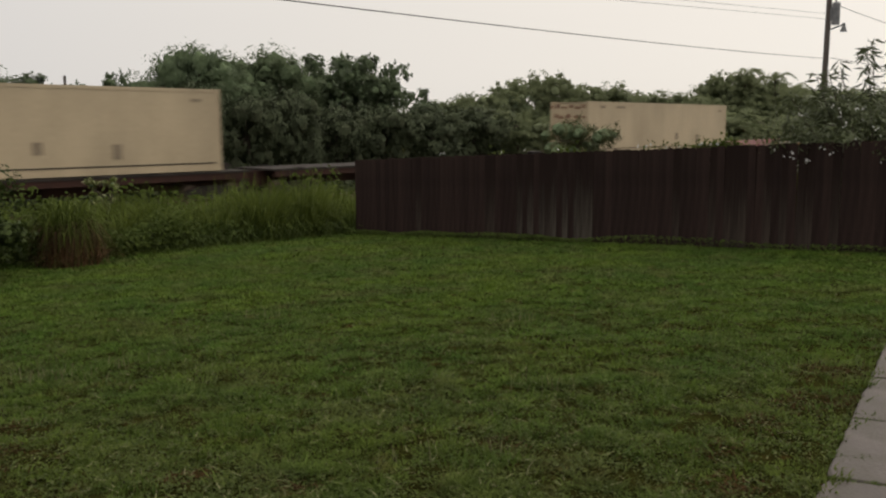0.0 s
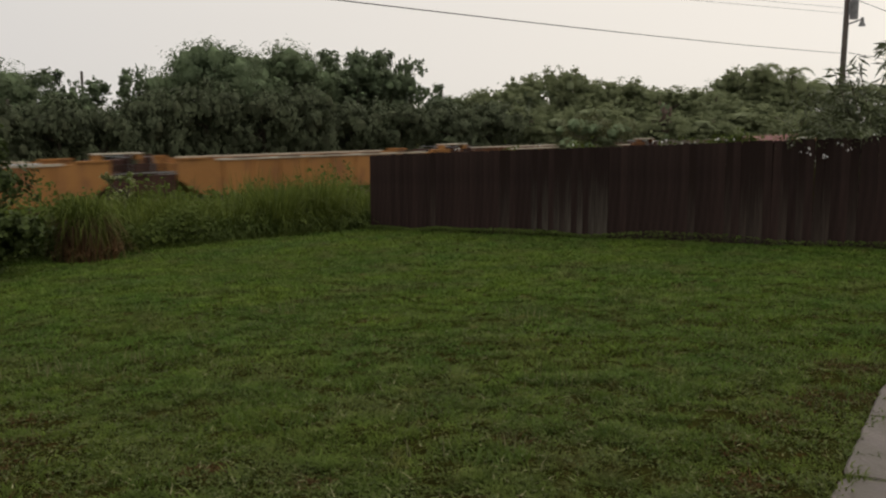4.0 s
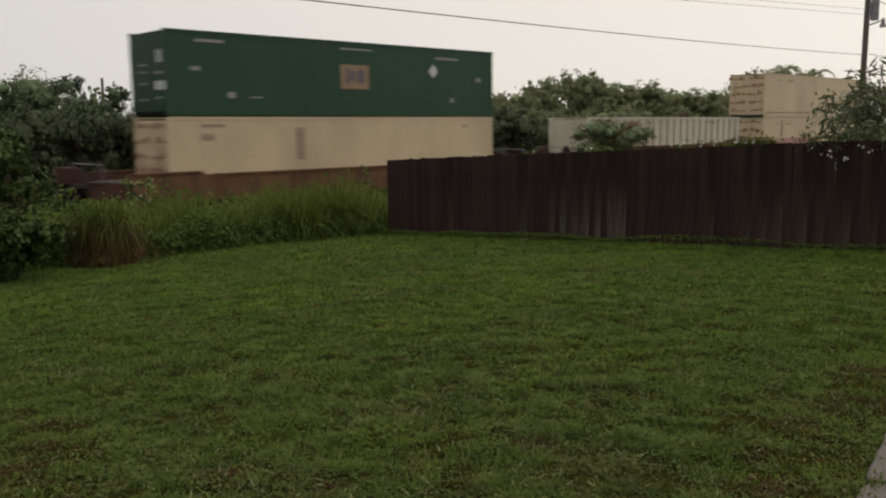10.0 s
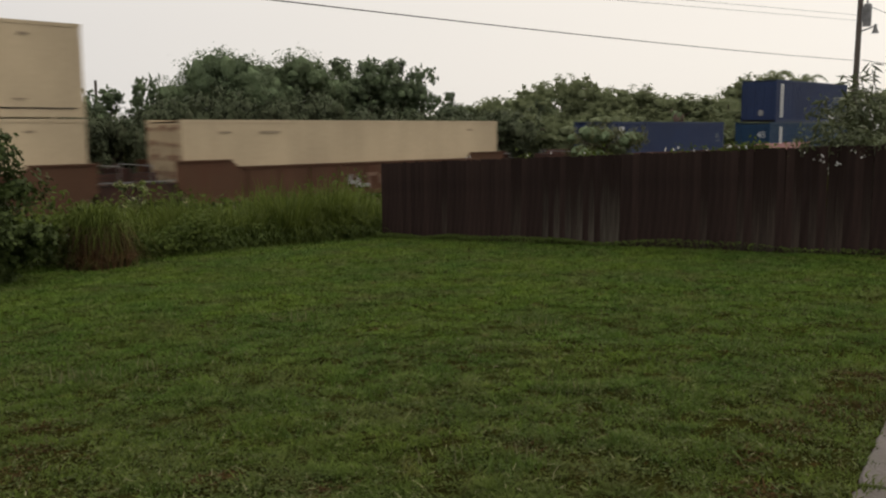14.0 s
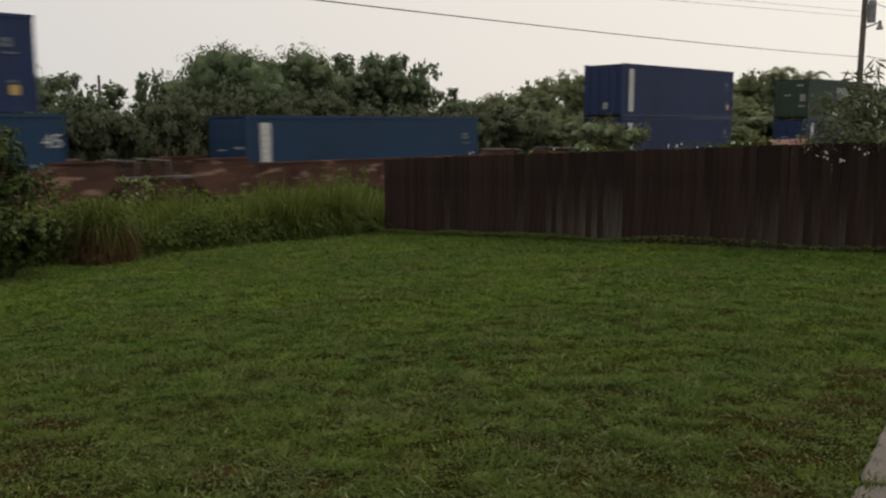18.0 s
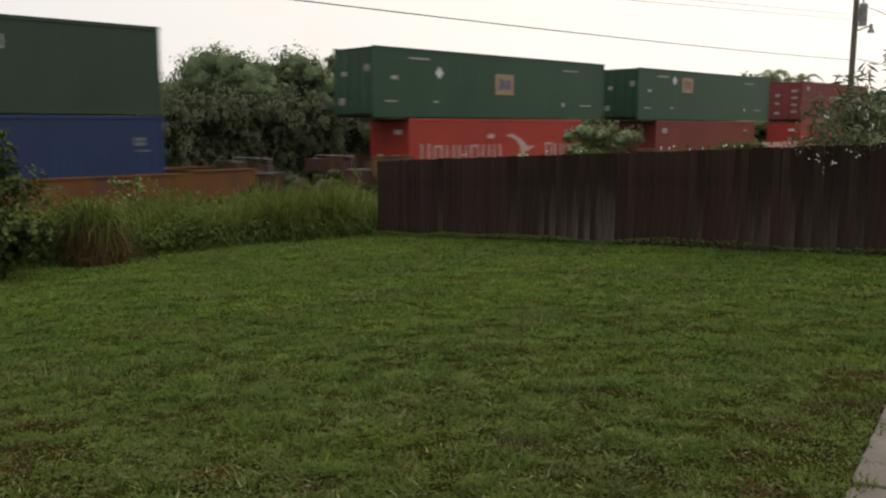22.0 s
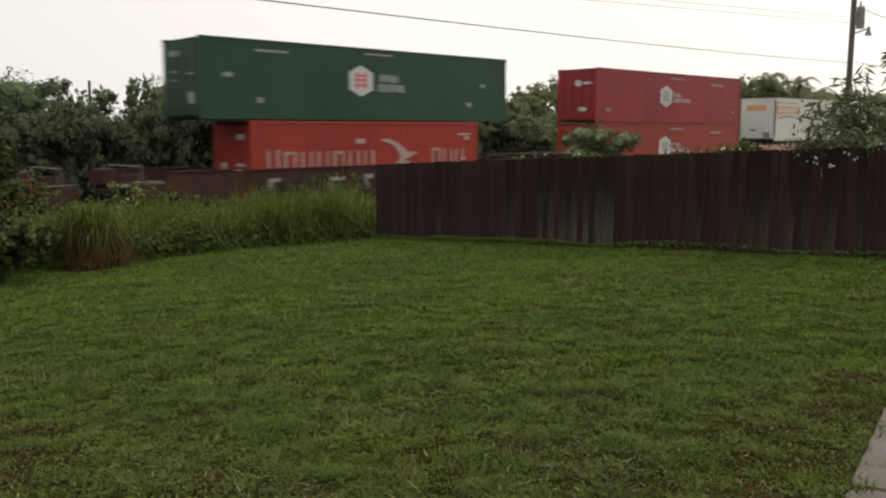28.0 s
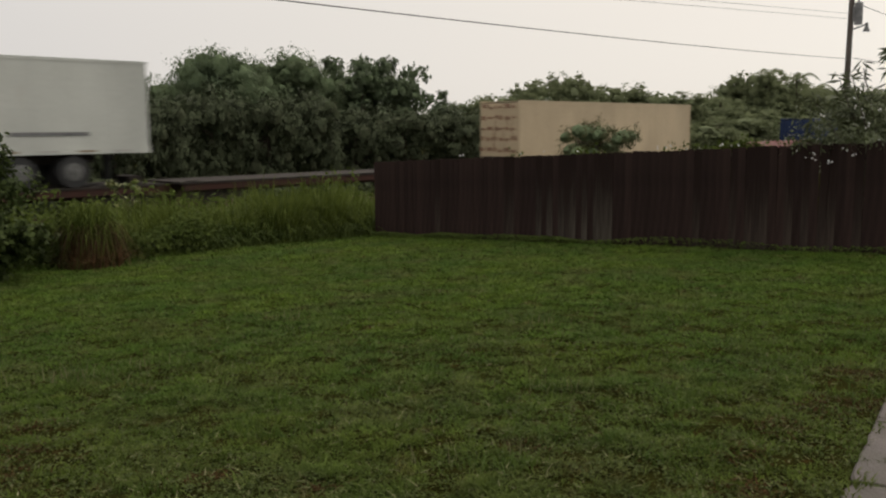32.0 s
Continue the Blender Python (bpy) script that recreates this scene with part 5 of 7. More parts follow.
rust.matrix_basis = Matrix.Translation((rp.x, rp.y, float(ground_z(rp.x, rp.y)))) @ Matrix.Diagonal((0.85, 0.85, 2.0, 1))

# the round bush behind the fence, in front of the railway
bush = make_tree("bush", 2.8, 1.5, 0.1, 44, 15000, 0.075, "leaf_pale", 31, "rounded grey-green bush behind the fence", "bush", aspect=0.45, sprigs=22, core=0.6, clump=(0.18, 0.34), jitter=0.45)
bush.matrix_basis = Matrix.Translation((5.6, 30.0, float(ground_z(5.6, 30.0))))

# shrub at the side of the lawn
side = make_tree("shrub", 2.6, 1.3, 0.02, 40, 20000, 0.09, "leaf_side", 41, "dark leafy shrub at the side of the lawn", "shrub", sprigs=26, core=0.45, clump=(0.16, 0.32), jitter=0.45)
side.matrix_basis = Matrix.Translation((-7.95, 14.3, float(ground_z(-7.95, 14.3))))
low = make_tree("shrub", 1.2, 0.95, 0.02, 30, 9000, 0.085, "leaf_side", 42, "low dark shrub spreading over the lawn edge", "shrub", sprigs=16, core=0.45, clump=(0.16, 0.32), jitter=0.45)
low.matrix_basis = Matrix.Translation((-7.1, 14.0, float(ground_z(-7.1, 14.0))))
yel = make_tree("sapling", 1.8, 0.5, 0.4, 14, 1000, 0.13, "yellow_leaf", 43, "pale yellow-green sapling among the weeds", "sapling", aspect=0.45, sprigs=8, core=0.4, clump=(0.14, 0.3), jitter=0.6)
yp = at(9.6, 20.5)
yel.matrix_basis = Matrix.Translation((yp.x, yp.y, float(ground_z(yp.x, yp.y))))


def blossom(c, r, parent, gen):
    """A flower of two rings of petals round one heart."""
    look_out = Vector((gen.normal(0, 0.4), -1 + gen.normal(0, 0.3), gen.normal(0.2, 0.4))).to_track_quat("Z", "Y")
    v, f = [Vector((0, 0, 0))], []
    for ring, n, lift in ((1.0, 5, 0.15), (0.72, 4, 0.6)):
        for i in range(n):
            a = 2 * math.pi * i / n + ring + gen.normal(0, 0.12)
            q = r * ring * gen.uniform(0.8, 1.2)
            k = len(v)
            for da, dr in ((-0.42, 0.6), (0.0, 1.0), (0.42, 0.6)):
                v.append(Vector((math.cos(a + da) * q * dr, math.sin(a + da) * q * dr, lift * q * dr)))
            f.append((0, k, k + 1, k + 2))
    mesh_object("flower", [tuple(look_out @ p + Vector(c)) for p in v], f, M["petal"], parent, "white flower")


def flowering_shrub():
    """Long-leaved shrub behind the fence that hangs over it, with white flower clusters."""
    t = make_tree("flowering_shrub", 2.85, 1.8, 0.25, 40, 14000, 0.14, "oleander", 51, "long-leaved green shrub with white flowers leaning over the fence", "shrub", aspect=0.27, sprigs=24, core=0.5, jitter=0.45)
    bx, by = 8.65, 15.7
    t.matrix_basis = Matrix.Translation((bx, by, float(ground_z(bx, by))))
    gz = float(ground_z(bx, by))
    gen = np.random.default_rng(52)
    pts, outs = [], []
    for x, y, top in ((-1.45, -0.4, 2.85), (-1.2, -0.3, 2.95), (-0.85, 0, 3.05), (-0.55, -0.3, 3.4), (-0.3, 0, 3.45), (0.0, -0.2, 3.5), (0.25, 0.1, 3.3), (0.5, 0, 3.6), (-1.7, 0, 2.5)):
        x, top = x - 0.22, top + 0.08
        tube("shoot", (x * 0.6, y * 0.6, 1.5), (x, y, top), 0.014, M["bark"], t, r1=0.006, sides=6)
        n = 40
        c = np.stack([np.full(n, x), np.full(n, y), top * gen.uniform(0.7, 1.02, n)], 1)
        d = gen.normal(size=(n, 3)) * np.array([1, 1, 0.3])
        d /= np.linalg.norm(d, axis=1)[:, None]
        pts.append(c + d * 0.11)
        outs.append(d * 2.4 + np.array([0, 0, -0.35]))
    v, f = leaves(np.concatenate(pts), 0.27, 0.25, 0.17, 0.5, out=np.concatenate(outs), gen=gen)
    tagged(fast_mesh("shoot_foliage", v, f, M["oleander"], t), kind="stuff")
    # what hangs over the top of the fence
    def over(s, drop, out):
        p = FENCE_A + FENCE_D * s
        return np.array([p.x - 0.659 * out - bx, p.y - 0.752 * out - by, float(ground_z(p.x, p.y)) + 1.83 - drop - gz])
    pts = []
    for i in range(30):
        c = over(gen.uniform(9.9, 13.6), gen.uniform(-0.35, 0.22), gen.uniform(-0.25, 0.16))
        pts.append(c + gen.normal(0, 0.1, (40, 3)))
    v, f = leaves(np.concatenate(pts), 0.09, 0.35, 0.3, 0.5, gen=gen)
    tagged(fast_mesh("overhang", v, f, M["oleander"], t), kind="stuff")
    for i in range(22):                             # small clusters of flowers
        c = over(gen.uniform(10.2, 12.9), gen.uniform(-0.7, 0.36) if i % 3 else gen.uniform(0.05, 0.36), gen.uniform(0.12, 0.26))
        for k in range(int(gen.integers(1, 5))):
            blossom(c + gen.normal(0, 0.045, 3), 0.022, t, gen)
    return t


flowering_shrub()


def fence_top_growth():
    gen = np.random.default_rng(61)
    t = thing("creeper", "creeper with small white flowers along the fence top", "creeper")
    pts = []
    for s0, s1, n in ((7.6, 10.2, 150), (8.7, 9.5, 260), (4.0, 4.4, 20), (5.6, 6.3, 60)):
        s = gen.uniform(s0, s1, n)
        q = np.stack([FENCE_A.x + FENCE_D.x * s + 0.10, FENCE_A.y + FENCE_D.y * s + 0.12, np.zeros(n)], 1)
        q[:, 2] = ground_z(q[:, 0], q[:, 1]) + 1.80 + np.abs(gen.normal(0, 0.07, n))
        pts.append(q + gen.normal(0, 0.03, (n, 3)))
    v, f = leaves(np.concatenate(pts), 0.075, 0.4, 0.6, 0.0, gen=gen)
    tagged(fast_mesh("leaf_mat", v, f, M["weed"], t), kind="stuff")
    for i in range(15):
        s = gen.choice([gen.uniform(7.4, 9.0), gen.uniform(8.8, 9.4), gen.uniform(2.6, 3.4), gen.uniform(4.0, 6.2)], p=[0.45, 0.25, 0.1, 0.2])
        c = np.array([FENCE_A.x + FENCE_D.x * s, FENCE_A.y + FENCE_D.y * s - 0.03, 0])
        c[2] = float(ground_z(c[0], c[1])) + 1.84 + 0.08 * gen.random()
        blossom(c, 0.027, t, gen)


fence_top_growth()


def shed_roof():
    """Low red sheet roof just behind the fence: only its edge shows."""
    p = FENCE_A + FENCE_D * 9.35
    z = float(ground_z(p.x, p.y))
    t = thing("shed", "low shed with a faded red corrugated roof behind the fence", "shed", Matrix.Translation((p.x, p.y, z)) @ Matrix.Rotation(FENCE_TURN, 4, "Z"))
    v, f = [], []
    n = 22
    for i in range(n + 1):
        x = -0.4 + 1.0 * i / n
        dz = 0.02 * (1 if i % 2 else -1)
        v += [(x, 0.25, 1.80 + dz + 0.05 * i / n), (x, 1.05, 1.89 + dz + 0.05 * i / n), (x, 0.25, 1.785 + dz + 0.05 * i / n), (x, 1.05, 1.875 + dz + 0.05 * i / n)]
    for i in range(n):
        a, b = 4 * i, 4 * i + 4
        f += [(a, b, b + 1, a + 1), (a + 2, a + 3, b + 3, b + 2), (a, a + 2, b + 2, b), (a + 1, b + 1, b + 3, a + 3)]
    mesh_object("roof", v, f, M["roof_red"], t)
    box("wall", -0.35, 0.55, 0.4, 0.45, -0.1, 1.77, M["board"], t)
    box("wall", -0.35, 0.55, 0.95, 1.0, -0.1, 1.83, M["board"], t)
    box("wall", -0.35, -0.3, 0.452, 0.948, -0.1, 1.77, M["board"], t)
    box("wall", 0.5, 0.55, 0.452, 0.948, -0.1, 1.77, M["board"], t)


shed_roof()


# ---------------------------------------------------------------- utility pole and wires
POLE = Vector((16.7, 36.0, 0))


def wire(name, a, b, sag, r, label, group="wires"):
    a, b = Vector(a), Vector(b)
    n = 28
    side = (b - a).cross(Vector((0, 0, 1))).normalized()
    v, f = [], []
    for i in range(n + 1):
        k = i / n
        p = a.lerp(b, k) - Vector((0, 0, sag * 4 * k * (1 - k)))
        for j in range(6):
            c, s = math.cos(j * math.pi / 3), math.sin(j * math.pi / 3)
            v.append(tuple(p + side * r * c + Vector((0, 0, r * s))))
    for i in range(n):
        f += [(6 * i + j, 6 * i + (j + 1) % 6, 6 * i + 6 + (j + 1) % 6, 6 * i + 6 + j) for j in range(6)]
    return tagged(mesh_object(name, v, f, M["wire"]), label, "wire", group)


def build_pole():
    g = float(ground_z(POLE.x, POLE.y))
    t = thing("utility_pole", "weathered wooden utility pole with a grey transformer", "utility pole", Matrix.Translation((POLE.x, POLE.y, g)))
    tube("pole", (0, 0, -0.5), (0.1, 0, 10.5), 0.125, M["pole"], t, r1=0.095, sides=12)
    h = 1.6 - g
    tr = tube("transformer", (0.32, -0.1, h + 4.0), (0.32, -0.1, h + 4.82), 0.155, M["grey_metal"], t, "grey cylindrical transformer", sides=14)
    tube("lid", (0.32, -0.1, h + 4.822), (0.32, -0.1, h + 4.88), 0.165, M["grey_metal"], tr, r1=0.1, sides=14)
    tube("bushing", (0.3, -0.1, h + 4.88), (0.3, -0.1, h + 5.06), 0.035, M["grey_metal"], tr)
    box("bracket", 0.08, 0.2, -0.15, -0.05, h + 4.15, h + 4.7, M["grey_metal"], t)
    tube("lamp_arm", (0.1, 0, h + 3.8), (0.62, -0.2, h + 4.0), 0.03, M["grey_metal"], t)
    bm = bmesh.new()
    add_tube(bm, (0.62, -0.2, h + 3.72), (0.62, -0.2, h + 3.86), 0.14, 0.09, 12)
    add_tube(bm, (0.62, -0.2, h + 3.86), (0.62, -0.2, h + 4.06), 0.07, 0.055, 12)
    part("lamp_head", bm, M["rim"], t, "pale street lamp head")
    box("cross_arm", -0.9, 1.1, -0.16, -0.06, h + 7.5, h + 7.62, M["pole"], t)
    for x in (-0.8, 0.0, 1.0):
        tube("insulator", (x, -0.11, h + 7.62), (x, -0.11, h + 7.8), 0.04, M["grey_metal"], t)
    return h


build_pole()
# service wire from the pole over the lawn towards the house, and power lines
# Their open ends are placed to fit the camera's view.
wire("service_wire", (16.7, 36.0, 1.6 + 2.68), (-7.58, 7.4, 1.6 + 1.82), 0.12, 0.0105, "thin black service wire sagging over the lawn")
wire("service_wire", (16.95, 36.0, 1.6 + 2.7), (30, 38, 1.6 + 1.6), 0.2, 0.012, "thin black service wire behind the pole")
wire("power_line", (16.62, 36.0, 1.6 + 4.24), (1.9, 20.0, 1.6 + 2.99), 0.0, 0.006, "thin pale power line to the pole")
wire("power_line", (16.62, 36.0, 1.6 + 4.45), (1.9, 20.0, 1.6 + 3.13), 0.0, 0.006, "thin pale power line to the pole")
wire("power_line", (17.2, 36.0, 1.6 + 4.75), (33, 50, 1.6 + 5.0), 0.5, 0.012, "thin black power line beyond the pole")

# far posts standing in the tree line
for s, a, z in ((18.95, 44.0, 4.15), (13.4, 38.4, 2.6)):
    p = at(s, a)
    g = float(ground_z(p.x, p.y))
    t = thing("post", "weathered wooden post standing in the tree line", "post", Matrix.Translation((p.x, p.y, g)), "far posts")
    tube("shaft", (0, 0, -0.3), (0, 0, z - g), 0.09, M["pole"], t, r1=0.07)


# ---------------------------------------------------------------- the train
# Each thing of the train is built round its own middle: x along the railway, y away from the lawn, z up from the rails.
TRAIN = []                                          # (object, place along the train, height above the rails)
W2 = 1.295


def add_plate(bm, outline, y0, y1):
    n = len(outline)
    a = [bm.verts.new((x, y0, z)) for x, z in outline]
    b = [bm.verts.new((x, y1, z)) for x, z in outline]
    bm.faces.new(a)
    bm.faces.new(b[::-1])
    for i in range(n):
        j = (i + 1) % n
        bm.faces.new((a[j], a[i], b[i], b[j]))


def corrugated(name, x0, x1, z0, z1, y, pitch, depth, mat, parent, facing, share=0.5):
    """A steel wall pressed into upright folds; facing -1 looks to the lawn, +1 away from it."""
    n = max(1, round((x1 - x0) / pitch))
    step = (x1 - x0) / n
    xs, ys = [x0], [0.0]
    for i in range(n):
        b = x0 + i * step
        w = step * (1 - share) / 2
        xs += [b + w * 0.6, b + w * 1.4, b + step - w * 1.4, b + step - w * 0.6]
        ys += [0.0, depth, depth, 0.0]
    xs.append(x1)
    ys.append(0.0)
    v = [(px, y - facing * py, z) for px, py in zip(xs, ys) for z in (z0, z1)]
    f = [(2 * i, 2 * i + 2, 2 * i + 3, 2 * i + 1) if facing < 0 else (2 * i, 2 * i + 1, 2 * i + 3, 2 * i + 2) for i in range(len(xs) - 1)]
    return mesh_object(name, v, f, mat, parent)


def container(paint_key, length, centre, floor, label, style="iso", height=2.896, group="shipping containers"):
    mat = P[paint_key]
    t = thing("shipping_container", label, "shipping container", group=group)
    h, half = height, length / 2
    pitch, depth, share = {"iso": (0.278, 0.036, 0.5), "plain": (0.62, 0.004, 0.8), "bead": (0.74, 0.05, 0.5), "sheet": (1.22, 0.006, 0.9)}[style]
    for y, face in ((-W2 + 0.012, -1), (W2 - 0.012, 1)):
        corrugated("side_wall", -half + 0.1, half - 0.1, 0.15, h - 0.11, y, pitch, depth, mat, t, face, share)
    for y0, y1 in ((-W2, -W2 + 0.07), (W2 - 0.07, W2)):
        box("bottom_rail", -half + 0.15, half - 0.15, y0, y1, 0.0, 0.15, mat, t)
        box("top_rail", -half + 0.15, half - 0.15, y0, y1, h - 0.11, h, mat, t)
        for x0, x1 in ((-half, -half + 0.13), (half - 0.13, half)):
            box("corner_post", x0, x1, y0 - 0.0, y1 + 0.0, 0.12, h - 0.12, mat, t)
            for z0, z1 in ((0.0, 0.118), (h - 0.118, h + 0.004)):
                box("corner_casting", x0 - 0.004, x1 + 0.02, y0 - 0.004, y1 + 0.03 if y0 < 0 else y1 + 0.004, z0, z1, mat, t)
    box("roof", -half + 0.1, half - 0.1, -W2 + 0.072, W2 - 0.072, h - 0.06, h - 0.03, mat, t)
    box("floor", -half + 0.1, half - 0.1, -W2 + 0.072, W2 - 0.072, 0.05, 0.14, M["dark_steel"], t)
    box("end_wall", half - 0.06, half - 0.03, -W2 + 0.072, W2 - 0.072, 0.142, h - 0.112, mat, t)
    for y0, y1 in ((-W2 + 0.075, -0.006), (0.006, W2 - 0.075)):
        bm = bmesh.new()
        add_box(bm, -half + 0.02, -half + 0.06, y0, y1, 0.145, h - 0.115)
        for i in range(5):
            z = 0.3 + i * (h - 0.75) / 4
            add_box(bm, -half + 0.002, -half + 0.019, y0 + 0.08, y1 - 0.08, z, z + 0.22)
        d = part("door", bm, mat, t)
        for k in (0.25, 0.72):
            y = y0 + (y1 - y0) * k
            tube("lock_rod", (-half - 0.02, y, 0.12), (-half - 0.02, y, h - 0.1), 0.02, mat, d, sides=6)
    if style == "plain":
        gen = random.Random(int(centre * 7 + floor * 31))
        for y0 in (-1.15, 0.08):
            for i in range(5):
                z = 0.36 + i * (h - 0.75) / 4
                y = y0 + gen.uniform(0.0, 0.15)
                for k in range(3):
                    w = gen.uniform(0.2, 0.42)
                    zz = z + gen.uniform(-0.03, 0.05)
                    box("rust_streak", -half - 0.004, -half - 0.0005, y, y + w, zz, zz + gen.uniform(0.1, 0.24), M["rust_streak"], t, "rusty door streak")
                    y += w + gen.uniform(0.02, 0.12)
            for k in range(3):
                y = y0 + gen.uniform(0.05, 0.95)
                z = gen.uniform(0.5, 1.7)
                box("rust_streak", -half - 0.003, -half - 0.0002, y, y + gen.uniform(0.03, 0.08), z, z + gen.uniform(0.3, 0.9), M["rust_streak"], t, "rusty door streak")
    TRAIN.append((t, centre, floor))
    t["half"] = half
    return t


def plate(t, x0, z0, x1, z1, mat, y=None, name="marking"):
    """A painted mark on the side that faces the lawn; x from the container's left end, z from its floor."""
    h = t["half"]
    outline = [(x0 - h, z0), (x1 - h, z0), (x1 - h, z1), (x0 - h, z1)]
    return polygon_plate(name, outline, -W2 - 0.002, 0.006, mat, t)


def shape(t, pts, mat, name="marking"):
    h = t["half"]
    return polygon_plate(name, [(x - h, z) for x, z in pts], -W2 - 0.002, 0.006, mat, t)


def small_marks(t, marks, mat):
    for x, z, w, hh in marks:
        plate(t, x - w / 2, z - hh / 2, x + w / 2, z + hh / 2, mat)


def end_marks(t, mat, rows):
    h = t["half"]
    for y, z, w, hh in rows:
        box("marking", -h - 0.012, -h - 0.004, y - w / 2, y + w / 2, z - hh / 2, z + hh / 2, mat, t)


def hex_badge(t, x0, x1, z0, z1, inner):
    cx, w, hh = (x0 + x1) / 2, (x1 - x0) / 2, (z1 - z0)
    shape(t, [(cx - w, z0 + hh * 0.22), (cx, z0), (cx + w, z0 + hh * 0.22), (cx + w, z1 - hh * 0.22), (cx, z1), (cx - w, z1 - hh * 0.22)], M["white_mark"])
    hh2 = t["half"]
    for a, b in ((0.33, 0.4), (0.5, 0.56), (0.64, 0.7)):
        polygon_plate("marking", [(cx - w * 0.5 - hh2, z0 + hh * a), (cx + w * 0.5 - hh2, z0 + hh * a), (cx + w * 0.5 - hh2, z0 + hh * b), (cx - w * 0.5 - hh2, z0 + hh * b)],
                      -W2 - 0.009, 0.004, inner, t)
    for sx in (-0.42, 0.24):
        polygon_plate("marking", [(cx + w * sx - hh2, z0 + hh * 0.26), (cx + w * (sx + 0.18) - hh2, z0 + hh * 0.26), (cx + w * (sx + 0.18) - hh2, z0 + hh * 0.78), (cx + w * sx - hh2, z0 + hh * 0.78)],
                      -W2 - 0.013, 0.003, inner, t)


def name_bars(t, x0, x1, z0, z1, count, mat, gap=0.22, first=1.25):
    """A row of plain strokes in place of a name: pairs of uprights, some tied at the top or the foot."""
    step = (x1 - x0) / count
    for i in range(count):
        top = z1 if i else z0 + (z1 - z0) * first
        a, b = x0 + i * step, x0 + (i + 1 - gap) * step
        w, bar = (b - a) * 0.22, 0.13 * (top - z0)
        kind = (i * 5 + count) % 3
        plate(t, a, z0, a + w, top, mat)
        plate(t, b - w, z0 + (bar if kind == 1 else 0), b, top, mat)
        if kind == 0:
            plate(t, a + w, top - bar, b - w, top, mat)
        elif kind == 1:
            plate(t, a + w, z0, b, z0 + bar, mat)


def shipping_line_marks(t, x):
    """White name bars with a swoosh between them, as on the red boxes."""
    name_bars(t, x + 0.68, x + 6.15, 0.98, 1.72, 7, M["pink_mark"], 0.3, 1.12)
    shape(t, [(x + 6.25, 2.12), (x + 6.7, 2.22), (x + 7.4, 1.95), (x + 7.85, 1.62), (x + 8.45, 1.6), (x + 7.9, 1.36), (x + 7.6, 1.3), (x + 8.2, 1.12), (x + 7.0, 1.08), (x + 7.35, 1.3), (x + 7.3, 1.6), (x + 6.9, 1.95)], M["pink_mark"])
    name_bars(t, x + 9.25, x + 11.45, 1.02, 1.7, 3, M["pink_mark"], 0.25, 1.1)
    small_marks(t, [(x + 5.2, 2.1, 0.5, 0.2)], M["pink_mark"])
    small_marks(t, [(x + 11.3, 2.35, 0.85, 0.1), (x + 11.45, 2.18, 0.35, 0.16)], M["pink_mark"])


def truck(parent, x):
    t = new("truck")
    t.parent = parent
    t.location = (x, 0, 0)
    for y in (-1.0, 1.0):
        bm = bmesh.new()
        add_plate(bm, [(-1.15, 0.42), (-0.5, 0.3), (0.5, 0.3), (1.15, 0.42), (1.15, 0.62), (0.45, 0.78), (-0.45, 0.78), (-1.15, 0.62)], y - 0.06, y + 0.06)
        part("side_frame", bm, M["dark_steel"], t)
    for wx in (-0.87, 0.87):
        tube("axle", (wx, -1.05, 0.42), (wx, 1.05, 0.42), 0.08, M["dark_steel"], t)
        for y in (-0.7525, 0.7525):
            bm = bmesh.new()
            add_tube(bm, (wx, y - 0.055, 0.42), (wx, y + 0.055, 0.42), 0.419, 0.419, 20)
            add_tube(bm, (wx, y - 0.08, 0.42), (wx, y + 0.08, 0.42), 0.16, 0.16, 12)
            part("wheel", bm, M["steel"], t)
    return t


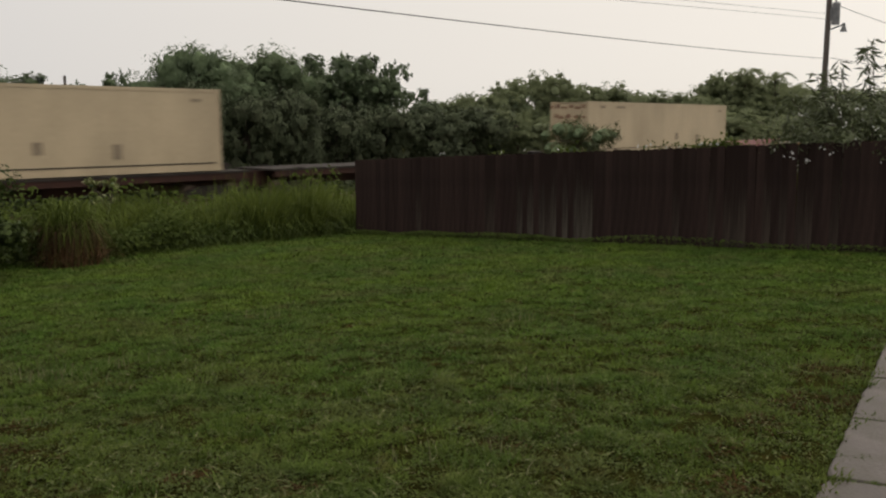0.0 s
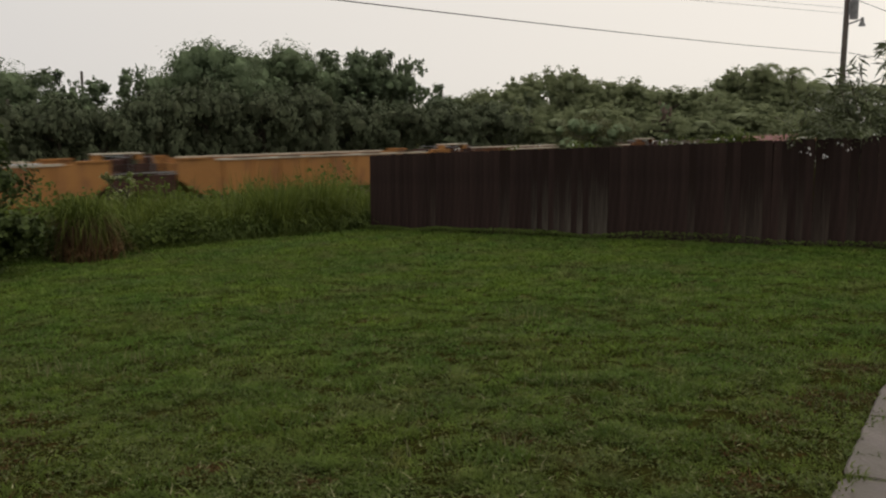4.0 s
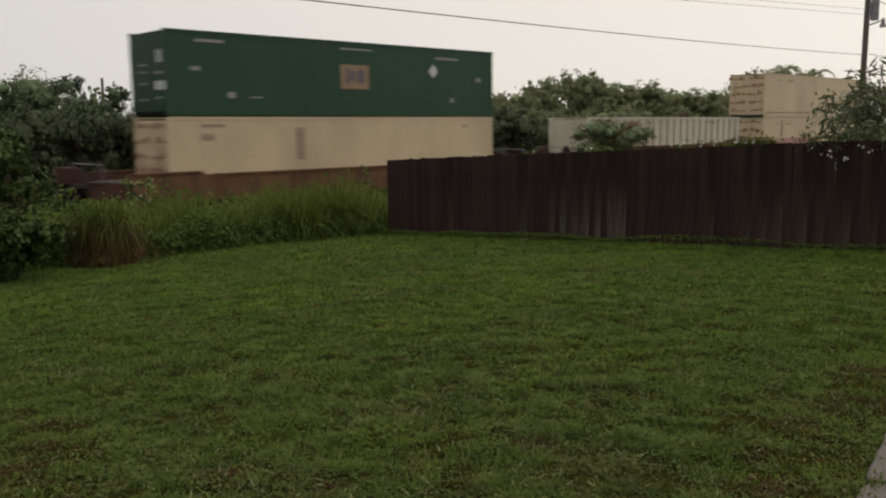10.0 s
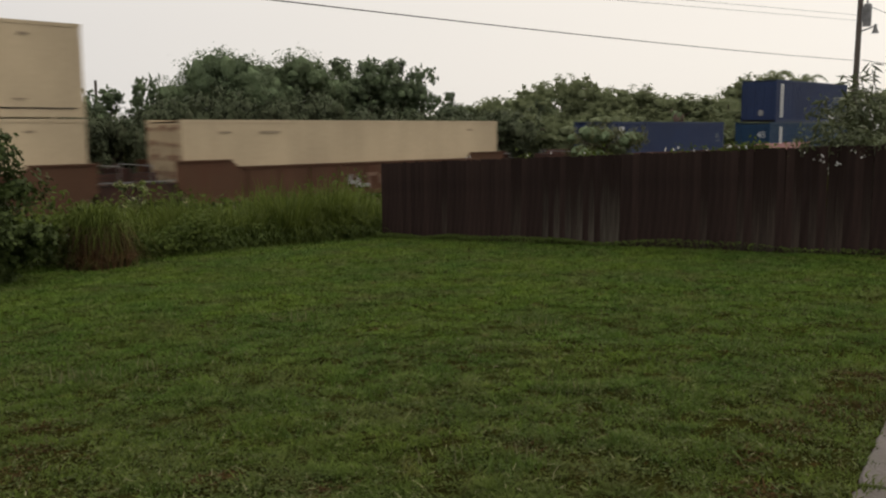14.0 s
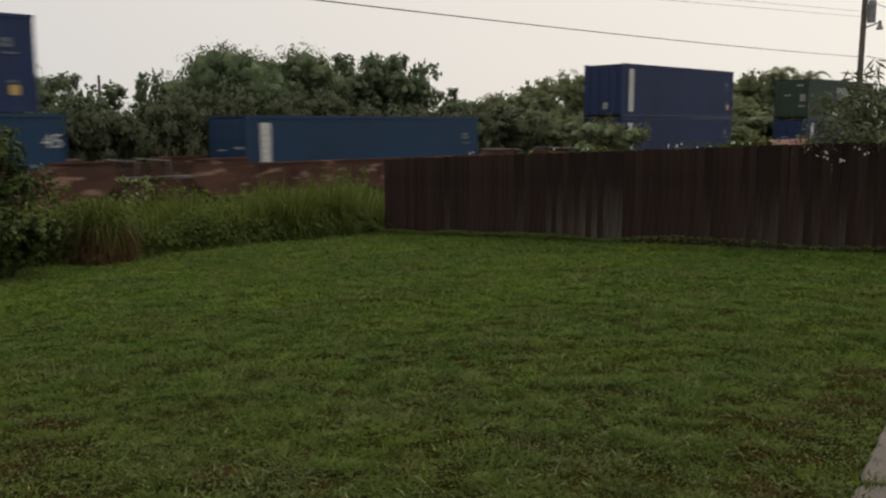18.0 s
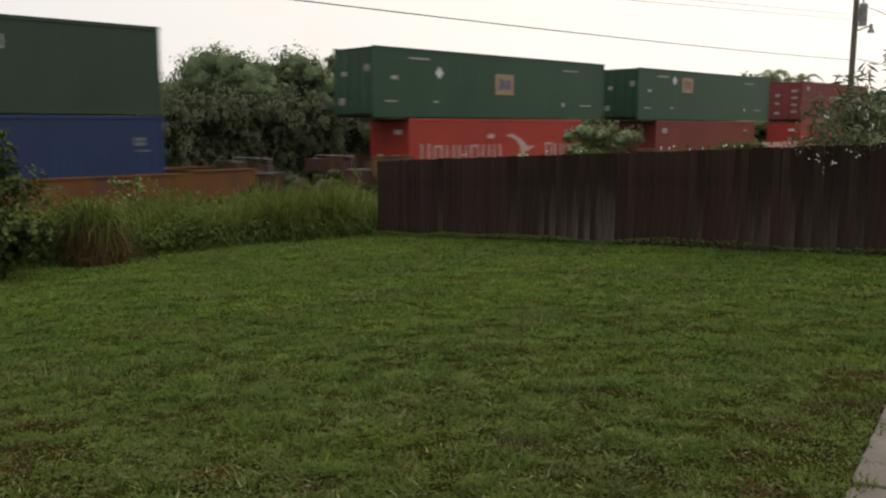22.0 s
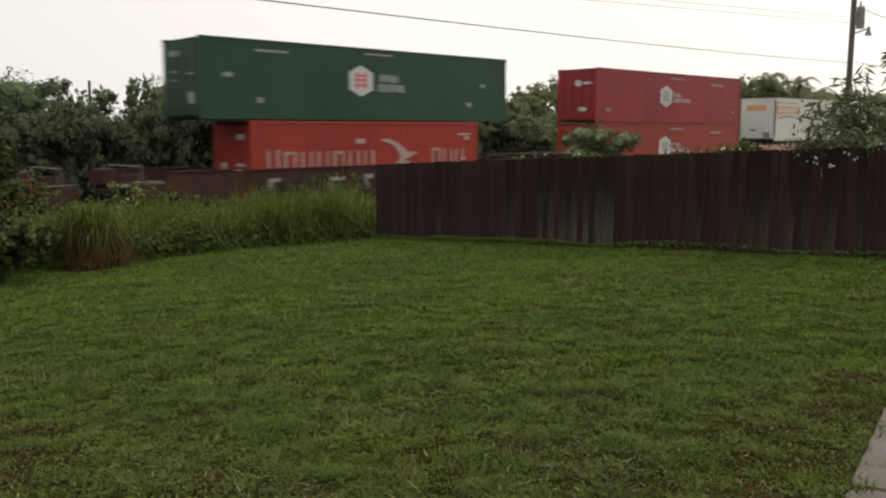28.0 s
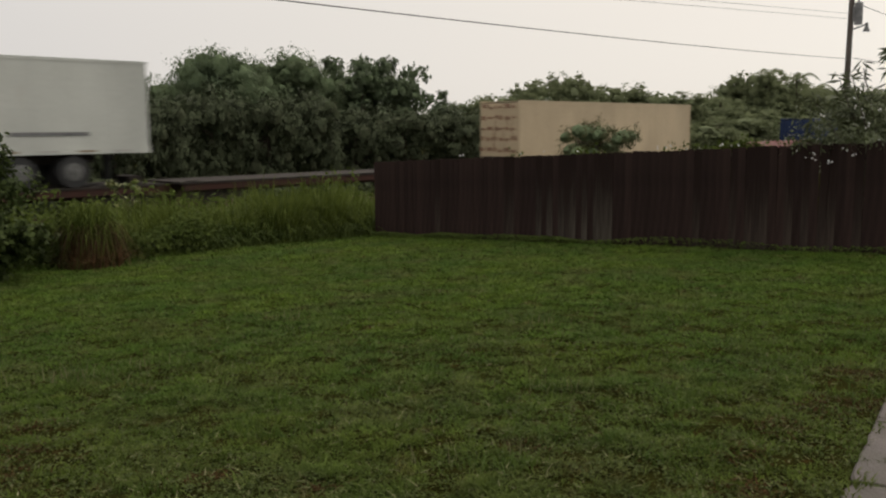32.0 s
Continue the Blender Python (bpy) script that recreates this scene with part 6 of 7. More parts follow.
def well_unit(paint_key, centre, half_low, half, low, high, trucks, label, tags=(), hitch=False, chipped=()):
    """One well of a container car: deep side sills between raised ends."""
    mat = P[paint_key]
    t = thing("well_car", label, "rail car", group="container well cars")
    gen = random.Random(int(centre * 13))
    for y in (-1.50, 1.42):
        bm = bmesh.new()
        e = half - 1.3
        add_plate(bm, [(-e, 0.95), (-e + 0.9, 0.36), (e - 0.9, 0.36), (e, 0.95), (e, high), (half_low + 0.35, high), (half_low, low), (-half_low, low), (-half_low - 0.35, high), (-e, high)], y, y + 0.08)
        part("side_sill", bm, mat, t)
        face = y - 0.06 if y < 0 else y + 0.082
        box("top_chord", -half_low + 0.02, half_low - 0.02, y - 0.05, y + 0.13, low + 0.002, low + 0.07, M["worn_edge"] if hitch and not chipped else mat, t)
        for x0, x1 in ((-e, -half_low - 0.36), (half_low + 0.36, e)):
            box("top_chord", x0, x1, y - 0.05, y + 0.13, high + 0.002, high + 0.06, mat, t)
        box("bottom_chord", -e + 0.95, e - 0.95, face, face + 0.058, 0.36, 0.48, mat, t)
        for x0, x1, up in chipped if y < 0 else ():
            box("edge_plate", x0, x1, y - 0.054, y + 0.05, low + 0.02 + up, low + 0.085 + up, M["worn_edge"], t, "pale worn edge plate")
        n = 9
        for i in range(n):
            x = -half_low + 0.3 + i * (2 * half_low - 0.6) / (n - 1)
            box("rib", x - 0.05, x + 0.05, face, face + 0.058, 0.482, low, mat, t)
    box("floor", -half_low, half_low, -1.41, 1.41, 0.3, 0.36, mat, t)
    for sgn in (-1, 1):
        x0, x1 = sorted((sgn * (half - 2.2), sgn * half))
        box("end_platform", x0, x1, -1.3, 1.3, 0.98, 1.1, M["dark_steel"], t)
        x0, x1 = sorted((sgn * (half_low + 0.5), sgn * (half_low + 0.58)))
        box("bulkhead", x0, x1, -1.41, 1.41, 0.38, 1.4, mat, t)
        x0, x1 = sorted((sgn * (half - 0.1), sgn * (half + 0.35)))
        box("coupler", x0, x1, -0.2, 0.2, 0.75, 0.95, M["dark_steel"], t)
        x0, x1 = sorted((sgn * (half - 1.28), sgn * (half + 0.02)))
        for y in (-1.38, 1.3):
            box("end_sill", x0, x1, y, y + 0.08, 0.5, 1.12, P["w_dark"], t)
        # Pale bar added for sky glints on wet platform edges; handrail lightened likewise.
        box("grab_bar", x0 + 0.05, x1 - 0.05, -1.42, -1.385, 1.2, 1.235, M["grey_metal"], t)
        x = sgn * (half - 0.5)
        bm = bmesh.new()
        add_tube(bm, (x, -1.25, 1.1), (x, -1.25, 1.75), 0.02, 0.02, 6)
        add_tube(bm, (x, 1.25, 1.1), (x, 1.25, 1.75), 0.02, 0.02, 6)
        add_tube(bm, (x, -1.25, 1.74), (x, 1.25, 1.74), 0.02, 0.02, 6)
        part("handrail", bm, M["grey_metal"], t)
        for dx in (0.25, 0.62):
            for k in range(4):
                box("ladder_rung", x - dx - 0.14, x - dx + 0.14, -1.43, -1.405, 1.122 + 0.13 * k, 1.147 + 0.13 * k, M["dark_steel"], t)
        bm = bmesh.new()
        add_tube(bm, (x + 0.1, -0.72, 1.58), (x + 0.14, -0.72, 1.58), 0.26, 0.26, 16)
        add_tube(bm, (x + 0.02, -0.72, 1.58), (x + 0.1, -0.72, 1.58), 0.05, 0.05, 8)
        part("brake_wheel", bm, P["w_dark"], t)
        tube("hose", (x + 0.2 * sgn, -0.35, 0.9), (x + 0.75 * sgn, -0.3, 0.6), 0.03, M["rubber"], t)
        box("riser_plate", x - 0.75, x - 0.45, -1.36, -1.3, 1.122, min(high, 1.5), P["w_peel"], t, "rusty riser plate")
        box("equipment_box", x - 0.42, x + 0.3, -1.02, -0.6, 1.105, 1.5, P["w_dark"], t)
        box("equipment_box", x - 0.7, x - 0.1, 0.2, 1.1, 1.105, 1.62, P["w_dark"], t)
        for dx in (-0.72, 0.4):
            tube("stanchion", (x + dx, -1.28, 1.1), (x + dx, -1.28, 1.72), 0.025, M["dark_steel"], t, sides=6)
    bx = half - 1.6
    box("brake_box", bx - 0.3, bx + 0.25, -1.1, -0.5, 1.102, 1.62, M["dark_steel"], t)
    if hitch:
        for x0, x1, mt in ((half_low + 1.0, half_low + 1.25, mat), (half_low + 2.4, half_low + 2.65, mat)):
            box("cone_post", x0, x1, -1.45, -1.2, high + 0.062, high + 0.24, mt, t)
        box("walkway", half_low + 1.0, half_low + 2.65, -1.48, -1.1, high + 0.242, high + 0.29, M["worn_edge"], t, "pale walkway grating")
    for x in trucks:
        truck(t, x)
    for tag in tags:
        name, mats, x0, x1, z0, z1 = tag
        x = x0
        while x < x1 - 0.2:
            w = gen.uniform(0.35, 0.95)
            lo, hi = z0 + gen.uniform(0, 0.25), z1 - gen.uniform(0, 0.2)
            sk = gen.uniform(-0.12, 0.12)
            a, b = x, min(x1, x + w)
            q = gen.random()
            if q < 0.4:
                pts = [(a, lo), (a + 0.14, lo), (a + 0.16 + sk, lo + (hi - lo) * 0.7), (b - 0.1 + sk, lo + (hi - lo) * 0.7), (b + sk, hi), (a + sk, hi)]
            elif q < 0.7:
                pts = [(a, lo), (b, lo), (b + sk * 0.5, lo + 0.14), (a + 0.17, lo + 0.18), (a + 0.17 + sk, hi), (a + sk, hi - 0.05)]
            else:
                pts = [(a, lo), (a + 0.16, lo), (b, hi - 0.1), (b - 0.1, hi), (a + 0.1, hi - 0.12)]
            polygon_plate("graffiti", pts, -1.562 - 0.004 * gen.random(), 0.004, M[gen.choice(mats)], t, "sprayed graffiti")
            x += w * 0.92
    TRAIN.append((t, centre, 0.0))
    return t


def flat_unit(paint_key, centre, half, deck, label, wide=1.3):
    """A flat container car: centre sill, narrow deck and cross bearers on two trucks."""
    mat = P[paint_key]
    t = thing("flat_car", label, "rail car", group="flat container cars")
    box("centre_sill", -half, half, -0.35, 0.35, 0.62, deck - 0.13, mat, t)
    for y0, y1 in ((-wide, -wide + 0.14), (wide - 0.14, wide)):
        box("side_sill", -half + 0.3, half - 0.3, y0, y1, deck - 0.34, deck - 0.12, mat, t)
    box("deck", -half + 0.2, half - 0.2, -wide - 0.03, wide + 0.03, deck - 0.118, deck - 0.04, M["dark_steel"], t)
    for i in range(8):
        x = -half + 1.0 + i * (2 * half - 2.0) / 7
        box("cross_bearer", x - 0.1, x + 0.1, -wide + 0.142, -0.352, deck - 0.4, deck - 0.122, mat, t)
        box("cross_bearer", x - 0.1, x + 0.1, 0.352, wide - 0.142, deck - 0.4, deck - 0.122, mat, t)
    for x in (-8.1, -8.35 + 0.5, 7.6, 7.85):
        for y in (-1.2, 1.05):
            box("pedestal", x - 0.1, x + 0.1, y, y + 0.15, deck - 0.038, deck - 0.002, M["dark_steel"], t)
    bm = bmesh.new()
    add_plate(bm, [(half - 1.0, deck - 0.036), (half - 0.7, deck - 0.036), (half - 0.55, deck + 0.16), (half - 0.75, deck + 0.24), (half - 1.1, deck + 0.2)], -0.5, 0.5)
    part("hitch", bm, M["dark_steel"], t)
    for x in (-half + 1.6, half - 1.6):
        truck(t, x)
    TRAIN.append((t, centre, 0.0))
    return t


# flat cars that lead, with cream boxes on two of them
LEAD = "dark brown flat container car with a narrow deck"
for c in (-236.11, -216.49, -196.87):
    flat_unit("w_dark", c, 9.5, 1.33, LEAD)
for c in (-236.11, -196.87):
    t = container("cream", 16.154, c, 1.33, "rust-stained cream box container riding on a flat car", "plain")
    small_marks(t, [(3.2, 2.6, 0.9, 0.12), (1.4, 2.6, 0.5, 0.14), (12.2, 0.75, 0.3, 0.5), (15.2, 2.5, 0.4, 0.1), (9.6, 0.9, 0.3, 0.4)], M["cream_mark"])
    plate(t, 0.2, 0.26, 15.9, 0.30, M["dark_steel"])

# five empty wells
E_LBL = "empty faded yellow container well car with pale worn top edges"
for c, key, lbl in ((-178.6, "w_yellow", E_LBL), (-162.8, "w_yellow", E_LBL), (-146.8, "w_ochre", "empty ochre container well car with pale graffiti"),
                    (-130.6, "w_drab", "empty grey container well car covered in faded graffiti"), (-114.4, "w_dull", "empty dull yellow container well car with pale worn edges")):
    tags = ()
    if key == "w_ochre":
        tags = (("g", ("white_mark", "pale_tag", "pale_tag"), -6.0, 1.4, 0.55, 1.5),)
    if key == "w_drab":
        tags = (("g", ("pale_tag", "pale_tag", "dark_steel"), -6.2, 6.2, 0.5, 1.5), ("h", ("dark_steel", "pale_tag"), -6.0, 6.0, 0.6, 1.4))
    w = well_unit(key, c, 5.2, 8.0, 1.55, 1.62, (-7.98,), lbl, tags, hitch=key != "w_drab")
    for x in range(-4, 5, 2):
        box("edge_plate", x - 0.45, x + 0.45, -1.56, -1.4, 1.622, 1.665, M["white_mark"] if c < -170 or c > -120 else P["w_tan"], w, "pale worn edge plate")
well_unit("w_amber", -93.75, 5.85, 10.9, 1.55, 1.66, (-9.2, 9.2), "empty ochre container well car with pale chipped edges", hitch=True,
          chipped=((-5.6, -5.0, 0), (-4.7, -3.5, 0.002), (-3.3, -2.9, -0.06), (-2.1, 0.0, 0.002), (0.35, 0.75, -0.06), (1.2, 2.9, 0.002), (3.6, 3.95, -0.06), (4.1, 4.9, 0.01)))

S1 = "brown container well car carrying stacked containers"
well_unit("w_tan", -70.25, 6.6, 10.9, 1.24, 1.36, (-9.2, 9.2), S1)
t = container("cream", 16.154, -70.25, 0.39, "cream box container sunk in a well car, under a green one", "plain")
small_marks(t, [(1.7, 2.6, 0.9, 0.1), (1.5, 2.2, 0.5, 0.2), (14.3, 2.5, 0.3, 0.1), (5.4, 1.9, 0.4, 1.2)], M["cream_mark"])
t = container("green", 16.154, -70.25, 3.335, "dark green container with a tan placard, stacked on cream", "sheet")
plate(t, 7.38, 1.05, 8.81, 2.0, M["tan_mark"])
small_marks(t, [(7.75, 1.55, 0.16, 0.62), (8.0, 1.55, 0.2, 0.4), (8.4, 1.55, 0.34, 0.5)], M["navy_mark"])
shape(t, [(12.15, 1.9), (12.41, 1.6), (12.67, 1.9), (12.41, 2.2)], M["white_mark"])
small_marks(t, [(1.1, 1.6, 0.35, 0.14), (2.5, 0.72, 0.3, 0.22), (3.54, 0.65, 0.5, 0.06), (13.53, 0.68, 0.2, 0.2), (1.7, 2.56, 1.1, 0.1), (8.2, 2.6, 1.6, 0.07), (13.2, 2.45, 1.3, 0.1), (15.2, 1.6, 0.3, 0.2)], M["pale_tag"])
end_marks(t, M["white_mark"], [(-0.9, 2.0, 0.35, 0.42), (-0.9, 1.02, 0.7, 0.3)])
end_marks(t, M["pale_tag"], [(0.35, 1.75, 0.55, 0.07), (0.35, 1.5, 0.55, 0.07), (-0.85, 1.45, 0.6, 0.08), (0.35, 1.1, 0.5, 0.07), (-0.8, 0.6, 0.5, 0.07), (0.4, 0.55, 0.5, 0.07)])

# three-unit car: corrugated pale box, cream stack, cream single
S3 = "red-brown container well car"
well_unit("w_rust", -46.9, 5.85, 9.65, 1.62, 1.82, (-9.4,), S3 + " with a scratched side")
well_unit("w_rust", -27.3, 5.85, 9.65, 1.5, 1.82, (-9.73,), S3 + " with black and white graffiti",
          (("g", ("black_mark", "pale_tag", "pale_tag", "w_patch"), -4.6, 5.6, 0.5, 1.46), ("h", ("black_mark", "pale_tag"), -5.6, 5.0, 0.45, 1.3)))
well_unit("w_rust", -7.85, 5.85, 9.65, 1.55, 1.82, (-9.73, 9.4), S3 + " with faded orange sides", (("g", ("w_patch", "pale_tag"), -1.0, 2.0, 0.6, 1.2),))
t = container("pale", 16.154, -46.82, 0.39, "pale grey ribbed container with darker recesses in a well car", "bead")
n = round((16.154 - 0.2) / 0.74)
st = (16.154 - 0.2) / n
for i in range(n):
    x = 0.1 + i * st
    # A strip of darker beige set into each recess.
    box("recess", x + st * 0.36 - 8.077, x + st * 0.64 - 8.077, -W2 + 0.046, -W2 + 0.059, 0.16, 2.78, M["recess"], t, "darker recessed panel")
plate(t, 3.5, 1.85, 4.7, 2.66, M["w_patch"])
plate(t, 3.75, 2.2, 4.2, 2.45, M["dark_steel"])
plate(t, 3.0, 2.25, 3.35, 2.6, M["dark_steel"])
small_marks(t, [(12.65, 2.6, 0.9, 0.07), (2.0, 2.6, 0.7, 0.1)], M["pale_tag"])
for fl, lbl in ((0.39, "cream box container sunk in a well car, under another"), (3.335, "tall cream box container stacked on another cream one")):
    t = container("cream", 16.154, -27.25, fl, lbl, "plain")
    small_marks(t, [(3.7, 2.45, 0.9, 0.09), (1.9, 2.45, 0.5, 0.07), (14.4, 2.5, 0.3, 0.08), (14.2, 0.55, 0.4, 0.05), (1.9, 0.55, 0.3, 0.05)], M["cream_mark"])
    plate(t, 0.2, 0.26, 15.9, 0.30, M["dark_steel"])
    if fl > 1:
        shape(t, [(9.7, 0.75), (9.95, 0.62), (10.2, 0.75), (10.2, 1.0), (9.95, 1.12), (9.7, 1.0)], M["cream_mark"])
    else:
        plate(t, 2.5, 0.2, 2.8, 2.7, M["cream_mark"])
t = container("cream", 16.154, -7.8, 0.39, "cream box container alone in a red-brown well car", "plain")
small_marks(t, [(3.6, 2.45, 0.9, 0.09), (1.7, 2.45, 0.5, 0.07), (14.3, 2.5, 0.3, 0.08)], M["cream_mark"])

# three-unit car of blue boxes
S4 = "dark brown container well car with peeling paint"
for c, tr in ((15.74, (-9.73,)), (35.19, (-9.73,)), (54.64, (-9.73, 9.4))):
    well_unit("w_peel", c, 5.85, 9.65, 1.5, 1.72, tr, S4)


def blue_box(key, centre, floor, label, length=12.192, stripe=(0.6, 1.05), squares=False):
    t = container(key, length, centre, floor, label, "iso")
    plate(t, stripe[0], 0.3, stripe[1], 2.62, M["white_mark"])
    x = (stripe[0] + stripe[1]) / 2
    for i in range(9):
        plate(t, x - 0.13, 0.5 + i * 0.23, x + 0.13, 0.62 + i * 0.23, M["faint_mark"]).location.y = -0.005
    small_marks(t, [(length - 0.85, 2.12, 0.36, 0.12), (length - 0.85, 1.97, 0.4, 0.12), (length - 0.75, 1.74, 0.5, 0.06), (length - 0.7, 0.9, 0.3, 0.08)], M["dim_mark"])
    if squares:
        plate(t, length - 0.8, 0.5, length - 0.52, 0.8, M["amber_tag"])
        end_marks(t, M["pale_tag"], [(-0.2, 0.62, 0.36, 0.36)])
    else:
        end_marks(t, M["pale_tag"], [(-0.8, 1.7, 0.6, 0.08), (-0.8, 1.3, 0.6, 0.08), (0.4, 1.6, 0.5, 0.07), (0.4, 1.1, 0.5, 0.07), (-0.8, 0.8, 0.6, 0.08)])
    return t


blue_box("navy", 15.74, 0.39, "navy container with a white stripe alone in a well car")
big = container("teal", 13.716, 35.19, 0.39, "long slate-blue container under a shorter navy one", "iso")
plate(big, 1.4, 0.3, 1.84, 2.6, M["white_mark"])
small_marks(big, [(12.6, 1.3, 0.5, 0.1), (12.6, 1.1, 0.5, 0.1)], M["dim_mark"])
small_marks(big, [(5.6, 0.95, 0.5, 0.7)], M["navy_mark"])


def number_mark(t, text, m, size):
    cu = bpy.data.curves.new("number", "FONT")
    cu.body, cu.size, cu.extrude, cu.align_x = text, size, 0.003, "CENTER"
    cu.materials.append(M["white_mark"])
    ob = new("number", cu)
    ob.parent = t
    ob.matrix_basis = m
    return ob


number_mark(big, "45", Matrix.Translation((6.45, -W2 - 0.012, 1.85)) @ pose(0, 0, 0, 90, 0, 0), 0.62)
number_mark(big, "45", Matrix.Translation((-6.91, -0.7, 1.85)) @ pose(0, 0, 0, 90, 0, -90), 0.62)
blue_box("navy", 35.19, 3.335, "navy container with a white stripe stacked on a longer one", squares=True)
blue_box("teal", 54.64, 0.39, "slate-blue container with a white stripe alone in a well car")

S5 = "faded ochre container well car under blue containers"
for c in (78.28, 101.74):
    well_unit("w_ochre", c, 6.6, 10.9, 1.28, 1.36, (-9.2, 9.2), S5)
blue_box("navy", 78.28, 0.39, "navy blue container with a white stripe, under another")
blue_box("navy", 78.28, 3.335, "navy blue container with a white stripe, stacked on another", squares=True)
blue_box("navy", 101.74, 0.39, "navy blue container with a white stripe, under a green one")
t = container("moss", 12.192, 101.74, 3.335, "deep green container with white bars stacked on a blue one", "iso")
name_bars(t, 4.85, 7.25, 1.9, 2.32, 7, M["white_mark"], 0.25, 1.05)
end_marks(t, M["pale_tag"], [(-0.85, 1.5, 0.4, 0.5), (0.3, 1.7, 0.5, 0.1), (-0.8, 0.9, 0.5, 0.1), (-0.6, 2.4, 0.5, 0.12)])

# three-unit car: two green stacks and a maroon one over red boxes
well_unit("w_tan", 125.26, 5.85, 9.65, 1.42, 1.66, (-9.4,), "brown container well car covered in dull graffiti",
          (("g", ("w_patch", "dark_steel", "cream_mark", "dark_steel"), -5.8, 5.8, 0.5, 1.38), ("h", ("dark_steel", "pale_tag"), -8.0, 7.5, 0.9, 1.3)))
w = well_unit("w_ochre", 144.75, 5.85, 9.65, 1.45, 1.66, (-9.73,), "ochre container well car with a white owner's panel")
box("placard", -0.95, 1.35, -1.575, -1.562, 0.88, 1.36, M["black_mark"], w)
for i in range(6):
    box("lettering", -0.8 + i * 0.34, -0.58 + i * 0.34, -1.582, -1.577, 0.98, 1.26, M["white_mark"], w)
well_unit("w_tan", 164.28, 5.85, 9.65, 1.4, 1.66, (-9.73, 9.4), "brown container well car with large white graffiti",
          (("g", ("pale_tag", "pale_tag", "white_mark"), -5.6, 0.5, 0.45, 1.36),))
RED40 = "red container with white bars and a swoosh"
for c, key in ((125.26, "red"), (164.28, "red"), (211.26, "red")):
    t = container(key, 12.192, c, 0.39, RED40, "iso")
    shipping_line_marks(t, 0.0)
    end_marks(t, M["white_mark"], [(-0.6, 1.25, 0.7, 0.1), (-0.6, 1.05, 0.7, 0.1), (-0.6, 2.3, 0.5, 0.2), (0.6, 1.2, 0.3, 0.25)])
t = container("brick", 12.192, 144.73, 0.39, "faded brick-red container beneath a green one", "iso")
small_marks(t, [(0.9, 2.3, 0.5, 0.3), (10.9, 2.3, 0.5, 0.1)], M["pale_tag"])
for c, x0, x1, z0, z1, wx, wz in ((125.26, 7.46, 8.76, 1.08, 2.04, 3.8, 1.93), (144.73, 4.7, 5.93, 1.62, 2.49, 3.85, 2.29)):
    t = container("green", 16.154, c, 3.335, "dark green container with a tan placard stacked on red", "sheet")
    plate(t, x0, z0, x1, z1, M["tan_mark"])
    xm, zm = (x0 + x1) / 2, (z0 + z1) / 2
    small_marks(t, [(xm - 0.3, zm, 0.14, 0.6), (xm - 0.08, zm, 0.2, 0.42), (xm + 0.28, zm, 0.3, 0.45)],
                M["navy_mark"] if c < 130 else M["w_patch"])
    for o in t.children:
        if o.name.startswith("marking") and o.data.materials[0] in (M["navy_mark"], M["w_patch"]):
            o.location.y = -0.006
    shape(t, [(wx - 0.24, wz), (wx, wz - 0.28), (wx + 0.24, wz), (wx, wz + 0.28)], M["white_mark"])
    small_marks(t, [(1.15, 1.64, 0.35, 0.16), (14.5, 0.67, 0.9, 0.07), (3.6, 0.68, 0.3, 0.1), (0.96, 0.66, 0.7, 0.07), (12.64, 0.69, 0.2, 0.2), (2.6, 2.48, 1.2, 0.08), (13.2, 2.4, 1.2, 0.07)], M["pale_tag"])
    end_marks(t, M["pale_tag"], [(-0.9, 2.0, 0.3, 0.3), (0.8, 0.65, 0.35, 0.3), (0.6, 1.8, 0.3, 0.2)])
t = container("maroon", 12.192, 164.28, 3.335, "maroon container stacked on a red one", "iso")
small_marks(t, [(0.9, 2.4, 0.4, 0.3), (8.6, 1.95, 0.5, 0.1), (11.6, 1.0, 0.25, 0.25), (11.4, 1.8, 0.3, 0.1)], M["pale_tag"])
end_marks(t, M["pale_tag"], [(-0.7, 2.2, 0.5, 0.2), (-0.7, 1.7, 0.5, 0.16), (-0.7, 1.2, 0.5, 0.16), (0.6, 1.9, 0.4, 0.2), (0.6, 1.3, 0.4, 0.16), (-0.7, 0.7, 0.5, 0.16), (0.6, 0.6, 0.4, 0.16)])

# single cars: green boxes with a white badge
well_unit("w_ochre", 187.77, 6.6, 10.9, 1.3, 1.4, (-9.2, 9.2), "ochre container well car under two green containers")
well_unit("w_dark", 211.26, 6.6, 10.9, 1.45, 1.5, (-9.2, 9.2), "dark brown container well car under a red container", (("g", ("pale_tag", "dark_steel", "dark_steel"), -6, 6, 0.5, 1.3),))
well_unit("w_peel", 234.72, 6.6, 10.9, 1.45, 1.5, (-9.2, 9.2), "rusty brown container well car under red containers")
t = container("green", 16.154, 187.77, 0.39, "dark green box container beneath another green one", "sheet")
shape(t, [(11.0, 0.95), (11.3, 0.7), (11.6, 0.95), (11.6, 1.2), (11.3, 1.45), (11.0, 1.2)], M["white_mark"])
small_marks(t, [(13.3, 2.5, 1.3, 0.1), (14.6, 2.5, 0.4, 0.1), (14.9, 1.0, 0.3, 0.2), (3.0, 2.5, 0.8, 0.08)], M["pale_tag"])
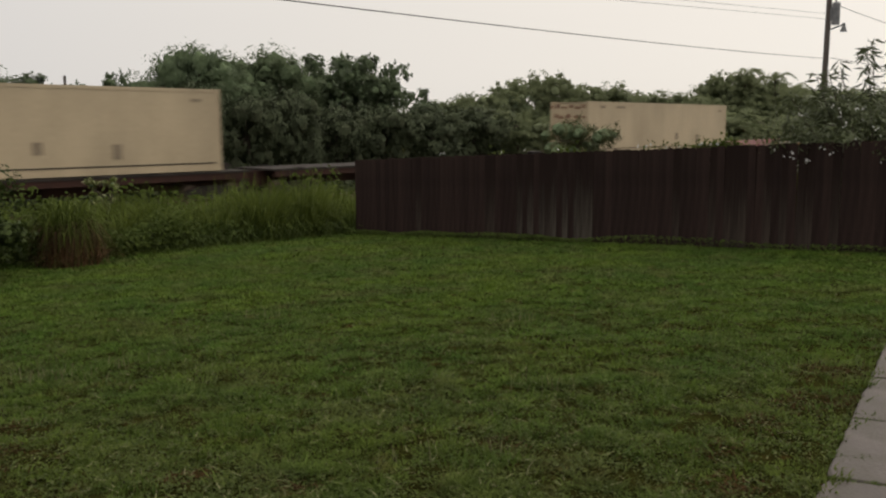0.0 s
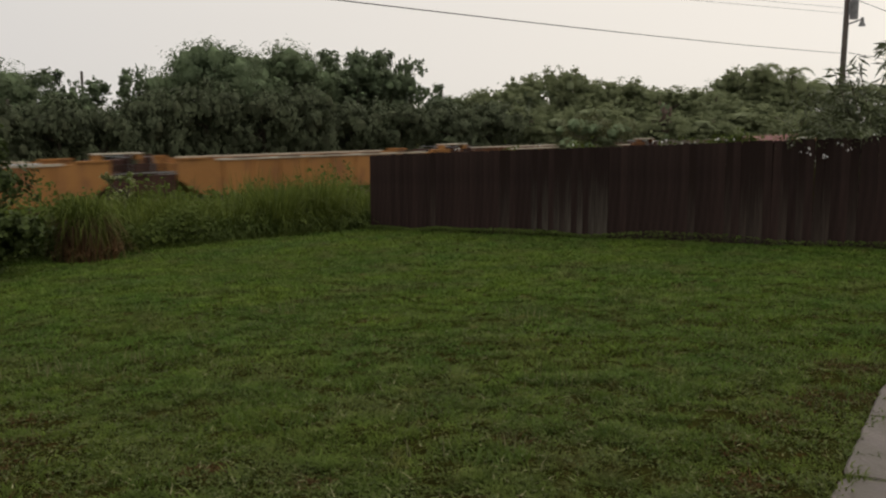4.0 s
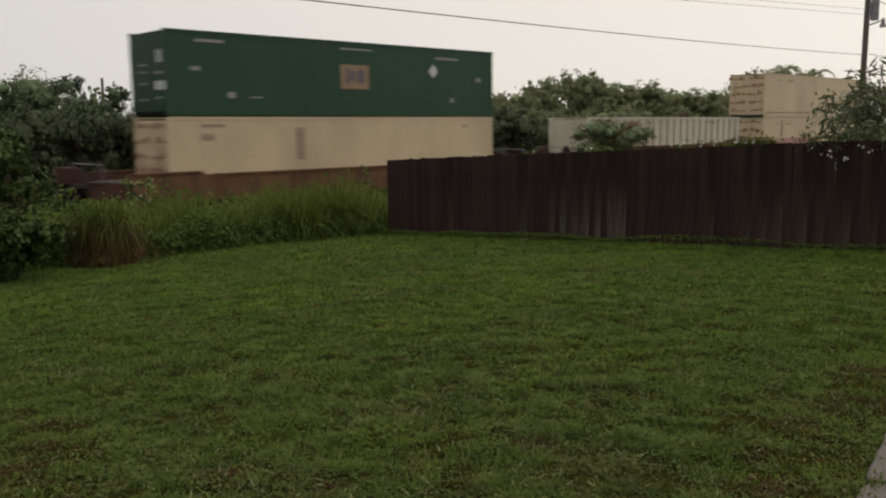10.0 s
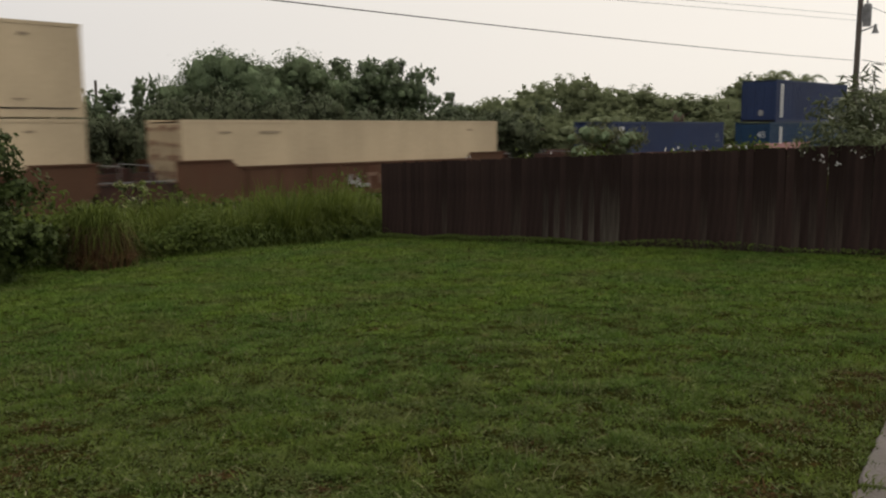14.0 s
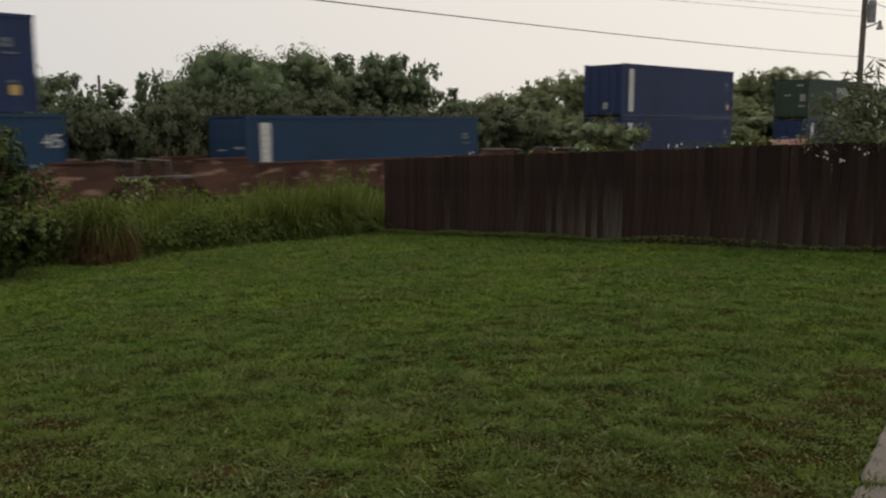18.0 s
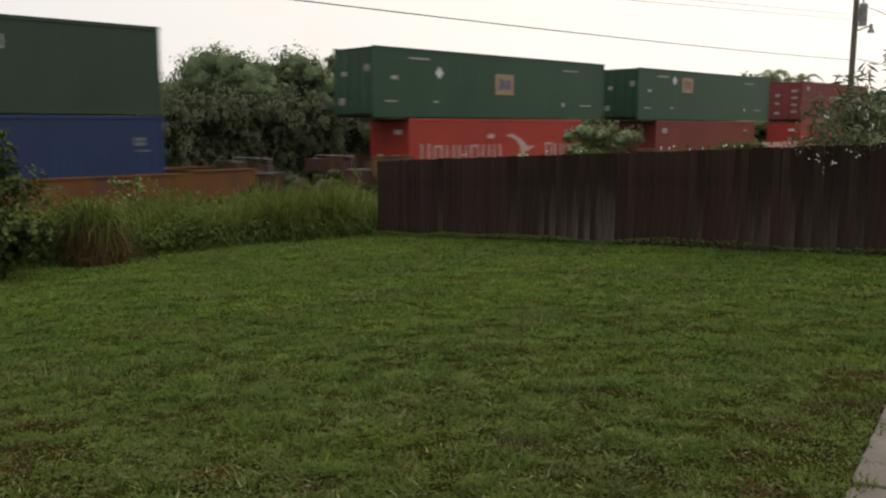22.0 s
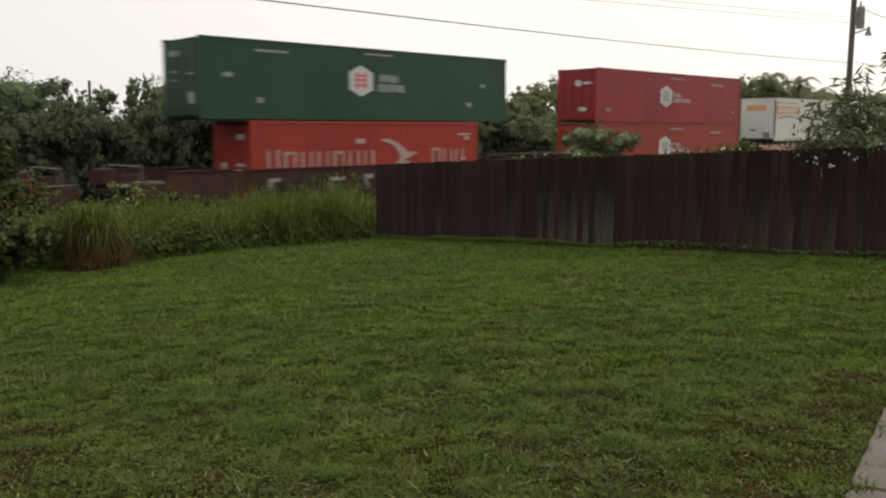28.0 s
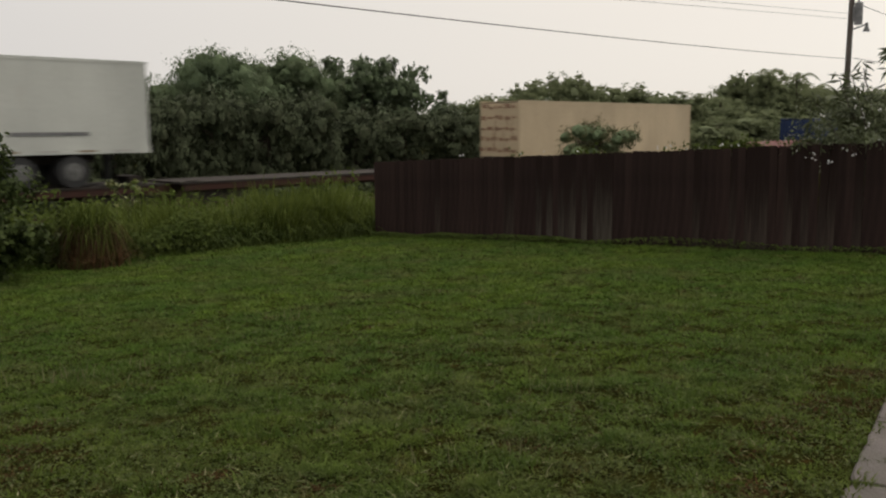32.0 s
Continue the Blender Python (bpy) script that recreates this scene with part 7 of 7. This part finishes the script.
for c in (187.77, 211.26):
    t = container("green", 16.154, c, 3.335, "dark green box container with a white hexagonal badge, stacked", "sheet")
    hex_badge(t, 6.64, 7.88, 0.95, 2.19, M["red_mark"])
    name_bars(t, 8.3, 9.3, 1.58, 1.86, 3, M["white_mark"], 0.2, 1.05)
    name_bars(t, 8.15, 9.65, 1.18, 1.48, 5, M["white_mark"], 0.2, 1.05)
    small_marks(t, [(1.1, 1.58, 0.4, 0.16), (2.43, 0.7, 0.25, 0.2), (3.0, 2.5, 1.4, 0.09), (8.2, 2.66, 1.5, 0.08), (13.6, 0.74, 0.3, 0.2), (14.5, 1.6, 0.3, 0.14)], M["pale_tag"])
    end_marks(t, M["pale_tag"], [(0.5, 2.35, 0.7, 0.2), (-0.7, 0.75, 0.5, 0.4), (0.5, 1.7, 0.5, 0.06), (0.5, 1.4, 0.5, 0.06), (-0.7, 1.6, 0.5, 0.06)])
for key, fl, lbl in (("orange", 0.39, "orange-red box container with a white badge, under another"), ("crimson", 3.335, "crimson box container with a white hexagonal badge, stacked")):
    t = container(key, 16.154, 234.72, fl, lbl, "sheet")
    hex_badge(t, 6.35, 7.61, 0.9, 2.17, M["pale_tag"])
    name_bars(t, 7.8, 8.7, 1.52, 1.76, 3, M["white_mark"], 0.2, 1.05)
    name_bars(t, 7.8, 9.75, 1.2, 1.44, 8, M["white_mark"], 0.2, 1.05)
    small_marks(t, [(8.25, 2.58, 1.5, 0.09), (12.94, 2.36, 1.5, 0.12), (1.1, 0.7, 0.4, 0.16), (15.2, 0.7, 0.3, 0.12)], M["pale_tag"])
    end_marks(t, M["white_mark"], [(-0.1, 2.1, 0.36, 0.3), (-0.7, 2.1, 0.6, 0.12), (-0.4, 0.7, 0.5, 0.22)])

# spine cars at the end, with a road trailer and a cream box
for c in (256.05, 273.7, 291.4):
    flat_unit("w_dark", c, 8.7, 1.12 if c < 290 else 1.33, "dark flat spine car with a thin deck", 1.3)
container("cream", 16.154, 291.4, 1.33, "weathered cream box container riding on a flat car", "plain")
well_unit("w_dark", 323.8, 5.85, 9.65, 1.5, 1.72, (-9.4, 9.4), "dark brown container well car at the rear")
blue_box("navy", 323.8, 0.6, "navy blue container with a white stripe in the rear car")


def road_trailer(centre):
    """A white van trailer with its wheels on the flat car."""
    t = thing("road_trailer", "white box trailer with orange lettering on a flat rail car", "trailer")
    base, h, half = 1.08, 3.0, 8.077
    t["half"] = half
    z = h
    corrugated("side_wall", -half + 0.05, half - 0.05, 0.2, z - 0.1, -W2 + 0.006, 1.22, 0.006, P["white"], t, -1, 0.92)
    corrugated("side_wall", -half + 0.05, half - 0.05, 0.2, z - 0.1, W2 - 0.006, 1.22, 0.006, P["white"], t, 1, 0.92)
    for y0, y1 in ((-W2, -W2 + 0.06), (W2 - 0.06, W2)):
        box("bottom_rail", -half, half, y0, y1, 0.0, 0.2, P["white"], t)
        box("top_rail", -half, half, y0, y1, z - 0.1, z, P["white"], t)
    box("roof", -half, half, -W2 + 0.062, W2 - 0.062, z - 0.04, z - 0.01, P["white"], t)
    box("floor", -half, half, -W2 + 0.062, W2 - 0.062, 0.02, 0.16, M["dark_steel"], t)
    box("front_wall", -half + 0.0, -half + 0.05, -W2 + 0.062, W2 - 0.062, 0.162, z - 0.042, P["white"], t)
    box("rear_wall", half - 0.05, half, -W2 + 0.062, W2 - 0.062, 0.162, z - 0.042, P["white"], t)
    for i in range(13):
        plate(t, 0.5 + i * 1.2, 0.06, 1.1 + i * 1.2, 0.12, M["cream_mark"] if i % 2 else M["faint_mark"])
    shape(t, [(0.31, 2.44), (0.31, 1.72), (0.9, 1.86), (2.2, 1.94), (3.5, 1.86), (4.05, 1.76), (4.05, 2.44)], M["orange_mark"])
    for i in range(6):
        plate(t, 0.62 + i * 0.55, 2.02, 0.98 + i * 0.55, 2.3, M["white_mark"]).location.y = -0.005
    shape(t, [(0.5, 1.5), (0.5, 1.62), (1.4, 1.74), (2.2, 1.78), (3.2, 1.72), (4.0, 1.54), (4.0, 1.46), (3.2, 1.62), (2.2, 1.68), (1.4, 1.64)], M["grey_metal"])
    plate(t, 11.63, 0.58, 14.09, 0.7, M["grey_metal"])
    plate(t, 0.02, 0.22, 0.12, 2.8, M["w_patch"])
    plate(t, 0.3, 2.62, 3.6, 2.68, M["cream_mark"])
    for y, zz, w, hh, mt in ((0.1, 2.3, 1.5, 0.4, "orange_mark"), (0.3, 0.75, 0.5, 0.08, "dark_steel"), (-0.7, 0.4, 0.5, 0.4, "grey_metal")):
        box("marking", -half - 0.012, -half - 0.002, y - w / 2, y + w / 2, zz - hh / 2, zz + hh / 2, M[mt], t)
    for y in (-0.85, 0.85):
        leg = box("landing_leg", -half + 2.95, -half + 3.12, y - 0.07, y + 0.07, -0.95, 0.0, M["dark_steel"], t)
        box("foot", -half + 2.88, -half + 3.2, y - 0.13, y + 0.13, -1.05, -0.952, M["dark_steel"], leg)
    box("kingpin_plate", -half + 0.3, -half + 1.9, -0.6, 0.6, -0.1, 0.0, M["dark_steel"], t)
    bogie = box("slider", half - 5.2, half - 1.6, -0.55, 0.55, -0.3, 0.0, M["dark_steel"], t)
    for x in (half - 4.25, half - 2.6):
        tube("axle", (x, -1.1, -0.56), (x, 1.1, -0.56), 0.07, M["dark_steel"], t)
        for y in (-0.97, 0.97):
            bm = bmesh.new()
            for dy in (-0.17, 0.17):
                add_tube(bm, (x, y + dy - 0.13, -0.56), (x, y + dy + 0.13, -0.56), 0.5, 0.5, 24)
            wheel = part("wheel", bm, M["rubber"], t)
            s = -1 if y < 0 else 1
            bm = bmesh.new()
            add_tube(bm, (x, y + s * 0.302, -0.56), (x, y + s * 0.31, -0.56), 0.29, 0.24, 20)
            add_tube(bm, (x, y + s * 0.31, -0.56), (x, y + s * 0.36, -0.56), 0.11, 0.09, 12)
            part("rim", bm, M["rim"], wheel, "bright aluminium rim")
    for x in (half - 1.4,):
        box("mud_flap", x, x + 0.02, -1.2, -0.65, -0.85, -0.05, M["rubber"], t)
        box("mud_flap", x, x + 0.02, 0.65, 1.2, -0.85, -0.05, M["rubber"], t)
    TRAIN.append((t, centre, 2.14))


road_trailer(256.05)


def travel(t):
    """How far the train has come at t seconds, counted from the sixteenth."""
    k = t - 16.0
    return 15.497 * k + 0.016146 * k * k / 2 - 0.00015577 * k ** 3 / 6


def motions():
    turn = 90 - TURN
    for ob, place, floor in TRAIN:
        rows = []
        for i in range(9):
            t = 4.0 * i
            p = at(place - travel(t), NEAR_SIDE + W2, RAIL_Z + floor)
            rows.append((t, pose(p.x, p.y, p.z, 0, 0, turn)))
        walk(ob, rows)


motions()
